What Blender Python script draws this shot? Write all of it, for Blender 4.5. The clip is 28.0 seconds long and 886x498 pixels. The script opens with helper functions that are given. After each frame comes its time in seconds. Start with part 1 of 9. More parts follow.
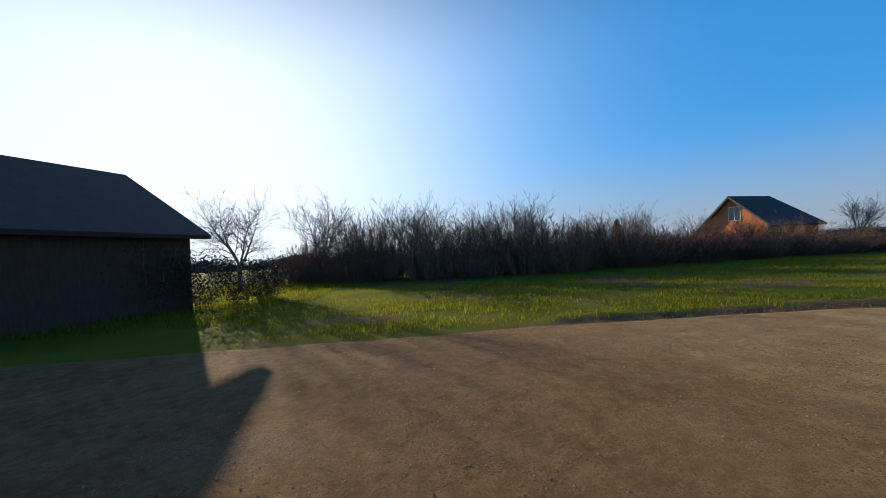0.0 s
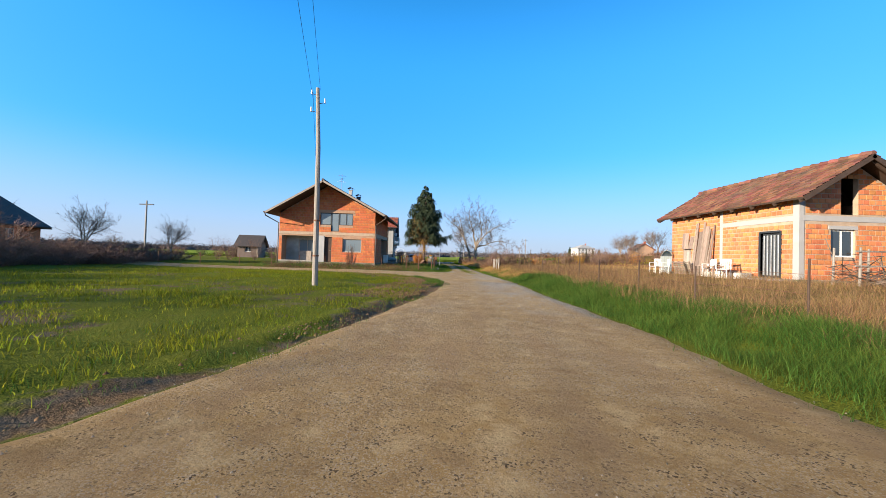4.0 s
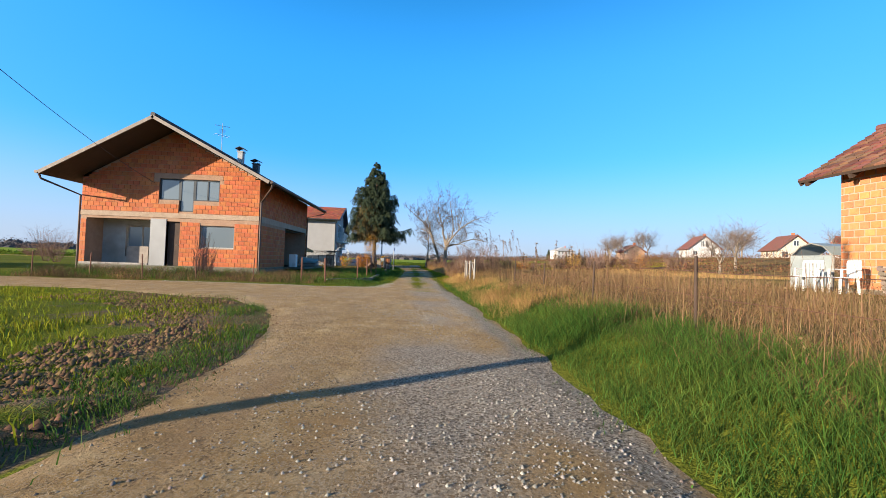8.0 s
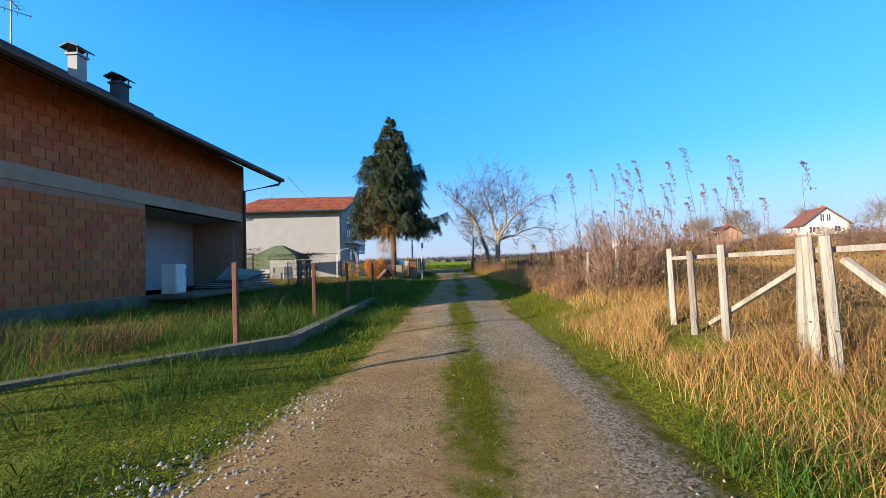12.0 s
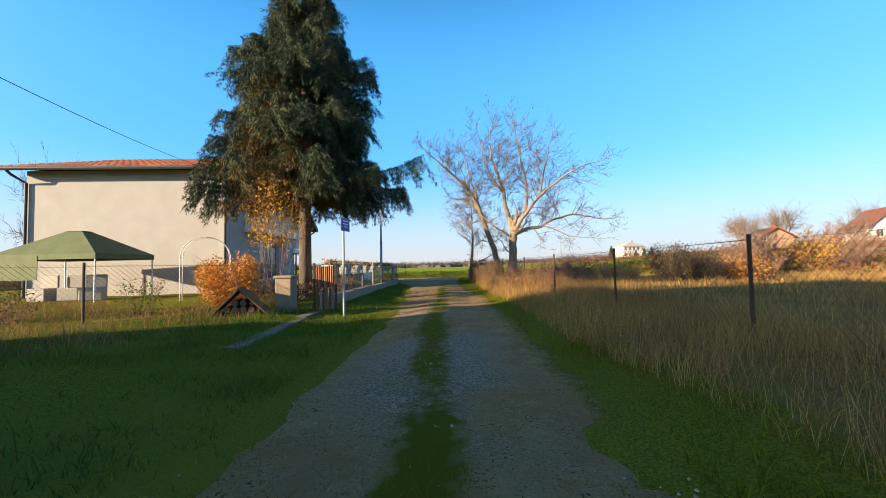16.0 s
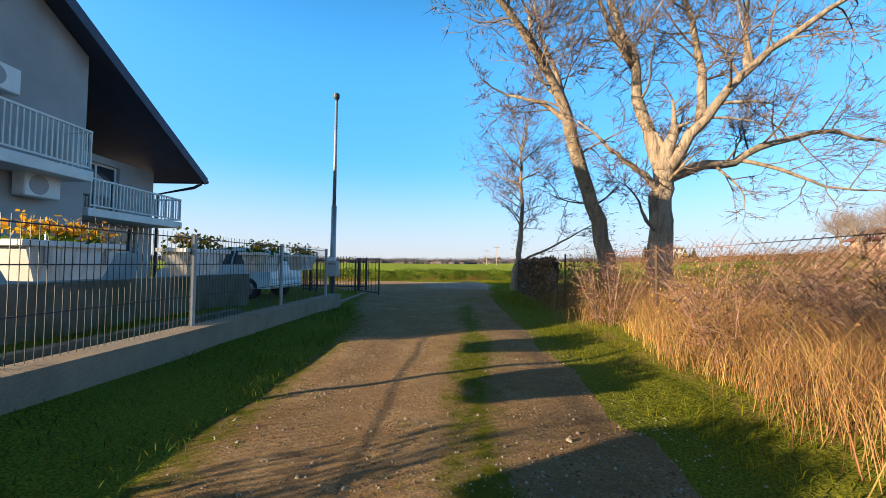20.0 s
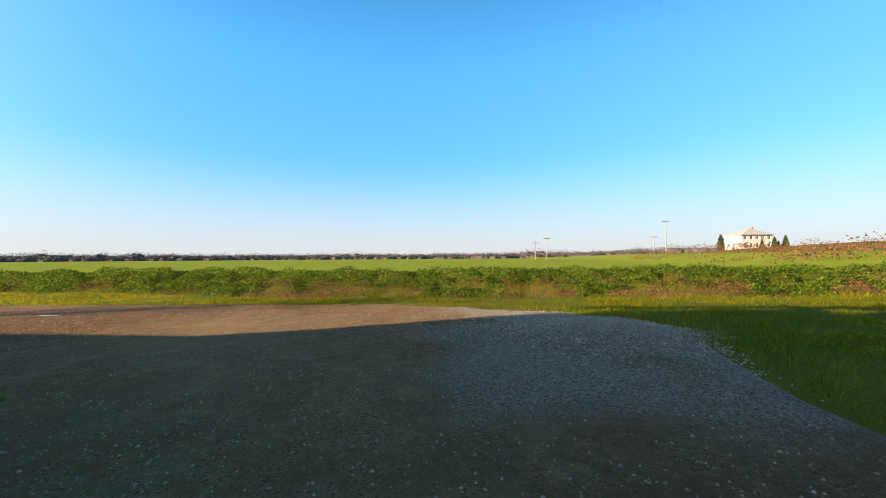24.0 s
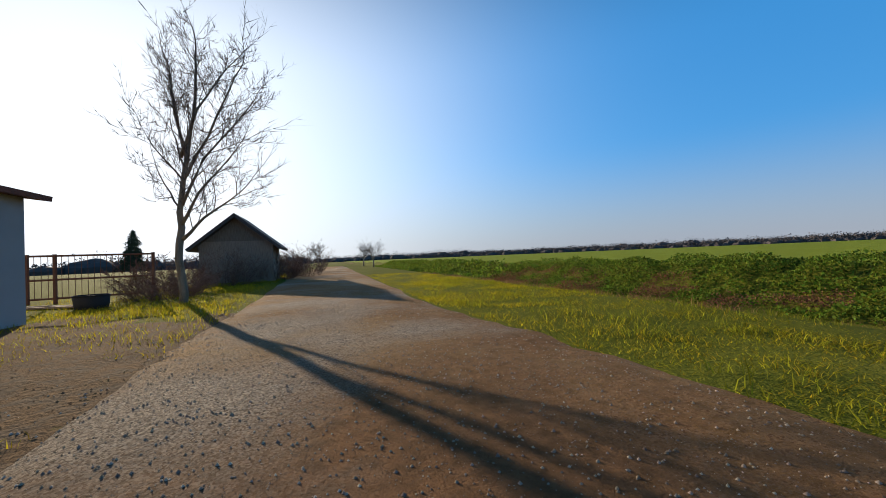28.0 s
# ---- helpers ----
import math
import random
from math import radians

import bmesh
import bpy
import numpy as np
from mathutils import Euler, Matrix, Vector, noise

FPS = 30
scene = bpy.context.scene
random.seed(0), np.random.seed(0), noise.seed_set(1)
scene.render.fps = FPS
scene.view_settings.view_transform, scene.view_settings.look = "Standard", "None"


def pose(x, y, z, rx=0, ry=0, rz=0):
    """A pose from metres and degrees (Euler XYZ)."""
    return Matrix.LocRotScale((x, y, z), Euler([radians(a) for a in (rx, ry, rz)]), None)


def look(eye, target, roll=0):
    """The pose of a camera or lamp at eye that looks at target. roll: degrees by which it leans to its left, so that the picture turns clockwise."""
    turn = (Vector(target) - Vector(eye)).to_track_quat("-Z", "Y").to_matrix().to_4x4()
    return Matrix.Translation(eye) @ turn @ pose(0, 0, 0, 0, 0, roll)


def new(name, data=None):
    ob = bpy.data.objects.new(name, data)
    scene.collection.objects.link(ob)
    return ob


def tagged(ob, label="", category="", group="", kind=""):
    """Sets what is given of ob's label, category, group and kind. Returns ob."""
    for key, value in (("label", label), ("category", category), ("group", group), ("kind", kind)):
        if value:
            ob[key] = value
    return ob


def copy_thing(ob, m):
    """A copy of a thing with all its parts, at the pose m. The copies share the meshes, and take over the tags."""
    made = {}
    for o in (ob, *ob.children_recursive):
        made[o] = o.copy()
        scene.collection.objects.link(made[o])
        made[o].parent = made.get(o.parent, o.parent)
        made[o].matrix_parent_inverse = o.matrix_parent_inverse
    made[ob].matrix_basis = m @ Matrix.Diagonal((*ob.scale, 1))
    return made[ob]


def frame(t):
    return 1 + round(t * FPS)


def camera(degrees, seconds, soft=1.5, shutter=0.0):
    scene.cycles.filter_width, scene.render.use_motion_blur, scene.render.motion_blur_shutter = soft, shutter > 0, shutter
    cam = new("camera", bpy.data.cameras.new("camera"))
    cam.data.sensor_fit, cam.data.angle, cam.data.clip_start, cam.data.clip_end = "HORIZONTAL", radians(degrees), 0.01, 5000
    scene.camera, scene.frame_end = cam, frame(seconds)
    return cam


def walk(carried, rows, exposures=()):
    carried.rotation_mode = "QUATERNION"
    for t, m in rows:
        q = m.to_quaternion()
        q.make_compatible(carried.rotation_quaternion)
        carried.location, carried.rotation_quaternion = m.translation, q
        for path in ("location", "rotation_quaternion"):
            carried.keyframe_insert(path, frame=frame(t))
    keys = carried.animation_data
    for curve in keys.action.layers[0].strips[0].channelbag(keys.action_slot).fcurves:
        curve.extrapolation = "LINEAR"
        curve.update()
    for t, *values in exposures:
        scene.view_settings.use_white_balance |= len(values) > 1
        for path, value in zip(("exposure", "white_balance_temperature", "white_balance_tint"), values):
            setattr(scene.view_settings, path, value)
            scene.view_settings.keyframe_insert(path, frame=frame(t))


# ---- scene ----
cam = camera(97.0, 28.0, soft=0.7)
PATH = [
    (0, (0.994, -31.646, 1.394), (-0.998, -31.471, 1.434), -3.3),
    (0.5, (0.128, -31.073, 1.309), (-1.821, -30.627, 1.351), -3.4),
    (1, (-0.708, -30.394, 1.231), (-2.548, -29.609, 1.264), -2.4),
    (1.5, (-1.412, -29.539, 1.186), (-3.047, -28.386, 1.194), -1.9),
    (2, (-1.986, -28.564, 1.223), (-3.315, -27.069, 1.223), -1.8),
    (2.5, (-2.336, -27.513, 1.237), (-3.293, -25.757, 1.219), -1.7),
    (3, (-2.533, -26.364, 1.219), (-3.086, -24.442, 1.237), 1.2),
    (3.5, (-2.500, -24.986, 1.171), (-2.701, -22.996, 1.192), 2.4),
    (4, (-2.317, -23.587, 1.147), (-2.279, -21.588, 1.186), 1.7),
    (4.5, (-2.106, -22.172, 1.120), (-1.917, -20.182, 1.164), 1.9),
    (6.5, (-0.839, -15.581, 1.074), (-0.509, -13.609, 1.126), 2.2),
    (7, (-0.513, -13.770, 1.102), (-0.217, -11.793, 1.158), 1.8),
    (7.5, (-0.289, -11.965, 1.101), (-0.060, -9.979, 1.155), 1.9),
    (8, (-0.106, -10.126, 1.077), (0.052, -8.133, 1.135), 1.8),
    (8.5, (-0.035, -8.438, 1.040), (0.064, -6.441, 1.095), 1.5),
    (9, (-0.010, -6.790, 1.053), (0.041, -4.792, 1.107), 1.3),
    (9.5, (0.002, -5.063, 1.057), (0.001, -3.064, 1.117), 1.2),
    (10, (-0.029, -3.402, 1.038), (-0.071, -1.404, 1.097), 2.1),
    (10.5, (-0.048, -1.717, 1.046), (-0.096, 0.281, 1.120), 2.5),
    (11, (0.000, 0.000, 1.034), (-0.046, 1.998, 1.103), 0.9),
    (11.5, (0.011, 1.799, 1.012), (-0.036, 3.798, 1.071), -1.1),
    (12, (0.041, 3.722, 1.006), (-0.011, 5.721, 1.070), -1.8),
    (12.5, (0.073, 5.586, 0.942), (0.022, 7.583, 1.032), -2.2),
    (14.5, (0.457, 12.385, 0.903), (0.457, 14.384, 0.973), -2.1),
    (15, (0.524, 14.130, 0.915), (0.517, 16.128, 1.008), -1.7),
    (15.5, (0.561, 15.825, 1.003), (0.546, 17.823, 1.079), -1.6),
    (16, (0.469, 17.570, 1.008), (0.440, 19.568, 1.098), -1.2),
    (16.5, (0.432, 19.331, 1.065), (0.382, 21.328, 1.148), -0.5),
    (17, (0.462, 21.142, 1.078), (0.394, 23.139, 1.141), -0.2),
    (17.5, (0.456, 22.960, 1.082), (0.374, 24.957, 1.140), -0.5),
    (18, (0.453, 24.807, 1.094), (0.359, 26.804, 1.150), -1.3),
    (18.5, (0.362, 26.673, 1.089), (0.263, 28.670, 1.143), -0.3),
    (19, (0.279, 28.465, 1.110), (0.182, 30.462, 1.157), 0.7),
    (19.5, (0.252, 30.293, 1.111), (0.146, 32.289, 1.168), 0.9),
    (20, (0.057, 32.119, 0.985), (-0.043, 34.115, 1.059), 0.6),
    (20.5, (-0.025, 33.886, 0.979), (-0.138, 35.882, 1.049), 0.5),
    (21, (-0.052, 35.714, 0.972), (-0.201, 37.707, 1.059), 0.9),
    (21.5, (0.009, 37.405, 1.036), (-0.197, 39.392, 1.128), 0.9),
    (23.5, (-0.788, 43.424, 1.041), (-1.008, 45.411, 1.091), 0.0),
    (24, (-1.003, 44.453, 1.009), (-1.306, 46.430, 1.057), -0.4),
    (24.5, (-1.325, 45.747, 0.949), (-1.842, 47.679, 0.973), -1.2),
    (25, (-2.004, 46.778, 0.945), (-2.798, 48.614, 0.987), -1.2),
    (25.5, (-2.760, 47.566, 0.953), (-3.826, 49.258, 0.991), 0.0),
    (26, (-3.646, 48.258, 0.951), (-5.000, 49.730, 0.976), -1.0),
    (26.5, (-4.625, 48.801, 0.984), (-6.231, 49.991, 1.047), -1.2),
    (27, (-5.682, 49.211, 1.016), (-7.464, 50.119, 1.055), -1.5),
    (27.5, (-6.820, 49.514, 1.013), (-8.712, 50.158, 1.086), -2.2),
    (28, (-8.054, 49.786, 0.943), (-10.018, 50.163, 0.984), -2.4),
]
walk(cam, [(t, look(eye, target, roll)) for t, eye, target, roll in PATH],
     [(0, 0.5, 6300, 10), (1, 0.55, 6300, 10), (3, 1.2, 6100, 10), (12, 1.25, 6100, 10), (15, 1.5, 7600, 12), (20, 1.5, 7350, 12), (23.5, 1.5, 8000, 12), (26, 1.15, 7400, 12), (27, 1.0, 7050, 12), (28, 0.55, 6700, 12)])

# ---- world, sun ----
SUN_AZ, SUN_EL = radians(-118.5), radians(12.8)
world = bpy.data.worlds.new("sky")
scene.world = world
world.use_nodes = True
wn = world.node_tree
sky = wn.nodes.new("ShaderNodeTexSky")
sky.sky_type, sky.sun_disc = "NISHITA", False
sky.sun_elevation, sky.sun_rotation = SUN_EL, SUN_AZ
sky.air_density, sky.dust_density, sky.ozone_density, sky.altitude = 1.0, 1.2, 2.5, 150
bg = wn.nodes["Background"]
bg.inputs["Strength"].default_value = 0.086
tint = wn.nodes.new("ShaderNodeMix")
tint.data_type, tint.blend_type = "RGBA", "MULTIPLY"
tint.inputs["Factor"].default_value = 1.0
tint.inputs["B"].default_value = (0.45, 0.60, 0.68, 1)
azure = wn.nodes.new("ShaderNodeMix")
azure.data_type, azure.blend_type = "RGBA", "ADD"
azure.inputs["Factor"].default_value = 1.0
azure.inputs["B"].default_value = (0.0, 1.45, 3.9, 1)
wn.links.new(sky.outputs[0], tint.inputs["A"])
wn.links.new(tint.outputs["Result"], azure.inputs["A"])
# thin white haze all round the horizon
where, axes = wn.nodes.new("ShaderNodeTexCoord"), wn.nodes.new("ShaderNodeSeparateXYZ")
fade, haze = wn.nodes.new("ShaderNodeMapRange"), wn.nodes.new("ShaderNodeMix")
fade.interpolation_type = "SMOOTHSTEP"
for key, val in (("From Min", -0.05), ("From Max", 0.26), ("To Min", 0.92), ("To Max", 0.0)):
    fade.inputs[key].default_value = val
haze.data_type = "RGBA"
haze.inputs["B"].default_value = (3.3, 3.5, 3.85, 1)
wn.links.new(where.outputs["Generated"], axes.inputs[0])
wn.links.new(axes.outputs["Z"], fade.inputs["Value"])
wn.links.new(fade.outputs[0], haze.inputs["Factor"])
wn.links.new(azure.outputs["Result"], haze.inputs["A"])
# wide pale glow of hazy air round the sun
dot, near, glow = wn.nodes.new("ShaderNodeVectorMath"), wn.nodes.new("ShaderNodeMath"), wn.nodes.new("ShaderNodeMix")
dot.operation, near.operation, glow.data_type = "DOT_PRODUCT", "POWER", "RGBA"
dot.inputs[1].default_value = (math.sin(SUN_AZ) * math.cos(SUN_EL), math.cos(SUN_AZ) * math.cos(SUN_EL), math.sin(SUN_EL))
front = wn.nodes.new("ShaderNodeClamp")
near.inputs[1].default_value = 5.4
glow.inputs["B"].default_value = (8.2, 9.0, 10.0, 1)
wn.links.new(where.outputs["Generated"], dot.inputs[0])
wn.links.new(dot.outputs["Value"], front.inputs["Value"])
wn.links.new(front.outputs[0], near.inputs[0])
wn.links.new(near.outputs[0], glow.inputs["Factor"])
wn.links.new(haze.outputs["Result"], glow.inputs["A"])
# the sky deepens towards the zenith
deep, dome = wn.nodes.new("ShaderNodeMapRange"), wn.nodes.new("ShaderNodeVectorMath")
deep.interpolation_type, dome.operation = "SMOOTHSTEP", "SCALE"
for key, val in (("From Min", 0.4), ("From Max", 0.85), ("To Min", 1.0), ("To Max", 0.18)):
    deep.inputs[key].default_value = val
wn.links.new(axes.outputs["Z"], deep.inputs["Value"])
wn.links.new(deep.outputs[0], dome.inputs["Scale"])
wn.links.new(glow.outputs["Result"], dome.inputs[0])
wn.links.new(dome.outputs[0], bg.inputs[0])
lamp = bpy.data.lights.new("sun", "SUN")
lamp.energy, lamp.angle, lamp.color = 5.0, radians(0.55), (1.0, 0.84, 0.62)
sun_ob = new("sun", lamp)
SUN_DIR = Vector((math.sin(SUN_AZ) * math.cos(SUN_EL), math.cos(SUN_AZ) * math.cos(SUN_EL), math.sin(SUN_EL)))
sun_ob.matrix_world = look(SUN_DIR * 60, (0, 0, 0))

# ---- materials ----


def material(name, c1, c2, scale=4.0, rough=0.85, bump=0.3, metal=0.0, fine=60.0, stain=None, stain_scale=0.6,
             vary=None, spread=0.25, stretch=(1, 1, 1), spec=0.4, depth=0.02, thin=0.0):
    """Two colours mixed by a coarse and a fine noise, with stains, relief and optional variation per piece."""
    m = bpy.data.materials.new(name)
    m.use_nodes = True
    nt = m.node_tree
    n, ln = nt.nodes, nt.links.new
    bsdf = n["Principled BSDF"]
    co = n.new("ShaderNodeTexCoord")
    mp = n.new("ShaderNodeMapping")
    mp.inputs["Scale"].default_value = stretch
    ln(co.outputs["Object"], mp.inputs["Vector"])
    a, b = n.new("ShaderNodeTexNoise"), n.new("ShaderNodeTexNoise")
    a.inputs["Scale"].default_value, a.inputs["Detail"].default_value = scale, 5
    b.inputs["Scale"].default_value, b.inputs["Detail"].default_value = fine, 3
    ln(mp.outputs[0], a.inputs["Vector"]), ln(mp.outputs[0], b.inputs["Vector"])
    mix = n.new("ShaderNodeMix")
    mix.data_type = "RGBA"
    mix.inputs["A"].default_value, mix.inputs["B"].default_value = (*c1, 1), (*c2, 1)
    add = n.new("ShaderNodeMath")
    add.operation = "MULTIPLY_ADD"
    ln(b.outputs["Fac"], add.inputs[0])
    add.inputs[1].default_value = 0.6
    ln(a.outputs["Fac"], add.inputs[2])
    rng = n.new("ShaderNodeMapRange")
    rng.inputs["From Min"].default_value, rng.inputs["From Max"].default_value = 0.55, 1.05
    ln(add.outputs[0], rng.inputs["Value"])
    ln(rng.outputs[0], mix.inputs["Factor"])
    out = mix.outputs["Result"]
    if stain:
        s = n.new("ShaderNodeTexNoise")
        s.inputs["Scale"].default_value, s.inputs["Detail"].default_value = stain_scale, 6
        ln(mp.outputs[0], s.inputs["Vector"])
        r2 = n.new("ShaderNodeMapRange")
        r2.inputs["From Min"].default_value, r2.inputs["From Max"].default_value = 0.5, 0.72
        ln(s.outputs["Fac"], r2.inputs["Value"])
        mx = n.new("ShaderNodeMix")
        mx.data_type = "RGBA"
        ln(r2.outputs[0], mx.inputs["Factor"]), ln(out, mx.inputs["A"])
        mx.inputs["B"].default_value = (*stain, 1)
        out = mx.outputs["Result"]
    if vary:
        if vary == "object":
            src = n.new("ShaderNodeObjectInfo").outputs["Random"]
        else:
            src = n.new("ShaderNodeNewGeometry").outputs["Random Per Island"]
        hv = n.new("ShaderNodeHueSaturation")
        r3 = n.new("ShaderNodeMapRange")
        r3.inputs["To Min"].default_value, r3.inputs["To Max"].default_value = 1 - spread, 1 + spread
        ln(src, r3.inputs["Value"]), ln(r3.outputs[0], hv.inputs["Value"])
        r4 = n.new("ShaderNodeMapRange")
        r4.inputs["To Min"].default_value, r4.inputs["To Max"].default_value = 0.5 - spread * 0.06, 0.5 + spread * 0.06
        w = n.new("ShaderNodeMath")
        w.operation = "FRACT"
        w2 = n.new("ShaderNodeMath")
        w2.operation = "MULTIPLY"
        w2.inputs[1].default_value = 7.31
        ln(src, w2.inputs[0]), ln(w2.outputs[0], w.inputs[0]), ln(w.outputs[0], r4.inputs["Value"])
        ln(r4.outputs[0], hv.inputs["Hue"])
        ln(out, hv.inputs["Color"])
        out = hv.outputs[0]
    ln(out, bsdf.inputs["Base Color"])
    bsdf.inputs["Roughness"].default_value, bsdf.inputs["Metallic"].default_value = rough, metal
    bsdf.inputs["Specular IOR Level"].default_value = spec
    if bump:
        bp = n.new("ShaderNodeBump")
        bp.inputs["Strength"].default_value, bp.inputs["Distance"].default_value = bump, depth
        ln(add.outputs[0], bp.inputs["Height"]), ln(bp.outputs[0], bsdf.inputs["Normal"])
    if thin:
        tr, sh = n.new("ShaderNodeBsdfTranslucent"), n.new("ShaderNodeMixShader")
        ln(out, tr.inputs["Color"]), ln(bsdf.outputs[0], sh.inputs[1]), ln(tr.outputs[0], sh.inputs[2])
        sh.inputs[0].default_value = thin
        ln(sh.outputs[0], n["Material Output"].inputs["Surface"])
    return m


def glass_pane(name, tint, rough=0.04):
    m = bpy.data.materials.new(name)
    m.use_nodes = True
    b = m.node_tree.nodes["Principled BSDF"]
    b.inputs["Base Color"].default_value = (*tint, 1)
    b.inputs["Roughness"].default_value, b.inputs["Specular IOR Level"].default_value = rough, 0.8
    nz = m.node_tree.nodes.new("ShaderNodeTexNoise")
    nz.inputs["Scale"].default_value = 1.3
    bp = m.node_tree.nodes.new("ShaderNodeBump")
    bp.inputs["Strength"].default_value, bp.inputs["Distance"].default_value = 0.08, 0.02
    m.node_tree.links.new(nz.outputs[0], bp.inputs["Height"])
    m.node_tree.links.new(bp.outputs[0], b.inputs["Normal"])
    return m


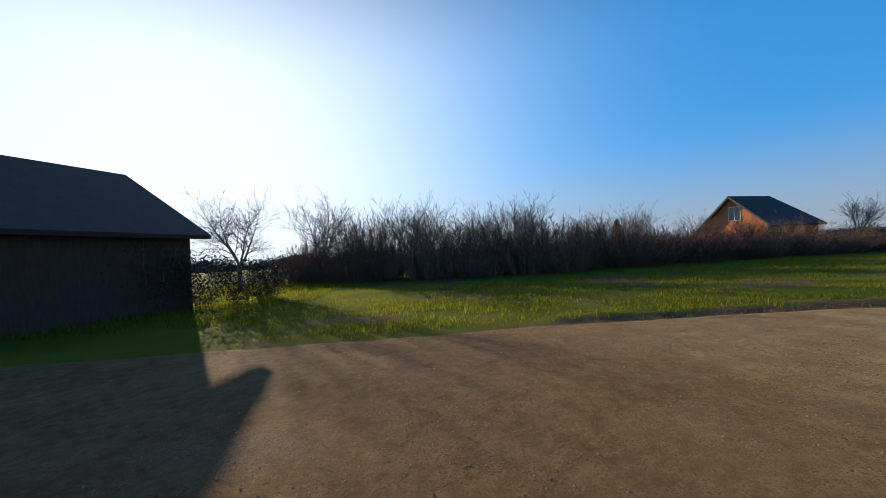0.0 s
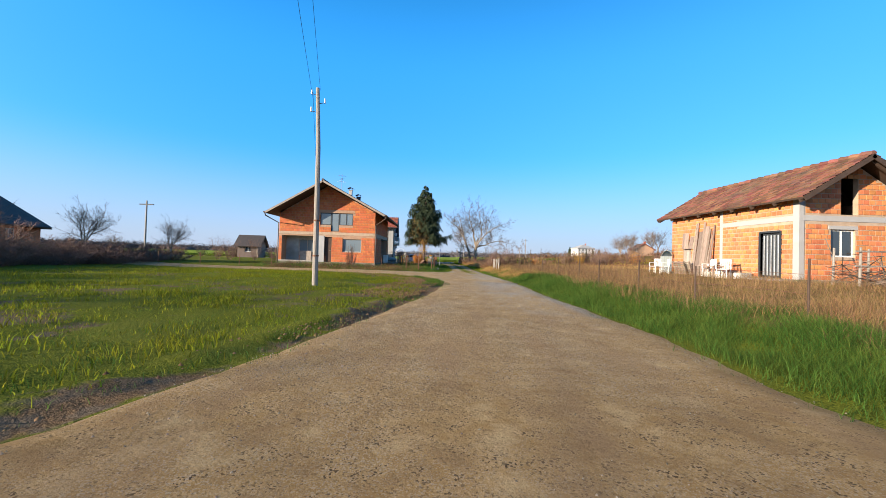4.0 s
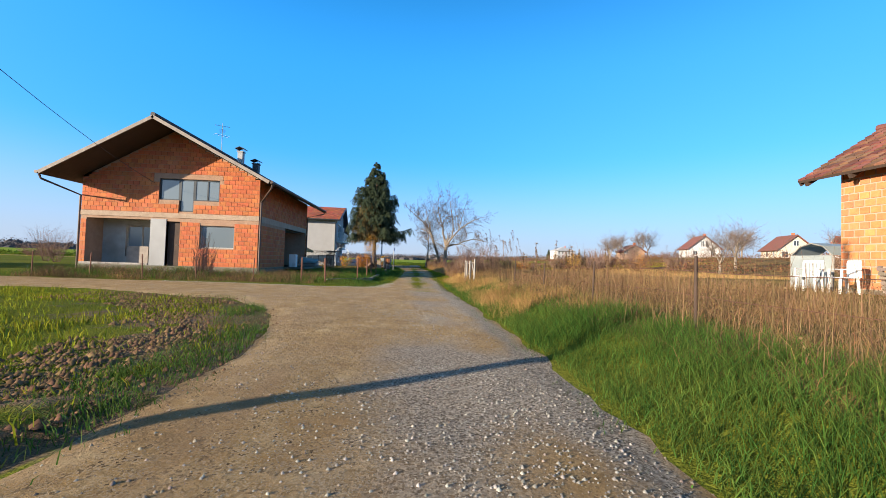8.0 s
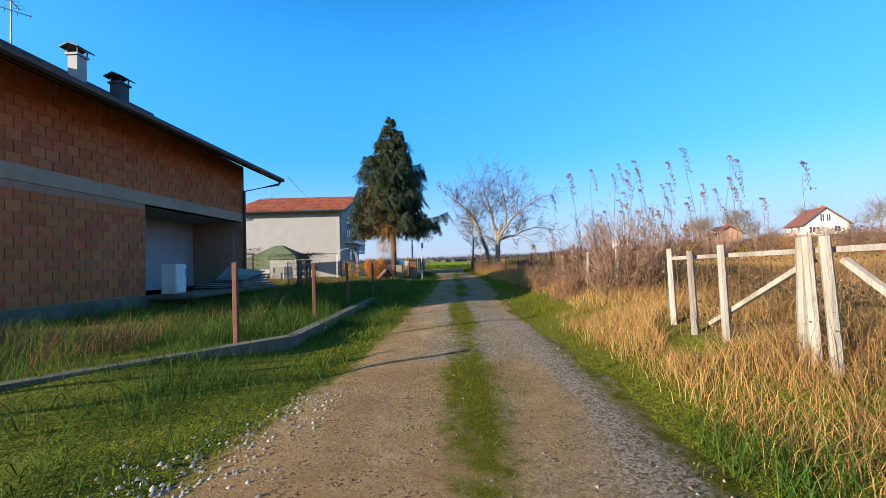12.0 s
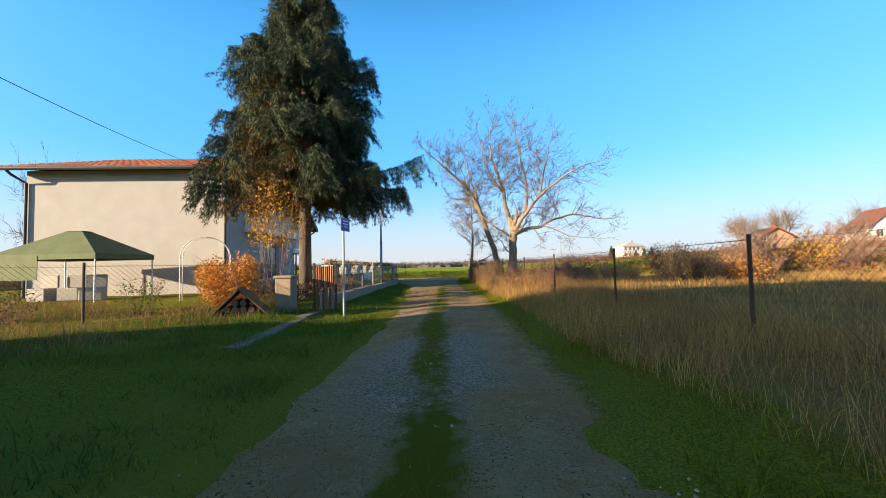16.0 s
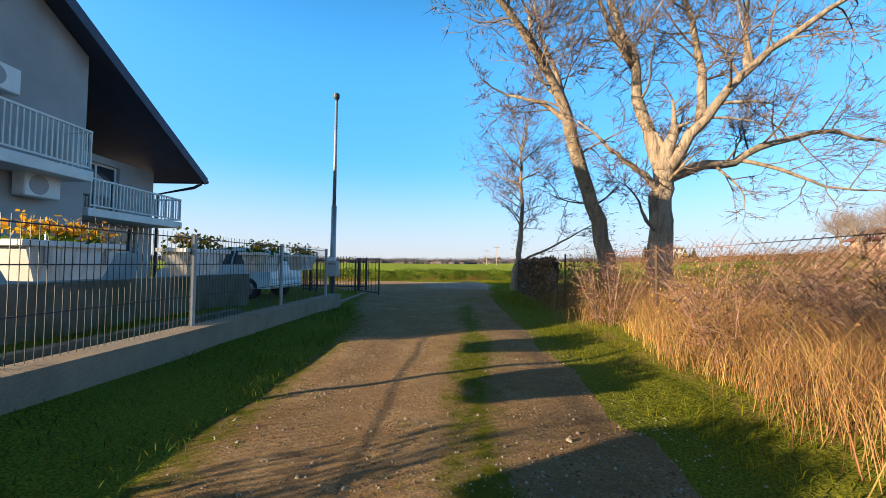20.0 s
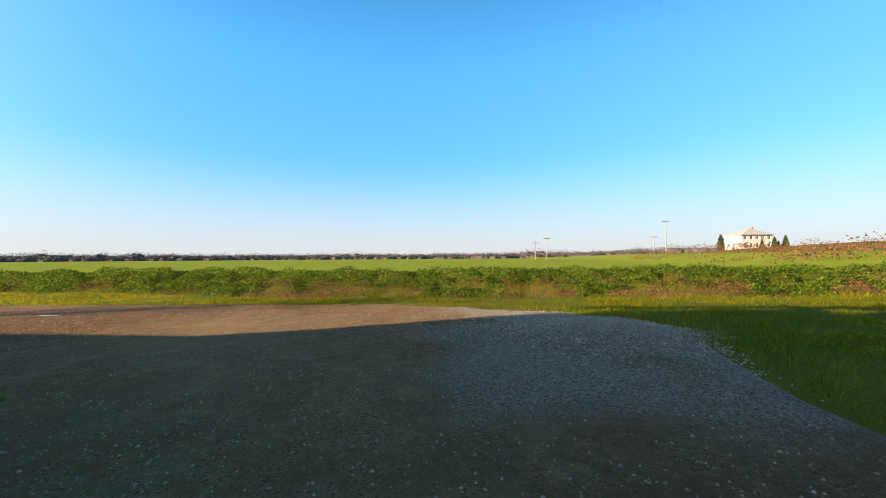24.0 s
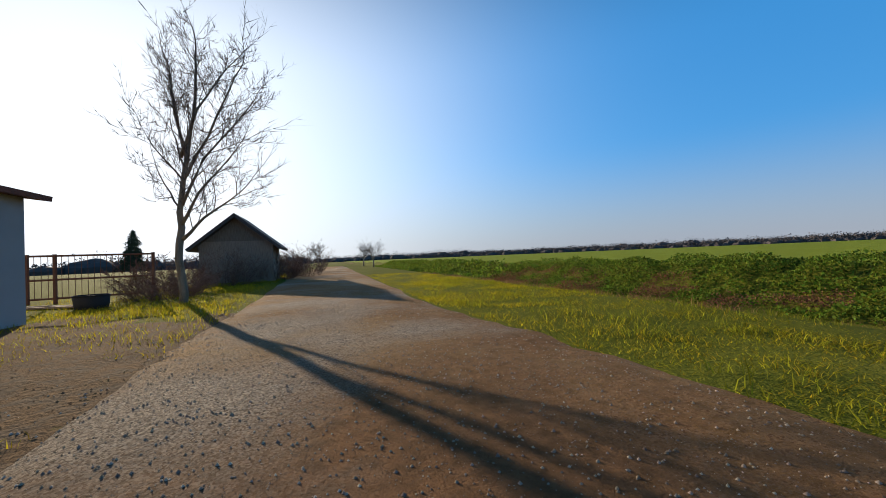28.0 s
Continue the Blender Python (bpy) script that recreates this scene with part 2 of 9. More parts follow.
M = {
    "brick": material("hollow_clay_brick", (0.50, 0.150, 0.052), (0.39, 0.105, 0.036), 6, 0.9, 0.5, fine=35, vary="object", spread=0.14, stain=(0.44, 0.16, 0.07), stain_scale=1.2),
    "brick_stuff": material("hollow_clay_brick_joined", (0.50, 0.150, 0.052), (0.39, 0.105, 0.036), 6, 0.9, 0.5, fine=35, vary="island", spread=0.14, stain=(0.44, 0.16, 0.07), stain_scale=1.2),
    "brick2": material("orange_clay_block", (0.56, 0.205, 0.072), (0.45, 0.15, 0.055), 6, 0.9, 0.5, fine=35, vary="object", spread=0.2),
    "brick2_stuff": material("orange_clay_block_joined", (0.56, 0.205, 0.072), (0.45, 0.15, 0.055), 6, 0.9, 0.5, fine=35, vary="island", spread=0.2),
    "mortar": material("mortar", (0.39, 0.25, 0.165), (0.30, 0.18, 0.115), 5, 0.95, 0.6, fine=80, stain=(0.34, 0.20, 0.13)),
    "palemortar": material("pale_mortar", (0.42, 0.31, 0.22), (0.33, 0.235, 0.165), 5, 0.95, 0.6, fine=80, stain=(0.46, 0.34, 0.25)),
    "palestone": material("crushed_stone", (0.52, 0.46, 0.38), (0.32, 0.28, 0.22), 6, 0.9, 0, vary="island", spread=0.4, spec=0.06),
    "plastic": material("white_plastic", (0.74, 0.73, 0.70), (0.66, 0.65, 0.61), 3, 0.45, 0.05, stain=(0.55, 0.52, 0.46), stain_scale=2),
    "film": material("cloudy_plastic_film", (0.55, 0.58, 0.56), (0.45, 0.48, 0.46), 2, 0.3, 0.3, fine=20, thin=0.5),
    "concrete": material("raw_concrete", (0.42, 0.39, 0.35), (0.31, 0.29, 0.26), 3, 0.9, 0.4, fine=70, stain=(0.22, 0.20, 0.17)),
    # mossy rough concrete, darkened further for the shade of weeds on the footings
    "plinth": material("rough_concrete_plinth", (0.19, 0.165, 0.125), (0.11, 0.095, 0.07), 2.5, 0.95, 0.7, fine=30, stain=(0.075, 0.085, 0.03), stain_scale=1.5),
    "plaster": material("grey_plaster", (0.40, 0.39, 0.38), (0.34, 0.33, 0.32), 2, 0.92, 0.25, fine=120, stain=(0.29, 0.28, 0.27), stain_scale=0.35),
    "lightplaster": material("beige_grey_plaster", (0.37, 0.355, 0.345), (0.32, 0.305, 0.295), 1.5, 0.92, 0.2, fine=140, stain=(0.34, 0.315, 0.30), stain_scale=0.25),
    "white": material("white_paint", (0.78, 0.77, 0.74), (0.68, 0.67, 0.64), 4, 0.55, 0.1, fine=60, stain=(0.58, 0.56, 0.52), stain_scale=1.5),
    "whitewall": material("white_render", (0.56, 0.54, 0.52), (0.47, 0.45, 0.43), 1, 0.9, 0.15, fine=50, stain=(0.52, 0.50, 0.46), stain_scale=0.3),
    "yellowwall": material("cream_render", (0.58, 0.50, 0.40), (0.46, 0.38, 0.29), 1, 0.9, 0.15, fine=50),
    "tile": material("red_roof_tile", (0.38, 0.10, 0.045), (0.28, 0.07, 0.035), 3, 0.8, 0.5, fine=25, vary="island", spread=0.3, stain=(0.20, 0.08, 0.05), stain_scale=0.8),
    "oldtile": material("weathered_roof_tile", (0.21, 0.085, 0.05), (0.14, 0.06, 0.04), 3, 0.85, 0.5, fine=25, vary="island", spread=0.4, stain=(0.10, 0.065, 0.045), stain_scale=0.9),
    "darkroof": material("dark_roof_sheet", (0.075, 0.06, 0.055), (0.05, 0.042, 0.04), 3, 0.7, 0.3, fine=25),
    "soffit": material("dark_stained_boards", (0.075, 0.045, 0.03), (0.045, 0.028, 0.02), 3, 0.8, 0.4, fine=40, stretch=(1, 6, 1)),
    "fascia": material("weathered_fascia", (0.34, 0.28, 0.23), (0.22, 0.18, 0.15), 4, 0.8, 0.3, fine=50),
    "bluefascia": material("dark_blue_fascia", (0.05, 0.065, 0.11), (0.035, 0.045, 0.08), 3, 0.6, 0.2),
    "wood": material("weathered_grey_wood", (0.40, 0.365, 0.315), (0.25, 0.22, 0.185), 5, 0.9, 0.6, fine=40, stretch=(6, 6, 0.7), stain=(0.17, 0.14, 0.11), vary="object", spread=0.2),
    "board": material("old_boards", (0.30, 0.23, 0.18), (0.17, 0.125, 0.095), 5, 0.9, 0.6, fine=40, stretch=(6, 6, 0.6), vary="object", spread=0.35),
    "pole": material("weathered_pole_wood", (0.33, 0.29, 0.25), (0.21, 0.18, 0.155), 6, 0.9, 0.7, fine=50, stretch=(8, 8, 0.5)),
    "rust": material("rusty_steel_post", (0.23, 0.10, 0.06), (0.13, 0.06, 0.04), 8, 0.85, 0.4, fine=80, metal=0.2),
    "darkmetal": material("dark_painted_steel", (0.045, 0.05, 0.055), (0.03, 0.034, 0.038), 8, 0.5, 0.1, metal=0.3),
    "greymetal": material("galvanised_steel", (0.36, 0.37, 0.38), (0.28, 0.29, 0.30), 8, 0.45, 0.1, metal=0.6),
    "gutter": material("brown_gutter", (0.10, 0.065, 0.05), (0.07, 0.045, 0.035), 8, 0.5, 0.1, metal=0.2),
    "curb": material("concrete_kerb", (0.30, 0.23, 0.16), (0.20, 0.15, 0.105), 4, 0.92, 0.5, fine=60, stain=(0.24, 0.21, 0.16)),
    "bark": material("grey_brown_bark", (0.37, 0.29, 0.21), (0.17, 0.125, 0.085), 5, 0.95, 1.0, fine=28, stretch=(2.5, 2.5, 0.5), stain=(0.20, 0.17, 0.12), stain_scale=0.8, depth=0.05),
    "sprucebark": material("dark_spruce_bark", (0.16, 0.115, 0.085), (0.085, 0.062, 0.048), 5, 0.95, 1.0, fine=28, stretch=(2.5, 2.5, 0.6), depth=0.05),
    "twig": material("bare_twigs", (0.20, 0.15, 0.12), (0.12, 0.09, 0.075), 3, 0.95, 0, vary="island", spread=0.3, spec=0.06),
    "shrubtwig": material("brown_shrub_twigs", (0.25, 0.155, 0.115), (0.16, 0.10, 0.075), 1.5, 0.95, 0, vary="island", spread=0.35, spec=0.06),
    "needle": material("spruce_needles", (0.056, 0.072, 0.027), (0.028, 0.046, 0.024), 1.2, 0.85, 0, vary="island", spread=0.4),
    # golden brown of sunlit needles, put into their colour
    "needle_brown": material("spruce_sunlit_needles", (0.27, 0.17, 0.055), (0.15, 0.105, 0.038), 1.2, 0.9, 0, vary="island", spread=0.4),
    "green": material("green_grass_blades", (0.155, 0.18, 0.012), (0.21, 0.21, 0.017), 0.5, 0.8, 0, vary="island", spread=0.5, thin=0.65, spec=0.08),
    # brighter, yellower copy of the green blades, with their backlit glow in the colour
    "yellowgrass": material("backlit_yellow_grass", (0.27, 0.245, 0.014), (0.35, 0.30, 0.020), 0.5, 0.8, 0, vary="island", spread=0.5, thin=0.6, spec=0.08),
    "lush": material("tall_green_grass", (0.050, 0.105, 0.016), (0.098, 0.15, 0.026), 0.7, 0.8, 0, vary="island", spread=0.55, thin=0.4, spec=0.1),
    "dry": material("dry_grass_blades", (0.34, 0.21, 0.09), (0.22, 0.12, 0.05), 0.4, 0.9, 0, vary="island", spread=0.5, thin=0.25, spec=0.1),
    "drygold": material("golden_dry_grass", (0.48, 0.30, 0.105), (0.26, 0.15, 0.058), 0.6, 0.9, 0, vary="island", spread=0.5, thin=0.25, spec=0.1),
    "stalk": material("dead_weed_stalks", (0.21, 0.13, 0.065), (0.085, 0.053, 0.03), 0.6, 0.95, 0, vary="island", spread=0.4, spec=0.1),
    "leafgreen": material("crop_leaves", (0.072, 0.128, 0.014), (0.125, 0.17, 0.020), 0.5, 0.8, 0, vary="island", spread=0.6, thin=0.45, spec=0.08),
    "yellowleaf": material("yellow_autumn_leaves", (0.62, 0.36, 0.03), (0.50, 0.22, 0.02), 1.0, 0.8, 0, vary="island", spread=0.35, thin=0.35),
    "orangeleaf": material("orange_autumn_leaves", (0.55, 0.17, 0.03), (0.42, 0.26, 0.04), 1.0, 0.8, 0, vary="island", spread=0.35, thin=0.35),
    "darkleaf": material("dark_evergreen_leaves", (0.050, 0.046, 0.022), (0.026, 0.026, 0.016), 1.0, 0.8, 0, vary="island", spread=0.4),
    "rustleaf": material("rust_brown_weeds", (0.22, 0.10, 0.04), (0.12, 0.058, 0.028), 1.0, 0.9, 0, vary="island", spread=0.45, thin=0.3),
    "brownleaf": material("brown_dead_leaves", (0.27, 0.145, 0.065), (0.15, 0.08, 0.04), 1.0, 0.9, 0, vary="island", spread=0.4),
    "stone": material("road_stones", (0.46, 0.37, 0.28), (0.25, 0.19, 0.135), 6, 0.9, 0, vary="island", spread=0.4, spec=0.06),
    "clod": material("soil_clods", (0.26, 0.155, 0.078), (0.15, 0.088, 0.045), 6, 0.95, 0, vary="island", spread=0.35, spec=0.06),
    "tent": material("green_canopy_cloth", (0.12, 0.15, 0.075), (0.08, 0.105, 0.05), 2, 0.8, 0.2),
    "carwhite": material("white_car_paint", (0.74, 0.76, 0.78), (0.70, 0.72, 0.74), 2, 0.25, 0, spec=0.6),
    "tyre": material("tyre_rubber", (0.025, 0.025, 0.027), (0.018, 0.018, 0.02), 10, 0.85, 0.2),
    "alloy": material("alloy_rim", (0.5, 0.5, 0.51), (0.42, 0.42, 0.43), 10, 0.3, 0, metal=0.9),
    "tail": material("red_tail_lamp", (0.35, 0.02, 0.02), (0.28, 0.015, 0.015), 5, 0.2, 0),
    "blue": material("blue_plate", (0.03, 0.09, 0.33), (0.025, 0.075, 0.28), 5, 0.5, 0),
    "firewood": material("stacked_firewood", (0.20, 0.12, 0.07), (0.11, 0.065, 0.04), 4, 0.9, 0.5, vary="island", spread=0.4),
    "black": material("dark_tarpaulin", (0.022, 0.022, 0.024), (0.032, 0.03, 0.03), 3, 0.9, 0.5),
    "cable": material("black_cable", (0.03, 0.03, 0.032), (0.02, 0.02, 0.022), 5, 0.6, 0),
    "glass": glass_pane("window_glass", (0.035, 0.045, 0.055)),
    "glass_sky": glass_pane("pale_curtained_glass", (0.15, 0.18, 0.20), 0.12),
    "water": glass_pane("puddle_water", (0.06, 0.05, 0.04), 0.02),
    # part of the distance haze is mixed into this base colour
    "haze_wood": material("far_woodland", (0.105, 0.088, 0.085), (0.075, 0.066, 0.068), 0.02, 1.0, 0, fine=0.2),
}

# ---- mesh building ----


class Build:
    """Collects vertices and faces for one mesh."""

    def __init__(self):
        self.v, self.f = [], []

    def face(self, *pts):
        n = len(self.v)
        self.v += [tuple(p) for p in pts]
        self.f.append(tuple(range(n, n + len(pts))))
        return self

    def box(self, x0, y0, z0, x1, y1, z1, c=0.0):
        if c <= 0:
            n = len(self.v)
            self.v += [(x, y, z) for z in (z0, z1) for y in (y0, y1) for x in (x0, x1)]
            self.f += [tuple(n + i for i in q) for q in ((0, 2, 3, 1), (4, 5, 7, 6), (0, 1, 5, 4), (2, 6, 7, 3), (0, 4, 6, 2), (1, 3, 7, 5))]
            return self
        bm = bmesh.new()
        bmesh.ops.create_cube(bm, size=1)
        for v in bm.verts:
            v.co = Vector(((x0 + x1) / 2 + v.co.x * (x1 - x0), (y0 + y1) / 2 + v.co.y * (y1 - y0), (z0 + z1) / 2 + v.co.z * (z1 - z0)))
        bmesh.ops.bevel(bm, geom=list(bm.edges), offset=c, segments=1, affect="EDGES")
        n = len(self.v)
        bm.verts.ensure_lookup_table()
        self.v += [tuple(v.co) for v in bm.verts]
        self.f += [tuple(n + v.index for v in f.verts) for f in bm.faces]
        bm.free()
        return self

    def beam(self, p, q, w, h=None):
        """A square bar from p to q."""
        p, q = Vector(p), Vector(q)
        return self.tube([p, q], [w * 0.7071, w * 0.7071], 4, h and h / w)

    def tube(self, pts, rads, n=6, flat=None):
        pts = [Vector(p) for p in pts]
        base = len(self.v)
        up = Vector((0.137, 0.291, 0.947))
        if flat or n == 4:
            up = Vector((0, 0, 1))
        for i, p in enumerate(pts):
            d = (pts[min(i + 1, len(pts) - 1)] - pts[max(i - 1, 0)]).normalized()
            if abs(d.dot(up)) > 0.98:
                up2 = Vector((0, 1, 0))
            else:
                up2 = up
            a = d.cross(up2).normalized()
            b = a.cross(d)
            for k in range(n):
                t = 2 * math.pi * (k + 0.5) / n
                self.v.append(tuple(p + (a * math.cos(t) + b * math.sin(t) * (flat or 1)) * rads[i]))
        for i in range(len(pts) - 1):
            for k in range(n):
                k2 = (k + 1) % n
                self.f.append((base + i * n + k, base + i * n + k2, base + (i + 1) * n + k2, base + (i + 1) * n + k))
        if n > 2:
            self.f.append(tuple(base + k for k in range(n))[::-1])
            self.f.append(tuple(base + (len(pts) - 1) * n + k for k in range(n)))
        return self

    def slab(self, quad, t):
        """A plate: four corners, thickened downwards by t."""
        q = [Vector(p) for p in quad]
        n = len(self.v)
        nrm = (q[1] - q[0]).cross(q[2] - q[0]).normalized()
        if nrm.z < 0:
            nrm = -nrm
        self.v += [tuple(p) for p in q] + [tuple(p - nrm * t) for p in q]
        self.f += [(n, n + 1, n + 2, n + 3), (n + 7, n + 6, n + 5, n + 4)] + [(n + i, n + 4 + i, n + 4 + (i + 1) % 4, n + (i + 1) % 4) for i in range(4)]
        return self

    def prism(self, outline, y0, y1, plane="xz"):
        """An outline of (a, z) swept along the third axis."""
        n, k = len(self.v), len(outline)
        for y in (y0, y1):
            self.v += [(a, y, z) if plane == "xz" else (y, a, z) for a, z in outline]
        self.f += [tuple(n + i for i in range(k)), tuple(n + k + i for i in range(k))[::-1]]
        self.f += [(n + i, n + k + i, n + k + (i + 1) % k, n + (i + 1) % k) for i in range(k)]
        return self

    def mesh(self, name, mat, smooth=False):
        me = bpy.data.meshes.new(name)
        me.from_pydata(self.v, [], self.f)
        bm = bmesh.new()
        bm.from_mesh(me)
        bmesh.ops.recalc_face_normals(bm, faces=bm.faces)
        bm.to_mesh(me)
        bm.free()
        me.materials.append(mat)
        if smooth:
            me.polygons.foreach_set("use_smooth", [True] * len(me.polygons))
        return me


def part(name, b, mat, parent, label="", smooth=False):
    ob = new(name, b.mesh(name, mat, smooth) if isinstance(b, Build) else b)
    ob.parent = parent
    if label:
        tagged(ob, label)
    return ob


def thing(name, label, category, m=None, group="", kind=""):
    ob = new(name)
    if m is not None:
        ob.matrix_world = m
    return tagged(ob, label, category, group, kind)


def solo(name, b, mat, label, category, m=None, group="", kind="", smooth=False):
    ob = new(name, b.mesh(name, mat, smooth) if isinstance(b, Build) else b)
    if m is not None:
        ob.matrix_world = m
    return tagged(ob, label, category, group, kind)


def fast_mesh(name, verts, quads, tris, mat, smooth=False):
    """A mesh from numpy arrays of corners and faces."""
    me = bpy.data.meshes.new(name)
    nq, nt = len(quads), len(tris)
    me.vertices.add(len(verts))
    me.vertices.foreach_set("co", np.asarray(verts, np.float32).ravel())
    loops = np.concatenate([np.asarray(quads, np.int32).ravel(), np.asarray(tris, np.int32).ravel()])
    me.loops.add(len(loops))
    me.loops.foreach_set("vertex_index", loops)
    me.polygons.add(nq + nt)
    starts = np.concatenate([np.arange(nq) * 4, nq * 4 + np.arange(nt) * 3]).astype(np.int32)
    me.polygons.foreach_set("loop_start", starts)
    if smooth:
        me.polygons.foreach_set("use_smooth", np.ones(nq + nt, bool))
    me.update(calc_edges=True)
    me.validate()
    me.materials.append(mat)
    return me


def lattice(x, y, size, seed):
    """Smooth value noise in 0..1."""
    g = np.random.RandomState(seed).rand(64, 64)
    u, v = np.asarray(x) / size, np.asarray(y) / size
    i, j = np.floor(u).astype(int), np.floor(v).astype(int)
    a, b = u - i, v - j
    a, b = a * a * (3 - 2 * a), b * b * (3 - 2 * b)
    p = lambda m, n: g[m % 64, n % 64]  # noqa: E731
    return (p(i, j) * (1 - a) + p(i + 1, j) * a) * (1 - b) + (p(i, j + 1) * (1 - a) + p(i + 1, j + 1) * a) * b


def step(x, a, b):
    t = np.clip((np.asarray(x, float) - a) / (b - a), 0, 1)
    return t * t * (3 - 2 * t)

# ---- ground, roads ----
MAIN_ROAD = [(-6.2, -62), (-6.2, -40), (-6.0, -34), (-6.1, -30), (-6.0, -26), (-5.5, -22.5), (-4.7, -21), (-4.0, -18.3), (-3.4, -15.9), (-2.45, -11.4),
             (-2.0, -7.8), (-1.85, -6), (-2.2, -3.9), (-3.0, -1.9), (-4.4, -0.3), (-9, 1.4), (-20, 2.4), (-29, 5.6), (-44, 9.0), (-62, 11.5), (-62, 15), (-44, 12.4), (-29, 9.0), (-20, 5.7),
             (-6, 4.8), (-3.0, 4.3), (-1.5, 4.5), (-1.1, 7.5), (-1.0, 13), (-0.9, 24), (-1.1, 30), (-1.6, 38), (-2.6, 41.5), (-3.1, 44.5), (-4.6, 46.8),
             (-9, 48.2), (-14, 47.4), (-19, 46.9), (-35, 44.6), (-95, 40), (-95, 44.5), (-35, 49.4), (-16, 51.0), (-8.5, 52.3), (-3.5, 52.8), (0, 52.0), (1.2, 50.4),
             (1.1, 44), (1.2, 38), (1.6, 31), (1.6, 22), (1.4, 12), (1.2, 5), (1.35, 0), (1.45, -5.5), (1.3, -11), (1.2, -16.5), (0.95, -20),
             (1.4, -24), (4, -27), (12, -29), (40, -32), (40, -37), (12, -36), (5, -38), (3.5, -45), (3.5, -62)]


def road_distance(x, y):
    """Metres inside (+) or outside (-) of the road's edge."""
    x, y = np.asarray(x, float), np.asarray(y, float)
    inside, best = np.zeros(x.shape, bool), np.full(x.shape, 1e9)
    for (ax, ay), (bx, by) in zip(MAIN_ROAD, MAIN_ROAD[1:] + MAIN_ROAD[:1]):
        cross = ((ay > y) != (by > y)) & (x < (bx - ax) * (y - ay) / (by - ay + 1e-12) + ax)
        inside ^= cross
        k = np.clip(((x - ax) * (bx - ax) + (y - ay) * (by - ay)) / ((bx - ax) ** 2 + (by - ay) ** 2), 0, 1)
        best = np.minimum(best, np.hypot(x - ax - k * (bx - ax), y - ay - k * (by - ay)))
    return np.where(inside, best, -best)


def land(x, y):
    """Height of the ground, without fine relief."""
    x, y = np.asarray(x, float), np.asarray(y, float)
    h = 0.34 * step(x, 1.3, 3.0) * (1 - 0.5 * step(y, 10, 20)) * (1 - step(y, 42, 47))
    h = h + 0.2 * step(x, 5, 12) * (1 - step(y, 12, 30)) + 3.6 * step(x, 16, 75) * step(y, 5, 45) * (1 - 0.75 * step(y, 120, 260))
    h = h + 0.14 * step(-x, 1.6, 3.2) * step(y, 5, 8) * (1 - step(y, 38, 42))
    h = h + 0.10 * step(-x, 5, 9) * step(y, -30, -18) * (1 - step(y, -4, 0))
    tilt = y - 0.085 * x
    h = h - 0.95 * step(tilt, 54.0 + 1.5 * step(-x, 6, 13), 61.0) * (1 - step(x, 14, 30)) + (1.2 + 0.3 * step(tilt, 75, 140)) * step(tilt, 62.6, 66.6) * (1 - 0.8 * step(x, 22, 50))
    h = h + 3.2 * step(x, 60, 200) * step(y, 130, 260)
    return h


def axis(fine0, fine1, d, far):
    mid = list(np.arange(fine0, fine1 + 1e-6, d))
    lo, hi, k = [], [], d
    a, b = fine0, fine1
    while b < far:
        k *= 1.22
        a, b = a - k, b + k
        lo.append(a), hi.append(b)
    return np.array(lo[::-1] + mid + hi)


gx, gy = axis(-13, 9, 0.2, 2500), axis(-42, 70, 0.25, 2500)
GX, GY = np.meshgrid(gx, gy)
SD = road_distance(GX, GY)
NEAR = (np.abs(GX) < 60) & (GY > -80) & (GY < 120)
GZ = land(GX, GY) + NEAR * (0.05 * (lattice(GX, GY, 1.7, 1) - 0.5) + 0.035 * (lattice(GX, GY, 0.55, 2) - 0.5)) * np.where(SD > 0, 0.45, 1.0)
# a rutted, broken edge of soil between the road and the young crop
side = (GX < -1.5) * (GY < -7) * (GY > -29)
GZ = GZ + np.exp(-((SD + 0.62) / 0.24) ** 2) * side * (0.09 * lattice(GX, GY, 0.45, 3) ** 1.5) - np.exp(-((SD + 0.18) / 0.16) ** 2) * side * (0.02 + 0.08 * lattice(GX, GY, 1.9, 4))
ny, nx = GX.shape
idx = np.arange(nx * ny).reshape(ny, nx)
quads = np.stack([idx[:-1, :-1], idx[:-1, 1:], idx[1:, 1:], idx[1:, :-1]], -1).reshape(-1, 4)


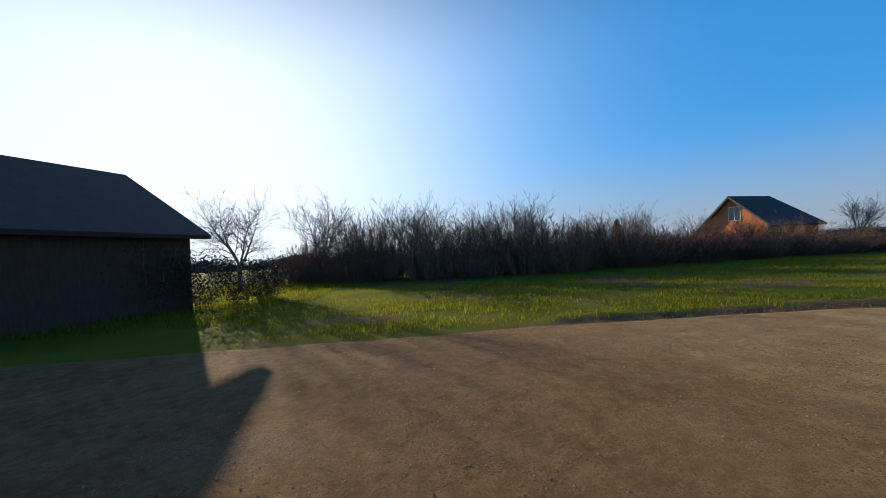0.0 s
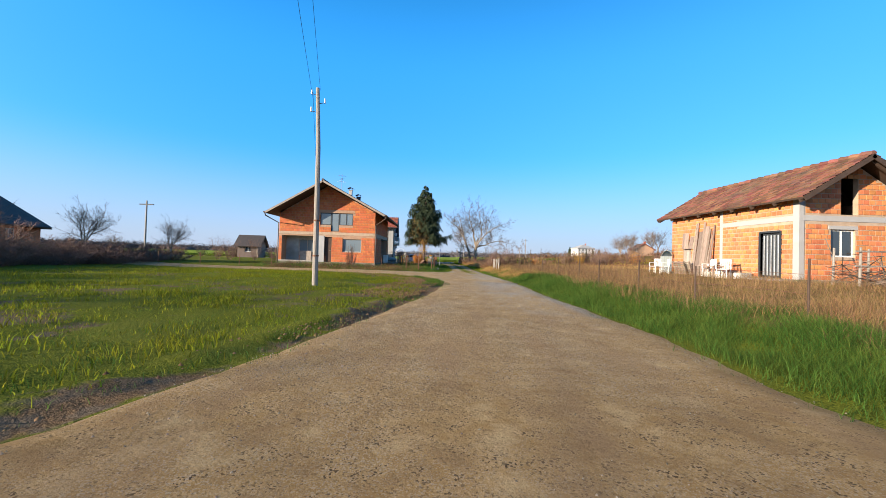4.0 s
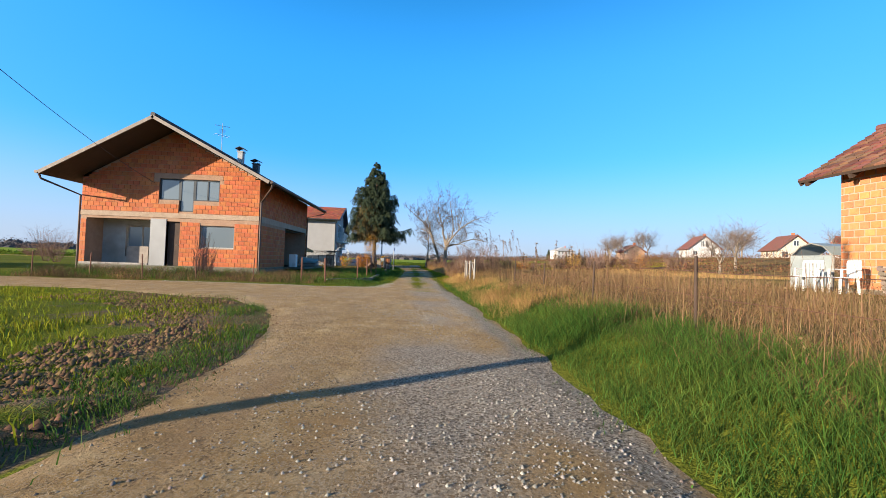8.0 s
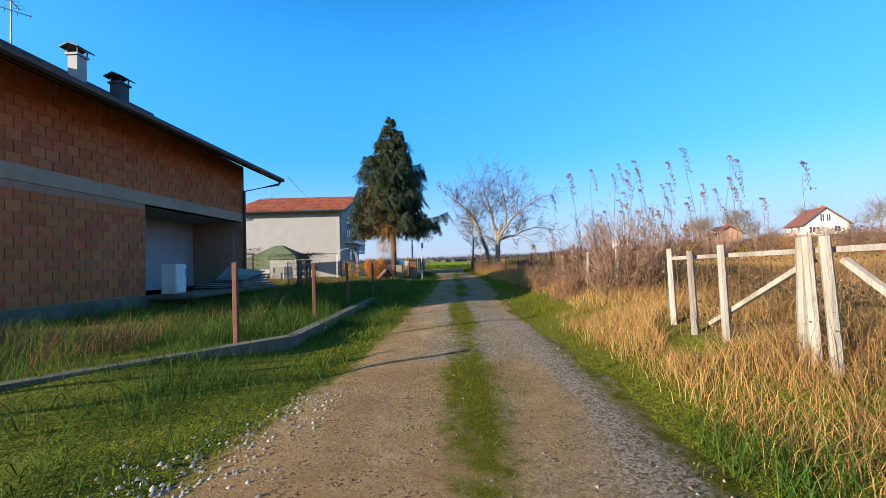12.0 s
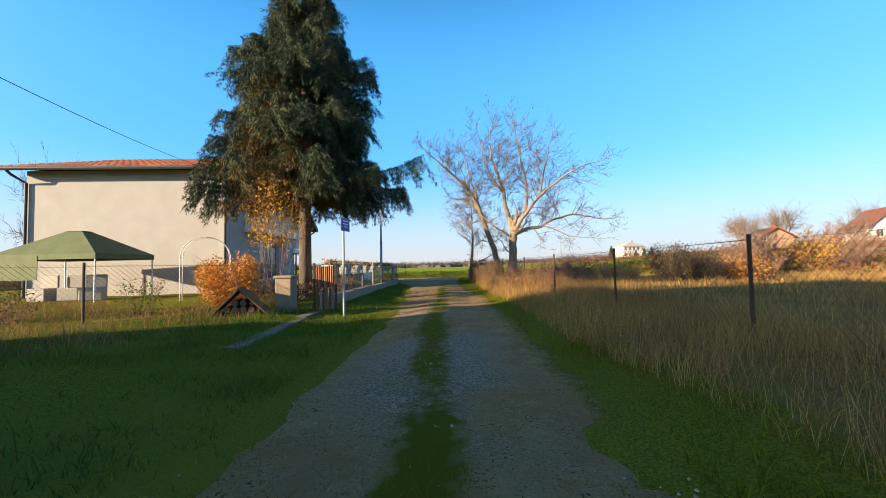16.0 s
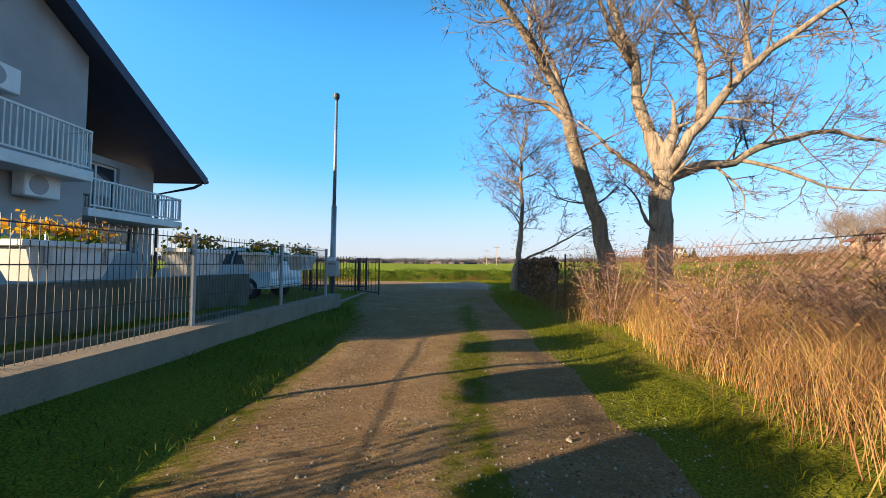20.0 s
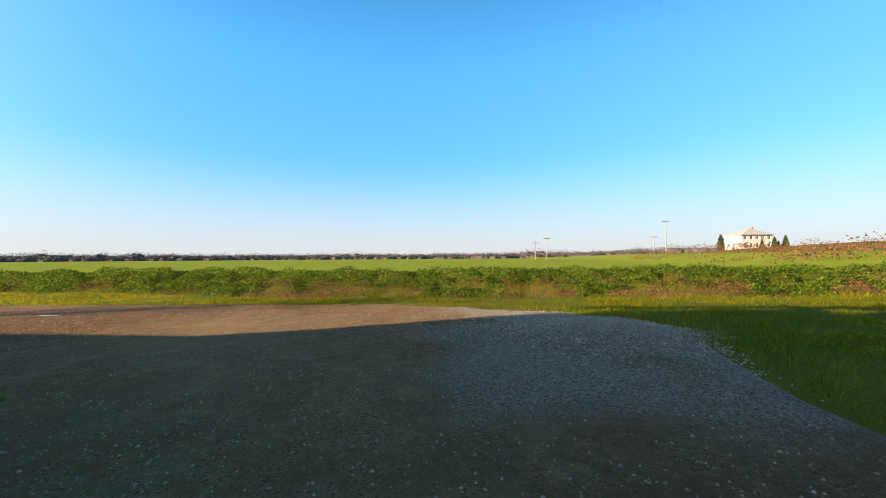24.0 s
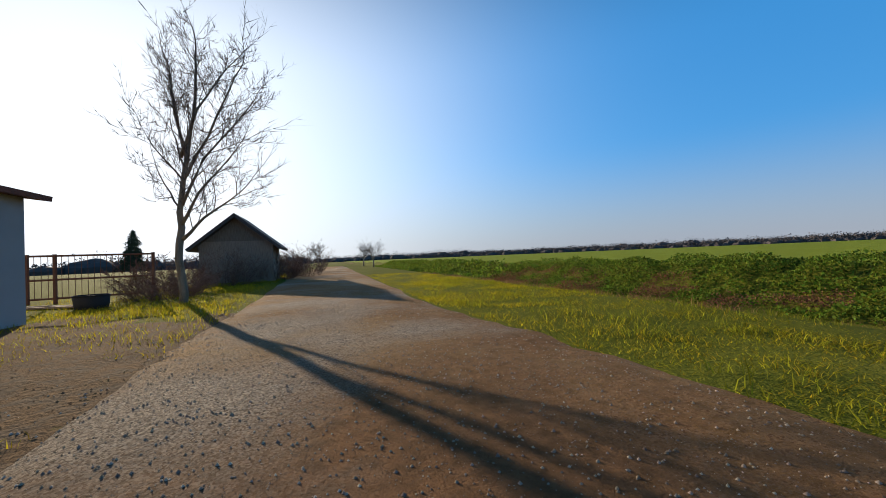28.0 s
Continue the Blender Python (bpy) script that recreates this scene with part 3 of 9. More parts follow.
def ground_material():
    m = bpy.data.materials.new("meadow_and_soil")
    m.use_nodes = True
    nt = m.node_tree
    n, ln = nt.nodes, nt.links.new
    bsdf = n["Principled BSDF"]
    co = n.new("ShaderNodeTexCoord")

    def noise_at(scale, detail=5):
        t = n.new("ShaderNodeTexNoise")
        t.inputs["Scale"].default_value, t.inputs["Detail"].default_value = scale, detail
        ln(co.outputs["Object"], t.inputs["Vector"])
        return t.outputs["Fac"]

    def blend(f, a, b, lo=0.4, hi=0.6):
        r = n.new("ShaderNodeMapRange")
        r.inputs["From Min"].default_value, r.inputs["From Max"].default_value = lo, hi
        ln(f, r.inputs["Value"])
        mx = n.new("ShaderNodeMix")
        mx.data_type = "RGBA"
        ln(r.outputs[0], mx.inputs["Factor"])
        for k, c in (("A", a), ("B", b)):
            if isinstance(c, tuple):
                mx.inputs[k].default_value = (*c, 1)
            else:
                ln(c, mx.inputs[k])
        return mx.outputs["Result"]

    def masked(name, f2, k=0.5):
        at = n.new("ShaderNodeAttribute")
        at.attribute_name = name
        ad = n.new("ShaderNodeMath")
        ad.operation = "MULTIPLY_ADD"
        ln(f2, ad.inputs[0])
        ad.inputs[1].default_value = k
        ln(at.outputs["Fac"], ad.inputs[2])
        return ad.outputs[0]

    fine, mid, big = noise_at(70), noise_at(5), noise_at(0.35)
    grass = blend(fine, (0.075, 0.086, 0.012), (0.18, 0.185, 0.022))
    grass = blend(big, grass, (0.15, 0.150, 0.024), 0.45, 0.7)
    dry = blend(fine, (0.24, 0.15, 0.065), (0.13, 0.08, 0.038))
    dry = blend(big, dry, (0.33, 0.20, 0.07), 0.45, 0.65)
    soil = blend(fine, (0.215, 0.135, 0.073), (0.115, 0.072, 0.040))
    soil = blend(mid, soil, (0.15, 0.11, 0.074), 0.45, 0.6)
    field = blend(mid, (0.23, 0.27, 0.03), (0.195, 0.24, 0.028))
    field = blend(big, field, (0.23, 0.29, 0.04), 0.45, 0.65)
    col = blend(masked("dryness", mid), grass, dry, 0.65, 0.95)
    col = blend(masked("bare", mid), col, soil, 0.68, 0.86)
    col = blend(masked("crop", mid, 0.05), col, field, 0.4, 0.6)
    ln(col, bsdf.inputs["Base Color"])
    bsdf.inputs["Roughness"].default_value, bsdf.inputs["Specular IOR Level"].default_value = 1.0, 0.02
    bp = n.new("ShaderNodeBump")
    bp.inputs["Strength"].default_value, bp.inputs["Distance"].default_value = 0.6, 0.03
    ln(fine, bp.inputs["Height"])
    clods = n.new("ShaderNodeBump")
    clods.inputs["Strength"].default_value, clods.inputs["Distance"].default_value = 0.6, 0.06
    ln(noise_at(17, 8), clods.inputs["Height"]), ln(clods.outputs[0], bp.inputs["Normal"]), ln(bp.outputs[0], bsdf.inputs["Normal"])
    return m


def gravel_material():
    m = bpy.data.materials.new("packed_gravel")
    m.use_nodes = True
    nt = m.node_tree
    n, ln = nt.nodes, nt.links.new
    bsdf = n["Principled BSDF"]
    co = n.new("ShaderNodeTexCoord")
    vo = n.new("ShaderNodeTexVoronoi")
    vo.inputs["Scale"].default_value = 78
    v2 = n.new("ShaderNodeTexVoronoi")
    v2.inputs["Scale"].default_value = 120
    nz, n2 = n.new("ShaderNodeTexNoise"), n.new("ShaderNodeTexNoise")
    nz.inputs["Scale"].default_value, nz.inputs["Detail"].default_value = 0.6, 6
    n2.inputs["Scale"].default_value, n2.inputs["Detail"].default_value = 9, 6
    for t in (vo, v2, nz, n2):
        ln(co.outputs["Object"], t.inputs["Vector"])
    st, so = n.new("ShaderNodeAttribute"), n.new("ShaderNodeAttribute")
    st.attribute_name, so.attribute_name = "stony", "mossy"
    rd = n.new("ShaderNodeAttribute")
    rd.attribute_name = "reddish"

    def mix(f, a, b):
        mx = n.new("ShaderNodeMix")
        mx.data_type = "RGBA"
        ln(f, mx.inputs["Factor"])
        for k, c in (("A", a), ("B", b)):
            if isinstance(c, tuple):
                mx.inputs[k].default_value = (*c, 1)
            else:
                ln(c, mx.inputs[k])
        return mx.outputs["Result"]

    def rng(f, lo, hi):
        r = n.new("ShaderNodeMapRange")
        r.inputs["From Min"].default_value, r.inputs["From Max"].default_value = lo, hi
        ln(f, r.inputs["Value"])
        return r.outputs[0]

    dirt = mix(rng(n2.outputs["Fac"], 0.35, 0.65), (0.38, 0.238, 0.098), (0.53, 0.348, 0.160))
    sep = n.new("ShaderNodeSeparateColor")
    ln(vo.outputs["Color"], sep.inputs[0])
    stones = mix(sep.outputs[0], (0.14, 0.105, 0.075), (0.55, 0.46, 0.36))
    sep2 = n.new("ShaderNodeSeparateColor")
    ln(v2.outputs["Color"], sep2.inputs[0])
    grit = mix(sep2.outputs[1], (0.20, 0.135, 0.070), (0.55, 0.385, 0.21))
    dirt = mix(rng(n2.outputs["Fac"], 0.3, 0.9), dirt, grit)
    pale = n.new("ShaderNodeMath")
    pale.operation = "MULTIPLY"
    ln(rng(sep2.outputs[0], 0.74, 0.80), pale.inputs[0]), ln(rng(nz.outputs["Fac"], 0.35, 0.6), pale.inputs[1])
    dirt = mix(pale.outputs[0], dirt, (0.50, 0.40, 0.29))
    dark = n.new("ShaderNodeMath")
    dark.operation = "MULTIPLY"
    ln(rng(sep.outputs[2], 0.80, 0.86), dark.inputs[0]), ln(rng(n2.outputs["Fac"], 0.4, 0.6), dark.inputs[1])
    dirt = mix(dark.outputs[0], dirt, (0.11, 0.075, 0.045))
    ad = n.new("ShaderNodeMath")
    ad.operation = "ADD"
    ln(nz.outputs["Fac"], ad.inputs[0]), ln(st.outputs["Fac"], ad.inputs[1])
    n3 = n.new("ShaderNodeTexNoise")
    n3.inputs["Scale"].default_value, n3.inputs["Detail"].default_value = 1.0, 5
    ms = n.new("ShaderNodeMapping")
    ms.inputs["Scale"].default_value = (2.2, 0.35, 1)
    ln(co.outputs["Object"], ms.inputs["Vector"]), ln(ms.outputs[0], n3.inputs["Vector"])
    n4 = n.new("ShaderNodeTexNoise")
    n4.inputs["Scale"].default_value, n4.inputs["Detail"].default_value, n4.inputs["Roughness"].default_value = 1.9, 8, 0.7
    ln(co.outputs["Object"], n4.inputs["Vector"])
    dirt = mix(rng(n4.outputs["Fac"], 0.5, 0.72), dirt, (0.29, 0.180, 0.086))
    dirt = mix(rng(n4.outputs["Fac"], 0.47, 0.3), dirt, (0.56, 0.400, 0.215))
    dirt = mix(rng(n3.outputs["Fac"], 0.48, 0.8), dirt, (0.37, 0.24, 0.13))
    # redder soil, mixed darker to stand in for the backlit look of the road
    dirt = mix(rd.outputs["Fac"], dirt, mix(rng(n2.outputs["Fac"], 0.35, 0.65), (0.135, 0.066, 0.032), (0.28, 0.138, 0.066)))
    col = mix(rng(ad.outputs[0], 0.72, 1.0), dirt, stones)
    a2 = n.new("ShaderNodeMath")
    a2.operation = "MULTIPLY_ADD"
    ln(n2.outputs["Fac"], a2.inputs[0])
    a2.inputs[1].default_value = 0.7
    ln(so.outputs["Fac"], a2.inputs[2])
    col = mix(rng(a2.outputs[0], 0.72, 1.0), col, (0.13, 0.135, 0.012))
    ln(col, bsdf.inputs["Base Color"])
    bsdf.inputs["Roughness"].default_value, bsdf.inputs["Specular IOR Level"].default_value = 0.97, 0.05
    rough = n.new("ShaderNodeTexNoise")
    rough.inputs["Scale"].default_value, rough.inputs["Detail"].default_value, rough.inputs["Roughness"].default_value = 16, 9, 0.75
    ln(co.outputs["Object"], rough.inputs["Vector"])
    last = None
    for src, strength, depth in ((n4.outputs["Fac"], 0.7, 0.18), (rough.outputs["Fac"], 0.9, 0.075), (sep.outputs[1], 0.5, 0.006)):
        bp = n.new("ShaderNodeBump")
        bp.inputs["Strength"].default_value, bp.inputs["Distance"].default_value = strength, depth
        ln(src, bp.inputs["Height"])
        if last:
            ln(last, bp.inputs["Normal"])
        last = bp.outputs[0]
    ln(last, bsdf.inputs["Normal"])
    return m


def attribute(me, name, values):
    at = me.attributes.new(name, "FLOAT", "POINT")
    at.data.foreach_set("value", np.asarray(values, np.float32).ravel())


TILT = GY - 0.085 * GX
dryness = 0.62 * step(GX, 1.75, 2.7) * (1 - step(TILT, 46, 52)) + 0.25 * step(-GX, 7, 10) * step(GY, 6, 8) * (1 - step(GY, 40, 45))
dryness = dryness + 0.4 * step(GX, 1.2, 1.7) * step(GY, 30, 36) * (1 - step(GY, 45, 48)) * (GX < 2)
dryness = dryness + 0.5 * np.exp(-((TILT - 60.3) / 2.4) ** 2) + 0.6 * step(GX, 6, 20) * step(GY, 20, 40) * (1 - step(GY, 150, 220))
bare = 0.44 * np.exp(-((SD + 0.1 + 0.25 * lattice(GX, GY, 0.8, 29)) / 0.24) ** 2) * (GX < -1.5) * (GY < 1) * (GY > -32) + 0.35 * step(-GX, 5, 8) * (GY < -20) * (lattice(GX, GY, 3, 7) > 0.6)
bare = bare + 0.68 * (GX < -8) * (GX > -19 + 3 * lattice(GX, GY, 2.0, 109)) * (GY > 40) * (TILT < 49.5) * (GY < 56) + 0.42 * (GX > -7) * (GX < -2.0) * (GY > -13) * (GY < 0.5) * np.exp(-((SD + 1.0) / 0.8) ** 2)
bare = bare + 0.62 * np.clip(lattice(GX, GY, 0.5, 27) * 0.8 + lattice(GX, GY, 2.6, 28) * 0.9 - 0.45, 0, 1) * (GX < -1.8) * (GX > -22) * (GY < 1.5) * (GY > -36)
crop = step(TILT, 65.4, 66.6) * (1 - step(GX, 20, 36)) + 0.0 * GX
verts = np.stack([GX, GY, GZ], -1).reshape(-1, 3)
ground_me = fast_mesh("ground", verts, quads, np.zeros((0, 3), int), ground_material(), True)
for key, val in (("dryness", dryness), ("bare", bare), ("crop", crop)):
    attribute(ground_me, key, val)
tagged(new("ground", ground_me), "green and dry grass meadow with bare brown soil, a ditch and a crop field", "ground", kind="structure")

use = SD > -0.6
RZ = GZ + 0.035 * np.clip((SD + 0.14 * (lattice(GX, GY, 0.35, 11) - 0.5) + 0.1 * (lattice(GX, GY, 1.4, 12) - 0.5)) / 0.3, -1.2, 1)
keep = use[:-1, :-1] & use[:-1, 1:] & use[1:, 1:] & use[1:, :-1]
# two wheel tracks, worn a little deeper, along the lane
track = np.exp(-((np.abs(GX - 0.2) - 0.85) / 0.38) ** 2) * step(GY, 6, 12) * (1 - step(GY, 42, 46))
rut = np.exp(-((np.abs(TILT - 51.2 - 0.5 * (lattice(GX, GY, 6.0, 81) - 0.5)) - 0.8) / 0.3) ** 2) * (GX < 0) * step(GY, 46, 48)
RZ = RZ - 0.010 * rut * (0.4 + lattice(GX, GY, 1.2, 82)) - 0.03 * track + 0.012 * (lattice(GX, GY, 0.3, 13) - 0.5)
road_me = fast_mesh("road", np.stack([GX, GY, RZ], -1).reshape(-1, 3), idx[:-1, :-1][keep][:, None] + np.array([0, 1, nx + 1, nx]), np.zeros((0, 3), int), gravel_material(), True)
strip = np.exp(-((GX - 0.22 - 0.25 * (lattice(GX, GY, 2.5, 19) - 0.5)) / 0.28) ** 2) * (0.55 + 0.7 * lattice(GX, GY, 0.9, 20)) * step(GY, 1.5, 6) * (1 - step(GY, 39, 45))
attribute(road_me, "mossy", 0.85 * strip + 0.62 * np.exp(-(np.clip(SD, 0, 9) / 0.33) ** 2) * (GY > 3) * (GY < 46))
attribute(road_me, "stony", 0.42 * np.exp(-((GX - 0.3) / 0.9) ** 2) * step(GY, -18, -9) * (1 - step(GY, 22, 28)) + 0.5 * step(GX, -5, 0) * step(GY, 45.5, 48) + 0.26 * step(-GX, 6, 11) * step(GY, 43, 46) + 0.55 * np.exp(-((SD - 0.2) / 0.22) ** 2) * (GX > 0) * (GY > -16) * (GY < 9) + 0.4 * (lattice(GX, GY, 2.2, 17) - 0.5))
# redder soil, plus darkening at both ends where the road is met backlit
attribute(road_me, "reddish", np.clip(0.25 + 1.1 * lattice(GX, GY, 2.6, 83), 0.2, 1) * step(GY, 43, 48) * (0.62 + 0.3 * step(GX, -15, -6)) + (0.12 + 0.26 * step(GY, 24, 29)) * step(GY, 14, 22) * (1 - step(GY, 43, 48)) + 0.6 * step(-GY, 25, 31))
tagged(new("road", road_me), "unpaved gravel and earth road with wheel tracks", "road", kind="structure")


def surface(x, y):
    """Height of the road's mesh."""
    i, j = np.clip(np.searchsorted(gx, x) - 1, 0, nx - 2), np.clip(np.searchsorted(gy, y) - 1, 0, ny - 2)
    a, b = (x - gx[i]) / (gx[i + 1] - gx[i]), (y - gy[j]) / (gy[j + 1] - gy[j])
    return (RZ[j, i] * (1 - a) + RZ[j, i + 1] * a) * (1 - b) + (RZ[j + 1, i] * (1 - a) + RZ[j + 1, i + 1] * a) * b


def height(x, y):
    return float(land(x, y))


# ---- grasses ----


def blades(name, x, y, h, w, mat, label, category, lean=0.5, seed=0, z=None):
    """Curved, tapering blades as one body of growth."""
    rs = np.random.RandomState(seed)
    n = len(x)
    z = land(x, y) - 0.03 if z is None else z
    h = h * (0.55 + 0.75 * rs.rand(n)) * (0.45 + 1.1 * lattice(x, y, 0.55, seed + 50))
    a = rs.rand(n) * 2 * np.pi
    b = rs.rand(n) * 2 * np.pi
    tip = lean * h * (0.3 + rs.rand(n))
    ww = w * (0.6 + 0.8 * rs.rand(n))
    side = np.stack([np.cos(a), np.sin(a), 0 * a], -1) * ww[:, None] / 2
    out = np.stack([np.cos(b), np.sin(b), 0 * b], -1)
    base = np.stack([x, y, z], -1)
    mid = base + out * (tip * 0.3)[:, None] + np.stack([0 * h, 0 * h, h * 0.6], -1)
    top = base + out * tip[:, None] + np.stack([0 * h, 0 * h, h], -1)
    v = np.stack([base - side, base + side, mid + side * 0.7, mid - side * 0.7, top], 1).reshape(-1, 3)
    k = np.arange(n)[:, None] * 5
    me = fast_mesh(name, v, k + np.array([0, 1, 2, 3]), k + np.array([3, 2, 4]), mat)
    return tagged(new(name, me), label, category, kind="stuff")


def scatter(n, x0, x1, y0, y1, seed, accept=None, clump=0.0):
    rs = np.random.RandomState(seed)
    x, y = x0 + (x1 - x0) * rs.rand(n), y0 + (y1 - y0) * rs.rand(n)
    if clump:
        cx, cy = x0 + (x1 - x0) * rs.rand(max(n // 14, 1)), y0 + (y1 - y0) * rs.rand(max(n // 14, 1))
        i = rs.randint(len(cx), size=n)
        x, y = cx[i] + rs.randn(n) * clump, cy[i] + rs.randn(n) * clump
    ok = road_distance(x, y) < -0.02
    if accept is not None:
        ok &= accept(x, y)
    return x[ok], y[ok]


SOFT = np.random.RandomState(99)
x, y = scatter(240000, -20, -1.8, -36, 3.2, 1, lambda x, y: SOFT.rand(len(x)) < np.clip(lattice(x, y, 1.1, 5) * 1.9 - 0.2, 0.12, 1) * np.clip(1.25 + (x + 4) / 18, 0.3, 1) * step(-road_distance(x, y), 0.15, 0.9))
blades("young_crop", x, y, 0.105, 0.013, M["green"], "short bright green crop sprouting in brown soil", "grass", 0.6, 2)
x, y = scatter(60000, -34, -9, -46, -35.5, 97, lambda x, y: SOFT.rand(len(x)) < np.clip(lattice(x, y, 1.1, 5) * 1.9 - 0.1, 0.15, 1) * step(-road_distance(x, y), 0.15, 0.9))
blades("field_grass", x, y, 0.15, 0.018, M["green"], "bright green grass of the field beside the dark house", "grass", 0.6, 98)
x, y = scatter(70000, -10, -1.7, -24, 2.5, 53, lambda x, y: SOFT.rand(len(x)) < np.clip(lattice(x, y, 0.7, 54) * 1.8 - 0.3, 0.05, 1) * step(-road_distance(x, y), 0.1, 0.7))
blades("low_crop", x, y, 0.07, 0.006, M["lush"], "fine low green shoots between the crop rows", "grass", 0.8, 55)
x, y = scatter(16000, -3.4, -1.6, -8, 1.5, 3, lambda x, y: road_distance(x, y) > -0.8, 0.12)
blades("verge_grass", x, y, 0.10, 0.007, M["lush"], "green grass tufts on the corner of the field", "grass", 0.8, 4)
x, y = scatter(170000, 1.2, 4.2, -24, 6, 5, lambda x, y: SOFT.rand(len(x)) < np.clip(1.6 - (x - 1.4) / 1.5, 0.03, 1) * np.where(y > -4, 0.45, 1), 0.14)
blades("roadside_grass", x, y, 0.19, 0.0055, M["lush"], "long lush green grass leaning over the road's edge", "grass", 0.9, 6)
x, y = scatter(190000, 2.0, 13, -20, 17, 7, lambda x, y: SOFT.rand(len(x)) < step(x, 2.0, np.where(y < 4, 3.4, 2.1)) * np.clip(2.4 * lattice(x, y, 1.2, 8) - 0.5, 0.05, 1) * np.where(x > 9, 0.5, 1), 0.2)
half = np.arange(len(x)) % 5 < 2
blades("dry_weeds", x[half], y[half], 0.33, 0.006, M["stalk"], "dead brown weeds behind the fence posts", "weeds", 0.45, 8)
blades("dry_grass", x[~half], y[~half], 0.23, 0.0045, M["dry"], "dry grass tangled among dead weeds", "grass", 1.2, 64)
x, y = scatter(52000, 1.6, 3.4, -3.0, 10, 9, lambda x, y: lattice(x, y, 0.8, 9) > 0.42, 0.1)
blades("golden_grass", x, y, 0.22, 0.0045, M["drygold"], "golden dry grass in clumps beside the wooden gate", "grass", 0.7, 10)
x, y = scatter(80000, 3.8, 30, 13, 47, 11, lambda x, y: SOFT.rand(len(x)) < 0.35 + lattice(x, y, 2.3, 14), 0.3)
blades("dry_meadow", x, y, 0.27, 0.009, M["drygold"], "golden dry meadow grass behind the wire fence", "grass", 0.6, 12)
x, y = scatter(70000, 1.5, 4.6, 10, 43, 13, lambda x, y: x > 1.9 + 0.4 * lattice(x, y, 2, 3), 0.16)
blades("fence_weeds", x, y, 0.28, 0.0045, M["drygold"], "dry weeds growing through the wire fence", "weeds", 0.55, 14)
x, y = scatter(30000, 1.0, 2.6, 3, 46, 15, lambda x, y: road_distance(x, y) > -0.75)
blades("lane_verge", x, y, 0.08, 0.008, M["green"], "short green grass along the lane", "grass", 0.7, 16)
# darker blades than the lane verge, standing in for deeper shade here
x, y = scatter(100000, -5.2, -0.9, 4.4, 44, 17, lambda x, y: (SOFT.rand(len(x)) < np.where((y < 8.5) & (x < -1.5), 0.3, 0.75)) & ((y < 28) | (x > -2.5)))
blades("yard_verge", x, y, 0.075, 0.008, M["lush"], "short green grass between lane and fence, darkened for its shade", "grass", 0.7, 18)
x, y = scatter(40000, -5.0, -1.0, 5, 29, 47, lambda x, y: lattice(x, y, 0.7, 48) > 0.4, 0.1)
blades("verge_tufts", x, y, 0.13, 0.006, M["lush"], "tufts of longer dark grass beside the lane", "grass", 0.9, 49)
x, y = scatter(40000, -16, -1.9, 5.4, 20, 57, lambda x, y: ((y > 8.7) & (x > -7) | (y < 9.0)) & (lattice(x, y, 0.8, 58) > 0.3), 0.12)
blades("plot_tufts", x, y, 0.27, 0.006, M["lush"], "rank green grass tufts round the unfinished house", "grass", 0.8, 59)
x, y = scatter(36000, -15, -3.2, 5.2, 29, 19, lambda x, y: lattice(x, y, 1.6, 4) > 0.35, 0.15)
blades("plot_grass", x, y, 0.18, 0.006, M["dry"], "dry rank grass round the unfinished house", "grass", 0.7, 20)
x, y = scatter(18000, -16, -3.6, 5.3, 9.0, 101, lambda x, y: lattice(x, y, 0.9, 102) > 0.35, 0.1)
blades("plot_weeds", x, y, 0.26, 0.006, M["stalk"], "scraggly dead brown weeds before the unfinished house", "weeds", 0.9, 103)
x, y = scatter(9000, -7.5, -3.1, 28.5, 39, 21)
blades("lawn", x, y, 0.08, 0.012, M["green"], "green lawn behind the mesh fence", "grass", 0.5, 22)
rs = np.random.RandomState(5)
x = 0.22 + rs.randn(42000) * 0.25
y = 2.4 + rs.rand(42000) * 41
ok = rs.rand(42000) < np.clip(lattice(x, y, 1.3, 6) * 1.6, 0.2, 1)
blades("centre_strip", x[ok], y[ok], 0.05, 0.005, M["green"], "strip of green grass between the wheel tracks", "grass", 0.7, 23, land(x[ok], y[ok]))
# the verge takes the yellow blades that carry a backlit glow
x, y = scatter(270000, -34, 9, 49, 57, 25, lambda x, y: (y - 0.085 * x < 54.5 + 1.5 * step(-x, 6, 13)) & (SOFT.rand(len(x)) < np.clip(1.3 * lattice(x, y, 0.9, 26) + 0.15, 0, 1) * np.clip((x + 42) / 22, 0.2, 1)))
blades("ditch_verge", x, y, 0.065, 0.010, M["yellowgrass"], "yellow-green grass verge between road and ditch", "grass", 1.3, 26)
x, y = scatter(36000, -24, 10, 49, 57, 73, lambda x, y: (y - 0.085 * x < 54.9 + 1.5 * step(-x, 6, 13)) & (lattice(x, y, 1.1, 74) > 0.42), 0.1)
blades("verge_tufts", x, y, 0.12, 0.008, M["green"], "darker grass tufts on the verge beside the ditch", "grass", 0.9, 75)
x, y = scatter(26000, -36, 12, 53, 65, 27, lambda x, y: (y - 0.085 * x > 54.6 + 1.5 * step(-x, 6, 13)) & (y - 0.085 * x < 62) & (lattice(x, y, 2, 9) > 0.4), 0.2)
blades("ditch_weeds", x, y, 0.16, 0.008, M["dry"], "brown dry weeds in the ditch", "weeds", 0.9, 28)
x, y = scatter(50000, 1.2, 20, 45, 60, 31, lambda x, y: SOFT.rand(len(x)) < np.clip(1.3 - (x - 2) / 10, 0.15, 1))
blades("rough_grass", x, y, 0.12, 0.009, M["green"], "rough green grass beyond the end of the lane", "grass", 0.8, 32)
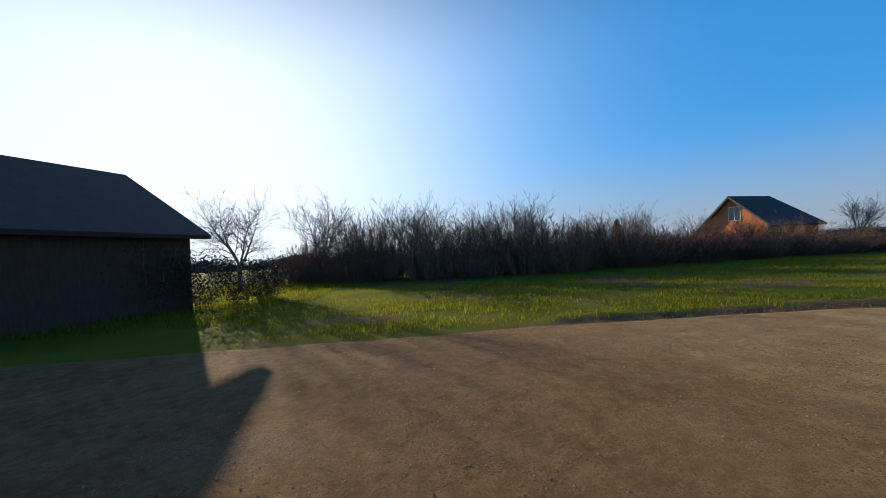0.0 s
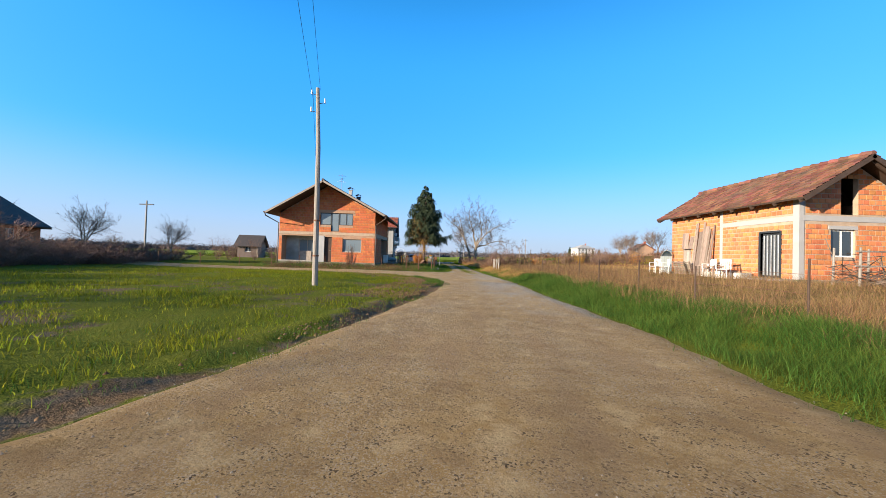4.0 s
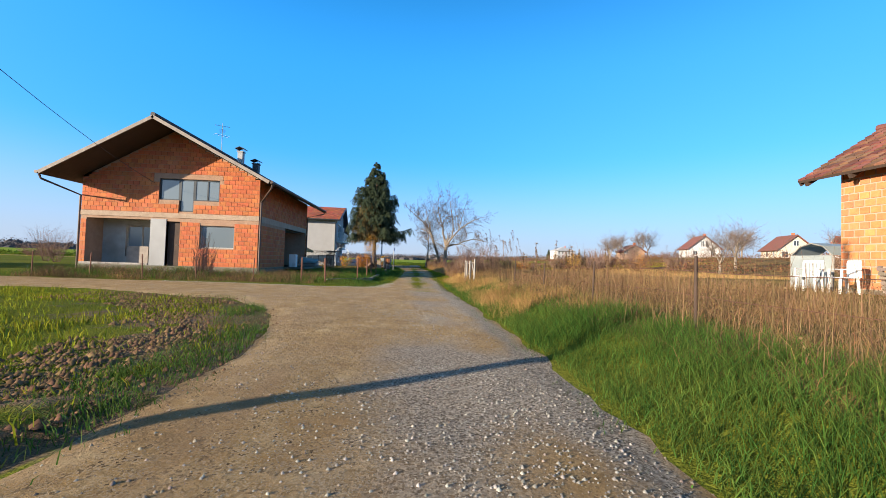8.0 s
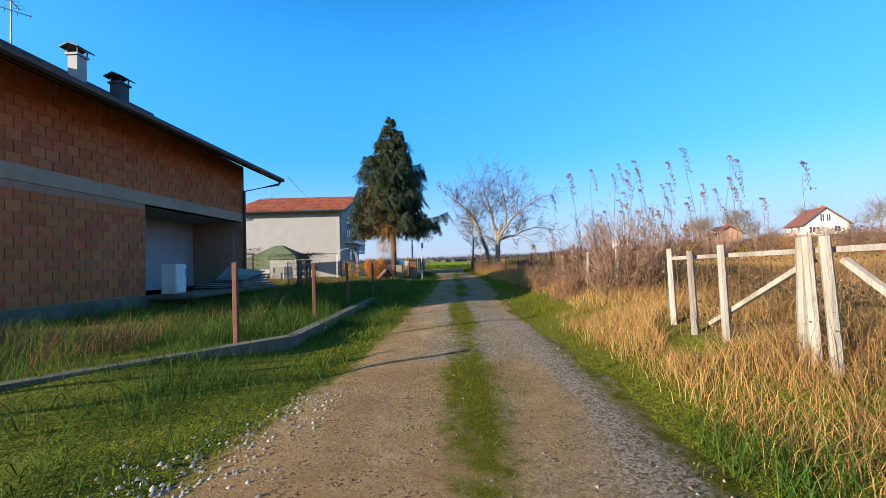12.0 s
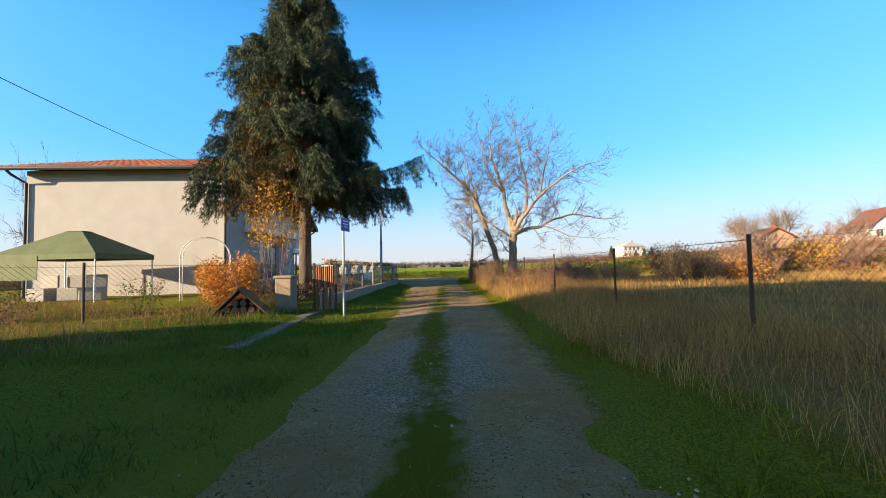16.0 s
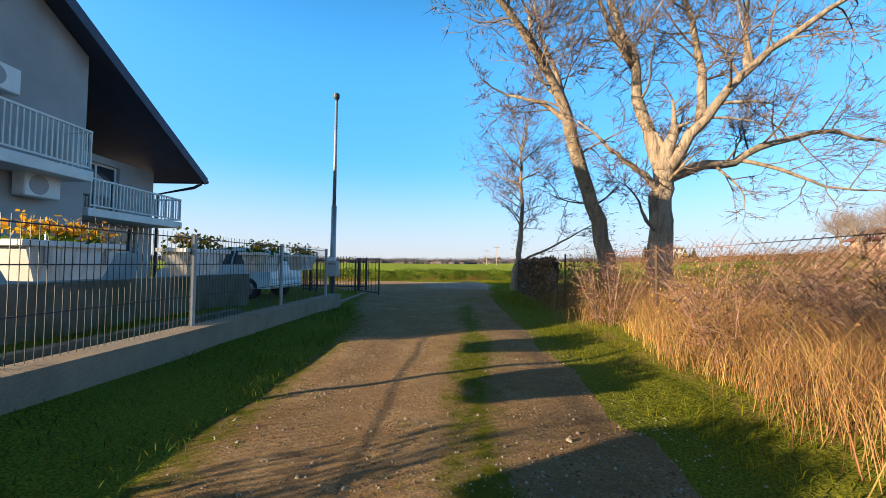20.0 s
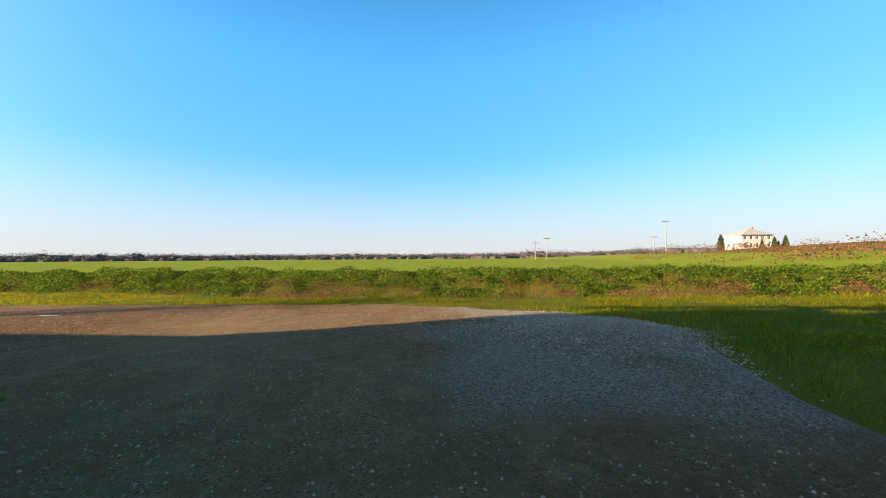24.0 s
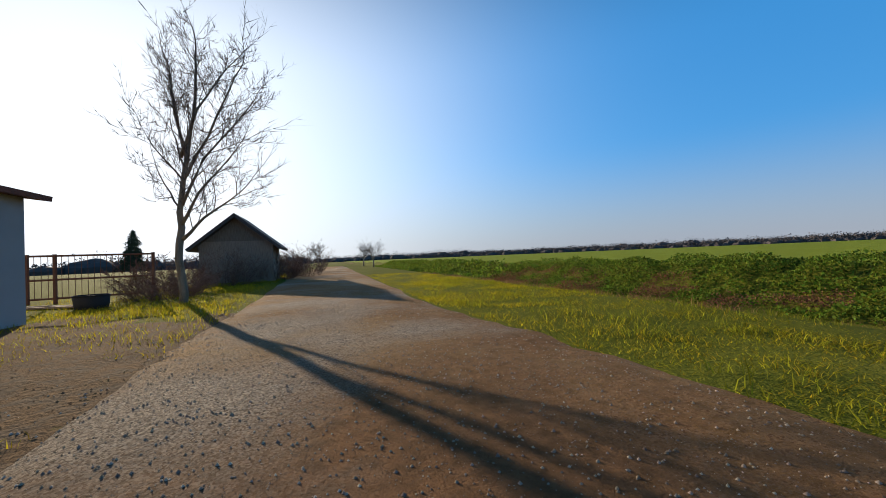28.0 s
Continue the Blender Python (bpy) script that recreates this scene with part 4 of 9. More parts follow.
x, y = scatter(60000, 8, 46, 46, 62, 112, lambda x, y: SOFT.rand(len(x)) < np.clip(1.6 * lattice(x, y, 2.4, 113) - 0.1, 0.1, 1))
blades("rough_grass", x, y, 0.22, 0.016, M["yellowgrass"], "rough yellowing grass on the rise beyond the lane", "grass", 0.7, 114)
x, y = scatter(30000, 17, 46, 46, 60, 115, lambda x, y: lattice(x, y, 3.0, 116) > 0.5, 0.3)
blades("dry_grass", x, y, 0.3, 0.014, M["drygold"], "golden dry grass clumps on the rise beyond the lane", "grass", 0.7, 117)
x, y = scatter(26000, -28, -6, 40, 49.5, 33, lambda x, y: (lattice(x, y, 1.5, 13) > 0.38) & (SOFT.rand(len(x)) < np.clip((x + 34) / 20, 0.3, 1)))
blades("yard_grass", x, y, 0.10, 0.010, M["yellowgrass"], "yellow-green grass patches beside the cross road", "grass", 0.7, 34)

x, y = scatter(110000, -50, -13.5, 36, 47.6, 99, lambda x, y: (road_distance(x, y) > -4.2) & (x < -15.2 - 1.5 * lattice(x, y, 1.3, 110)) & (SOFT.rand(len(x)) < np.clip(2.4 * lattice(x, y, 1.7, 13) - 0.2, 0.1, 1) * step(-road_distance(x, y), 0.0, 0.8)))
blades("yard_grass", x, y, 0.11, 0.011, M["yellowgrass"], "thick yellow-green grass strip along the cross road", "grass", 0.7, 100)

# short growth over the lane's edges, so that grass and gravel run into one another
rs = np.random.RandomState(15)
x, y = -4 + 6.5 * rs.rand(120000), 3.5 + 42 * rs.rand(120000)
sd = road_distance(x, y)
ok = (np.abs(sd) < 0.45) & (rs.rand(120000) < np.clip(0.75 - sd * 1.6, 0.05, 1) * np.clip(2.2 * lattice(x, y, 0.5, 23) - 0.45, 0.05, 1))
blades("edge_grass", x[ok], y[ok], 0.055, 0.006, M["green"], "short grass creeping over the edge of the lane", "grass", 0.8, 35, land(x[ok], y[ok]))
x, y = -7 + 9 * rs.rand(50000), -30 + 34 * rs.rand(50000)
sd = road_distance(x, y)
ok = (np.abs(sd + 0.1) < 0.4) & (rs.rand(50000) < np.clip(1.8 * lattice(x, y, 0.45, 24) - 0.6, 0, 1))
blades("edge_weeds", x[ok], y[ok], 0.07, 0.007, M["lush"], "small weeds along the road's broken edge", "weeds", 0.8, 36, land(x[ok], y[ok]))


def stones(name, x, y, size, seed, mat, label, z=None):
    """Angular pebbles, half sunk."""
    rs = np.random.RandomState(seed)
    n = len(x)
    z = np.maximum(surface(x, y), land(x, y)) if z is None else z
    o = np.array([(1, 0, -0.25), (0, 1, -0.25), (-1, 0, -0.25), (0, -1, -0.25), (0, 0, 0.75)], float)
    s = size * (0.35 + rs.rand(n) ** 3 * 1.6)
    v = o[None] * (0.6 + 0.7 * rs.rand(n, 5, 1)) * s[:, None, None]
    a = rs.rand(n) * 6.28
    c, d = np.cos(a), np.sin(a)
    v = np.stack([v[..., 0] * c[:, None] - v[..., 1] * d[:, None], v[..., 0] * d[:, None] + v[..., 1] * c[:, None], v[..., 2]], -1)
    v = (v + np.stack([x, y, z], -1)[:, None]).reshape(-1, 3)
    t = np.array([(0, 1, 4), (1, 2, 4), (2, 3, 4), (3, 0, 4)])
    tri = (np.arange(n)[:, None, None] * 5 + t).reshape(-1, 3)
    return tagged(new(name, fast_mesh(name, v, np.zeros((0, 4), int), tri, mat)), label, "stones", kind="stuff")


rs = np.random.RandomState(6)
x, y = -6 + 5 * rs.rand(60000), -30 + 32 * rs.rand(60000)
sd = road_distance(x, y)
ok = (sd < 0.12) & (sd > -0.75) & (rs.rand(60000) < 0.45 * lattice(x, y, 1.6, 21) ** 2 + 0.02)
stones("soil_clods", x[ok], y[ok], 0.017, 12, M["clod"], "dark brown clods of soil along the road's broken edge", land(x[ok], y[ok]) + 0.02)
x, y = -8 + 6 * rs.rand(60000), -13 + 14 * rs.rand(60000)
sd = road_distance(x, y)
ok = (sd < -0.25) & (sd > -2.1) & (rs.rand(60000) < np.clip(2.4 * lattice(x, y, 0.8, 118) * lattice(x, y, 3.0, 119) - 0.25, 0, 0.7))
stones("field_clods", x[ok], y[ok], 0.026, 120, M["clod"], "turned brown clods at the corner of the field", land(x[ok], y[ok]) + 0.015)
rs = np.random.RandomState(18)
x, y = -9 + 8.2 * rs.rand(30000), 2.8 + 4 * rs.rand(30000)
sd = road_distance(x, y)
ok = (sd > -0.55) & (sd < 0.9) & (rs.rand(30000) < np.exp(-((sd - 0.15) / 0.4) ** 2))
stones("verge_gravel", x[ok], y[ok], 0.011, 19, M["palestone"], "spread of pale gravel along the corner of the verge")
rs = np.random.RandomState(8)
x, y = -6 + 8 * rs.rand(200000), -34 + 80 * rs.rand(200000)
ok = (road_distance(x, y) > 0.0) & (rs.rand(200000) < np.clip(1.7 * lattice(x, y, 1.3, 22) - 0.35, 0.06, 1))
stones("gravel", x[ok], y[ok], 0.0075, 9, M["stone"], "loose grey and tan gravel on the road")
x, y = -6 + 8 * rs.rand(90000), -34 + 80 * rs.rand(90000)
ok = (road_distance(x, y) > 0.05) & (rs.rand(90000) < np.clip(2.4 * lattice(x, y, 0.9, 91) * lattice(x, y, 3.1, 92) - 0.45, 0.0, 0.8))
stones("coarse_gravel", x[ok], y[ok], 0.0115, 93, M["stone"], "drifts of coarser tan stones pressed into the road", surface(x[ok], y[ok]) - 0.002)
x, y = 0.35 + 0.75 * rs.randn(60000), -17 + 19 * rs.rand(60000)
ok = (road_distance(x, y) > 0.02) & (rs.rand(60000) < np.clip(2.6 * lattice(x, y, 0.8, 104) * lattice(x, y, 2.7, 105) - 0.2, 0.02, 0.9))
stones("pale_gravel", x[ok], y[ok], 0.0105, 106, M["palestone"], "drift of pale crushed stone along the middle of the road", surface(x[ok], y[ok]) - 0.002)
x, y = -22 + 21 * rs.rand(60000), 44.5 + 8 * rs.rand(60000)
ok = (road_distance(x, y) > 0.02) & (rs.rand(60000) < np.clip(2.4 * lattice(x, y, 1.1, 107) - 0.5, 0.05, 1))
stones("packed_stones", x[ok], y[ok], 0.0095, 108, M["palestone"], "pale stones pressed into the mud of the cross road", surface(x[ok], y[ok]) - 0.004)
x, y = -16 + 17 * rs.rand(55000), 45 + 8 * rs.rand(55000)
ok = road_distance(x, y) > 0.02
stones("cross_road_gravel", x[ok], y[ok], 0.0085, 10, M["stone"], "loose gravel on the cross road")
x, y = -19 + 12 * rs.rand(12000), 42.5 + 6 * rs.rand(12000)
ok = (road_distance(x, y) < 0.1) & (road_distance(x, y) > -3.2) & (lattice(x, y, 1.1, 95) > 0.35)
stones("yard_stones", x[ok][::2], y[ok][::2], 0.008, 111, M["palestone"], "pale stones in the mud beside the cross road", land(x[ok][::2], y[ok][::2]) + 0.01)
stones("yard_clods", x[ok], y[ok], 0.008, 96, M["clod"], "rough brown clods and stones beside the cross road", land(x[ok], y[ok]) + 0.01)
x, y = 0.4 + rs.randn(26000) * 1.0, 50.0 + rs.randn(26000) * 0.75
z = surface(x, y) + 0.13 * np.exp(-((x - 0.4) / 1.1) ** 2 - ((y - 50.0) / 0.8) ** 2) * rs.rand(len(x)) + 0.02
stones("gravel_heap", x, y, 0.0085, 11, M["palestone"], "low spread heap of pale crushed stone", z)
b = Build()
pts = [(-9.0 + (0.17 + 0.03 * math.sin(2 * a + 1) + 0.02 * math.cos(5 * a)) * math.cos(a), 50.3 + (0.06 + 0.012 * math.cos(3 * a)) * math.sin(a), height(-9.0, 50.3) + 0.043) for a in np.linspace(0, 2 * math.pi, 48)[:-1]]
b.face(*pts)
solo("puddle", b, M["water"], "shallow puddle of muddy water on the road", "puddle", kind="structure")

# ---- houses ----


def frame_of(origin, u, n):
    """Local axes: along the wall, out of it, and up."""
    u, n = Vector(u).normalized(), Vector(n).normalized()
    m = Matrix((u, n, Vector((0, 0, 1)))).transposed().to_4x4()
    return Matrix.Translation(origin) @ m


def moved(b, m):
    b.v = [tuple(m @ Vector(p)) for p in b.v]
    return b


def panels(u0, u1, z0, z1, holes, t, b=None):
    """A wall of thickness t behind its face, in one piece, with the openings left free."""
    b = b or Build()
    us = sorted({round(v, 4) for v in (u0, u1, *(min(max(h[k], u0), u1) for h in holes for k in (0, 1)))})
    zs = sorted({round(v, 4) for v in (z0, z1, *(min(max(h[k], z0), z1) for h in holes for k in (2, 3)))})

    def solid(i, j):
        if not (0 <= i < len(us) - 1 and 0 <= j < len(zs) - 1):
            return False
        u, z = (us[i] + us[i + 1]) / 2, (zs[j] + zs[j + 1]) / 2
        return not any(h[0] < u < h[1] and h[2] < z < h[3] for h in holes)

    ids = {}

    def at(i, j, d):
        if (i, j, d) not in ids:
            ids[i, j, d] = len(b.v)
            b.v.append((us[i], -t * d, zs[j]))
        return ids[i, j, d]

    for i in range(len(us) - 1):
        for j in range(len(zs) - 1):
            if not solid(i, j):
                continue
            b.f += [(at(i, j, 0), at(i + 1, j, 0), at(i + 1, j + 1, 0), at(i, j + 1, 0)), (at(i, j, 1), at(i, j + 1, 1), at(i + 1, j + 1, 1), at(i + 1, j, 1))]
            for ni, nj, (p, q) in ((i - 1, j, ((i, j), (i, j + 1))), (i + 1, j, ((i + 1, j), (i + 1, j + 1))), (i, j - 1, ((i, j), (i + 1, j))), (i, j + 1, ((i, j + 1), (i + 1, j + 1)))):
                if not solid(ni, nj):
                    b.f.append((at(*p, 0), at(*q, 0), at(*q, 1), at(*p, 1)))
    return b


def bricks(parent, m, u0, u1, z0, top, holes, mat, mat_stuff, singles, bl=0.26, bh=0.205, seed=0, near=0.0, gap=0.008):
    """Courses of hollow blocks standing proud of the mortar; the nearest are single pieces."""
    rs = random.Random(seed)
    full = Build().box(-bl / 2 + gap, 0, -bh / 2 + gap, bl / 2 - gap, 0.016, bh / 2 - gap)
    me = full.mesh("brick", mat)
    rest, spots = Build(), []
    row = 0
    z = z0 + bh / 2
    while z < 12:
        u = u0 + (bl / 2 if row % 2 else 0)
        any_in = False
        while u < u1 + bl:
            a, c = max(u - bl / 2, u0), min(u + bl / 2, u1)
            if c - a > 0.06 and max(top(a), top(c)) > z - bh / 2:
                any_in = True
                pieces = [(a, c)]
                for h in holes:
                    if h[2] - bh / 2 < z < h[3] + bh / 2 - 0.02:
                        nxt = []
                        for p, q in pieces:
                            if p < h[0]:
                                nxt.append((p, min(q, h[0])))
                            if q > h[1]:
                                nxt.append((max(p, h[1]), q))
                        pieces = nxt
                for p, q in pieces:
                    zt = min(top(p), top(q), z + bh / 2)
                    if q - p < 0.05 or zt < z - bh * 0.3:
                        continue
                    if q - p > bl - 0.01 and zt > z + bh / 2 - 0.01:
                        spots.append((p + bl / 2, z))
                    else:
                        rest.box(p + gap, 0, z - bh / 2 + gap, q - gap, 0.016, zt - gap)
            u += bl
        if not any_in:
            break
        z += bh
        row += 1
    spots.sort(key=lambda s: abs(s[0] - near) + 0.3 * s[1])
    for k, (u, zz) in enumerate(spots):
        d = rs.uniform(-0.005, 0.006)
        if k < singles:
            ob = new("brick", me)
            ob.parent = parent
            ob.matrix_local = m @ Matrix.Translation((u, d, zz)) @ Matrix.Rotation(rs.uniform(-0.012, 0.012), 4, "Y")
        else:
            rest.box(u - bl / 2 + gap, d, zz - bh / 2 + gap, u + bl / 2 - gap, 0.016 + d, zz + bh / 2 - gap)
    if rest.v:
        tagged(part("brickwork", moved(rest, m), mat_stuff, parent), kind="stuff")


def window(parent, m, u0, u1, z0, z1, splits=(), frame_mat="white", glass_mat="glass", inset=0.12, w=0.06, name="window"):
    holder = part(name, moved(Build().box(u0, -inset - 0.05, z0, u0 + w, -inset, z1).box(u1 - w, -inset - 0.05, z0, u1, -inset, z1)
                              .box(u0 + w, -inset - 0.05, z0, u1 - w, -inset, z0 + w).box(u0 + w, -inset - 0.05, z1 - w, u1 - w, -inset, z1), m), M[frame_mat], parent)
    xs = [u0 + w, *splits, u1 - w]
    for s in splits:
        part("mullion", moved(Build().box(s - w / 2, -inset - 0.05, z0 + w, s + w / 2, -inset + 0.003, z1 - w), m), M[frame_mat], holder)
    for a, c in zip(xs, xs[1:]):
        part("pane", moved(Build().box(a, -inset - 0.035, z0 + w, c, -inset - 0.02, z1 - w), m), M[glass_mat], holder)
    return holder


def roof_tiles(b, p0, along, up, n_along, n_up, mat=None):
    """Overlapping rounded tiles over a slope, from its lower edge."""
    p0, along, up = Vector(p0), Vector(along), Vector(up)
    a, u = along / n_along, up / n_up
    nrm = along.cross(up).normalized()
    if nrm.z < 0:
        nrm = -nrm
    for j in range(n_up):
        for i in range(n_along):
            q = p0 + a * (i + random.uniform(-0.02, 0.02)) + u * j
            lift = nrm * (0.045 + random.uniform(-0.004, 0.006))
            e = a * 0.96
            n = len(b.v)
            b.v += [tuple(q + lift), tuple(q + e * 0.5 + lift + nrm * 0.03), tuple(q + e + lift), tuple(q + u * 1.05 + nrm * 0.01), tuple(q + u * 1.05 + e * 0.5 + nrm * 0.03), tuple(q + u * 1.05 + e + nrm * 0.01),
                    tuple(q), tuple(q + e)]
            b.f += [(n, n + 1, n + 4, n + 3), (n + 1, n + 2, n + 5, n + 4), (n + 6, n + 7, n + 2, n + 1), (n + 6, n + 1, n)]
    return b


def gutter_pipe(parent, pts, r=0.045, mat="gutter"):
    part("downpipe", Build().tube(pts, [r] * len(pts), 8), M[mat], parent)


def chimney(parent, x, y, z0, z1, w=0.36, mat="plaster"):
    c = part("chimney", Build().box(x - w / 2, y - w / 2, z0, x + w / 2, y + w / 2, z1, 0.01).box(x - w / 2 - 0.04, y - w / 2 - 0.04, z1, x + w / 2 + 0.04, y + w / 2 + 0.04, z1 + 0.06), M[mat], parent)
    b = Build()
    for sx in (-1, 1):
        for sy in (-1, 1):
            b.box(x + sx * 0.15 - 0.012, y + sy * 0.15 - 0.012, z1 + 0.06, x + sx * 0.15 + 0.012, y + sy * 0.15 + 0.012, z1 + 0.2)
    b.slab([(x - 0.28, y - 0.28, z1 + 0.2), (x, y - 0.28, z1 + 0.32), (x, y + 0.28, z1 + 0.32), (x - 0.28, y + 0.28, z1 + 0.2)], 0.03)
    b.slab([(x + 0.28, y - 0.28, z1 + 0.2), (x, y - 0.28, z1 + 0.32), (x, y + 0.28, z1 + 0.32), (x + 0.28, y + 0.28, z1 + 0.2)], 0.03)
    part("cowl", b, M["darkmetal"], c)


def brick_house():
    """The unfinished two-storey house of bare hollow blocks at the junction."""
    h = thing("brick_house", "unfinished two-storey house of bare orange blocks with a dark gabled roof", "house")
    XL, XR, YF, YB = -15.3, -7.4, 9.1, 17.5
    RX, RZ, EZ, OV = -11.4, 6.95, 4.32, 0.85
    EL, ER = -15.85, -6.4
    kl, kr = (RZ - EZ) / (RX - EL), (RZ - EZ) / (ER - RX)

    def under(x):
        return RZ - 0.22 - (kl * (RX - x) if x < RX else kr * (x - RX))

    part("plinth", Build().box(XL - 0.03, YF - 0.03, -0.3, XR + 0.03, YB + 0.03, 0.42, 0.01), M["plinth"], h, "rough grey concrete base")
    ff = frame_of((0, YF, 0), (1, 0, 0), (0, -1, 0))
    holes = [(XL + 0.25, -12.25, 0.42, 2.55), (-11.55, -10.95, 0.42, 2.5), (-10.05, -8.5, 1.3, 2.36), (-11.95, -11.05, 3.5, 4.5), (-11.05, -10.4, 2.97, 4.5), (-10.4, -9.25, 3.5, 4.5)]
    front = part("front_wall", moved(panels(XL, XR, 0.42, EZ + 0.35, holes, 0.25), ff), M["mortar"], h)
    g = Build().prism([(XL, EZ + 0.35), (XR, EZ + 0.35), (XR, under(XR)), (RX, under(RX)), (XL, under(XL))], YF, YF + 0.25)
    part("gable", g, M["mortar"], h)
    bands = [(XL, XR, 2.66, 2.88), (-12.3, -11.5, 0, 2.6), (-12.2, -9.1, 4.5, 4.72)]
    bricks(front, ff, XL, XR, 0.44, under, holes + bands, M["brick"], M["brick_stuff"], 200, seed=1, near=XR)
    part("ring_beam", moved(Build().box(XL - 0.01, -0.2, 2.66, XR + 0.02, 0.03, 2.88, 0.008), ff), M["palemortar"], h, "grey concrete floor beam")
    part("lintel", moved(Build().box(-12.2, -0.15, 4.51, -9.1, 0.014, 4.72, 0.006), ff), M["mortar"], h)
    part("pier", moved(Build().box(-12.25, -0.2, 0.42, -11.55, 0.025, 2.6, 0.006), ff), M["plaster"], h, "grey plastered pier beside the door")
    # recessed porch
    pf = frame_of((0, YF + 1.0, 0), (1, 0, 0), (0, -1, 0))
    part("porch_wall", moved(panels(XL + 0.25, -12.25, 0.42, 2.6, [(-14.0, -12.55, 0.8, 2.3)], 0.2), pf), M["concrete"], h)
    part("porch_side", Build().box(-12.25, YF + 0.25, 0.42, -12.05, YF + 1.0, 2.6), M["concrete"], h)
    part("porch_floor", Build().box(XL, YF - 0.02, 0.36, -12.25, YF + 1.0, 0.44, 0.01), M["concrete"], h)
    part("porch_rail", Build().box(XL, YF - 0.04, 0.44, -12.3, YF + 0.06, 0.52, 0.01), M["wood"], h)
    window(h, pf, -14.0, -12.55, 0.8, 2.3, (-13.3,), "wood", "glass_sky")
    part("board", moved(Build().box(-13.9, 0.03, 0.44, -12.9, 0.06, 1.3, 0.005), pf), M["fascia"], h, "pale board leaning under the porch window")
    window(h, ff, -10.05, -8.5, 1.3, 2.36, (), "concrete", "glass_sky", 0.1, 0.05)
    window(h, ff, -11.95, -11.05, 3.5, 4.5, (), "darkmetal", "glass_sky", 0.06)
    window(h, ff, -10.4, -9.25, 3.5, 4.5, (-9.8,), "darkmetal", "glass_sky", 0.06)
    window(h, ff, -11.05, -10.4, 2.97, 4.5, (), "darkmetal", "glass_sky", 0.06, name="balcony_door")
    d = part("front_door", moved(Build().box(-11.55, -0.2, 0.42, -10.95, -0.14, 2.5, 0.01), ff), M["soffit"], h, "dark brown front door")
    part("handle", moved(Build().tube([(-11.05, -0.12, 1.4), (-11.18, -0.12, 1.4)], [0.012, 0.012], 6), ff), M["greymetal"], d)
    part("step", Build().box(-11.9, YF - 0.6, -0.1, -10.7, YF - 0.031, 0.3, 0.02), M["concrete"], h)
    # side towards the lane
    sf = frame_of((XR, 0, 0), (0, 1, 0), (1, 0, 0))
    sholes = [(13.0, 17.3, 0.42, 2.62)]
    side = part("side_wall", moved(panels(YF + 0.251, YB, 0.42, under(XR), sholes, 0.25), sf), M["mortar"], h)
    bricks(side, sf, YF, YB, 0.44, lambda u: under(XR), sholes + [(YF, YB, 2.62, 2.92)], M["brick"], M["brick_stuff"], 100, seed=2, near=YF)
    part("side_beam", moved(Build().box(YF + 0.02, -0.2, 2.62, YB, 0.022, 2.92, 0.008), sf), M["palemortar"], h)
    rf = frame_of((XR - 1.7, 0, 0), (0, 1, 0), (1, 0, 0))
    part("terrace_wall", moved(panels(13.0, 17.3, 0.42, 2.62, [(13.5, 14.9, 0.45, 2.4)], 0.2), rf), M["plaster"], h)
    part("terrace_side", Build().box(XR - 1.7, 12.8, 0.42, XR - 0.25, 13.0, 2.62), M["mortar"], h)
    part("terrace_floor", Build().box(XR - 1.7, 13.0, 0.3, XR + 1.2, 17.3, 0.42, 0.02), M["plinth"], h)
    window(h, rf, 13.5, 14.9, 0.45, 2.4, (13.97, 14.43), "white", "glass", 0.08, name="terrace_door")
    part("back_wall", Build().box(XL, YB - 0.25, 0.42, XR - 0.251, YB, EZ + 0.3), M["mortar"], h)
    part("back_gable", Build().prism([(XL, EZ + 0.3), (XR, EZ + 0.3), (XR, under(XR)), (RX, under(RX)), (XL, under(XL))], YB - 0.25, YB), M["mortar"], h)
    part("left_wall", Build().box(XL, YF + 0.251, 0.42, XL + 0.25, YB - 0.251, under(XL)), M["mortar"], h)
    part("upper_floor", Build().box(XL + 0.26, YF + 0.26, 2.6, XR - 0.26, YB - 0.26, 2.75), M["concrete"], h)
    # roof
    y0, y1 = YF - 1.6, YB + OV
    for sx, ex, nm in ((-1, EL, "roof_slope"), (1, ER, "roof_slope")):
        r = part(nm, Build().slab([(RX, y0, RZ), (RX, y1, RZ), (ex, y1, EZ), (ex, y0, EZ)], 0.09), M["darkroof"], h, "dark ribbed roof covering")
        b = Build()
        for k in range(30):
            y = y0 + 0.2 + k * (y1 - y0 - 0.4) / 29
            b.tube([(RX + sx * 0.05, y, RZ + 0.0), (ex, y, EZ + 0.02)], [0.022, 0.022], 4)
        tagged(part("rib", b, M["darkroof"], r), kind="stuff")
        part("soffit", Build().slab([(RX, y0 + 0.02, RZ - 0.1), (RX, y1 - 0.02, RZ - 0.1), (ex - sx * 0.03, y1 - 0.02, EZ - 0.1), (ex - sx * 0.03, y0 + 0.02, EZ - 0.1)], 0.04), M["soffit"], h)
        for yy in (y0, y1):
            part("verge_board", Build().slab([(RX, yy - 0.02, RZ - 0.005), (RX, yy + 0.02, RZ - 0.005), (ex, yy + 0.02, EZ - 0.005), (ex, yy - 0.02, EZ - 0.005)], 0.14), M["fascia"], h, "weathered brown verge board")
        gt = Build().tube([(ex + sx * 0.06, y0, EZ - 0.05), (ex + sx * 0.06, y1, EZ - 0.05)], [0.075, 0.075], 8)
        part("gutter", gt, M["gutter"], h, "dark brown gutter")
        wx = XL if sx < 0 else XR
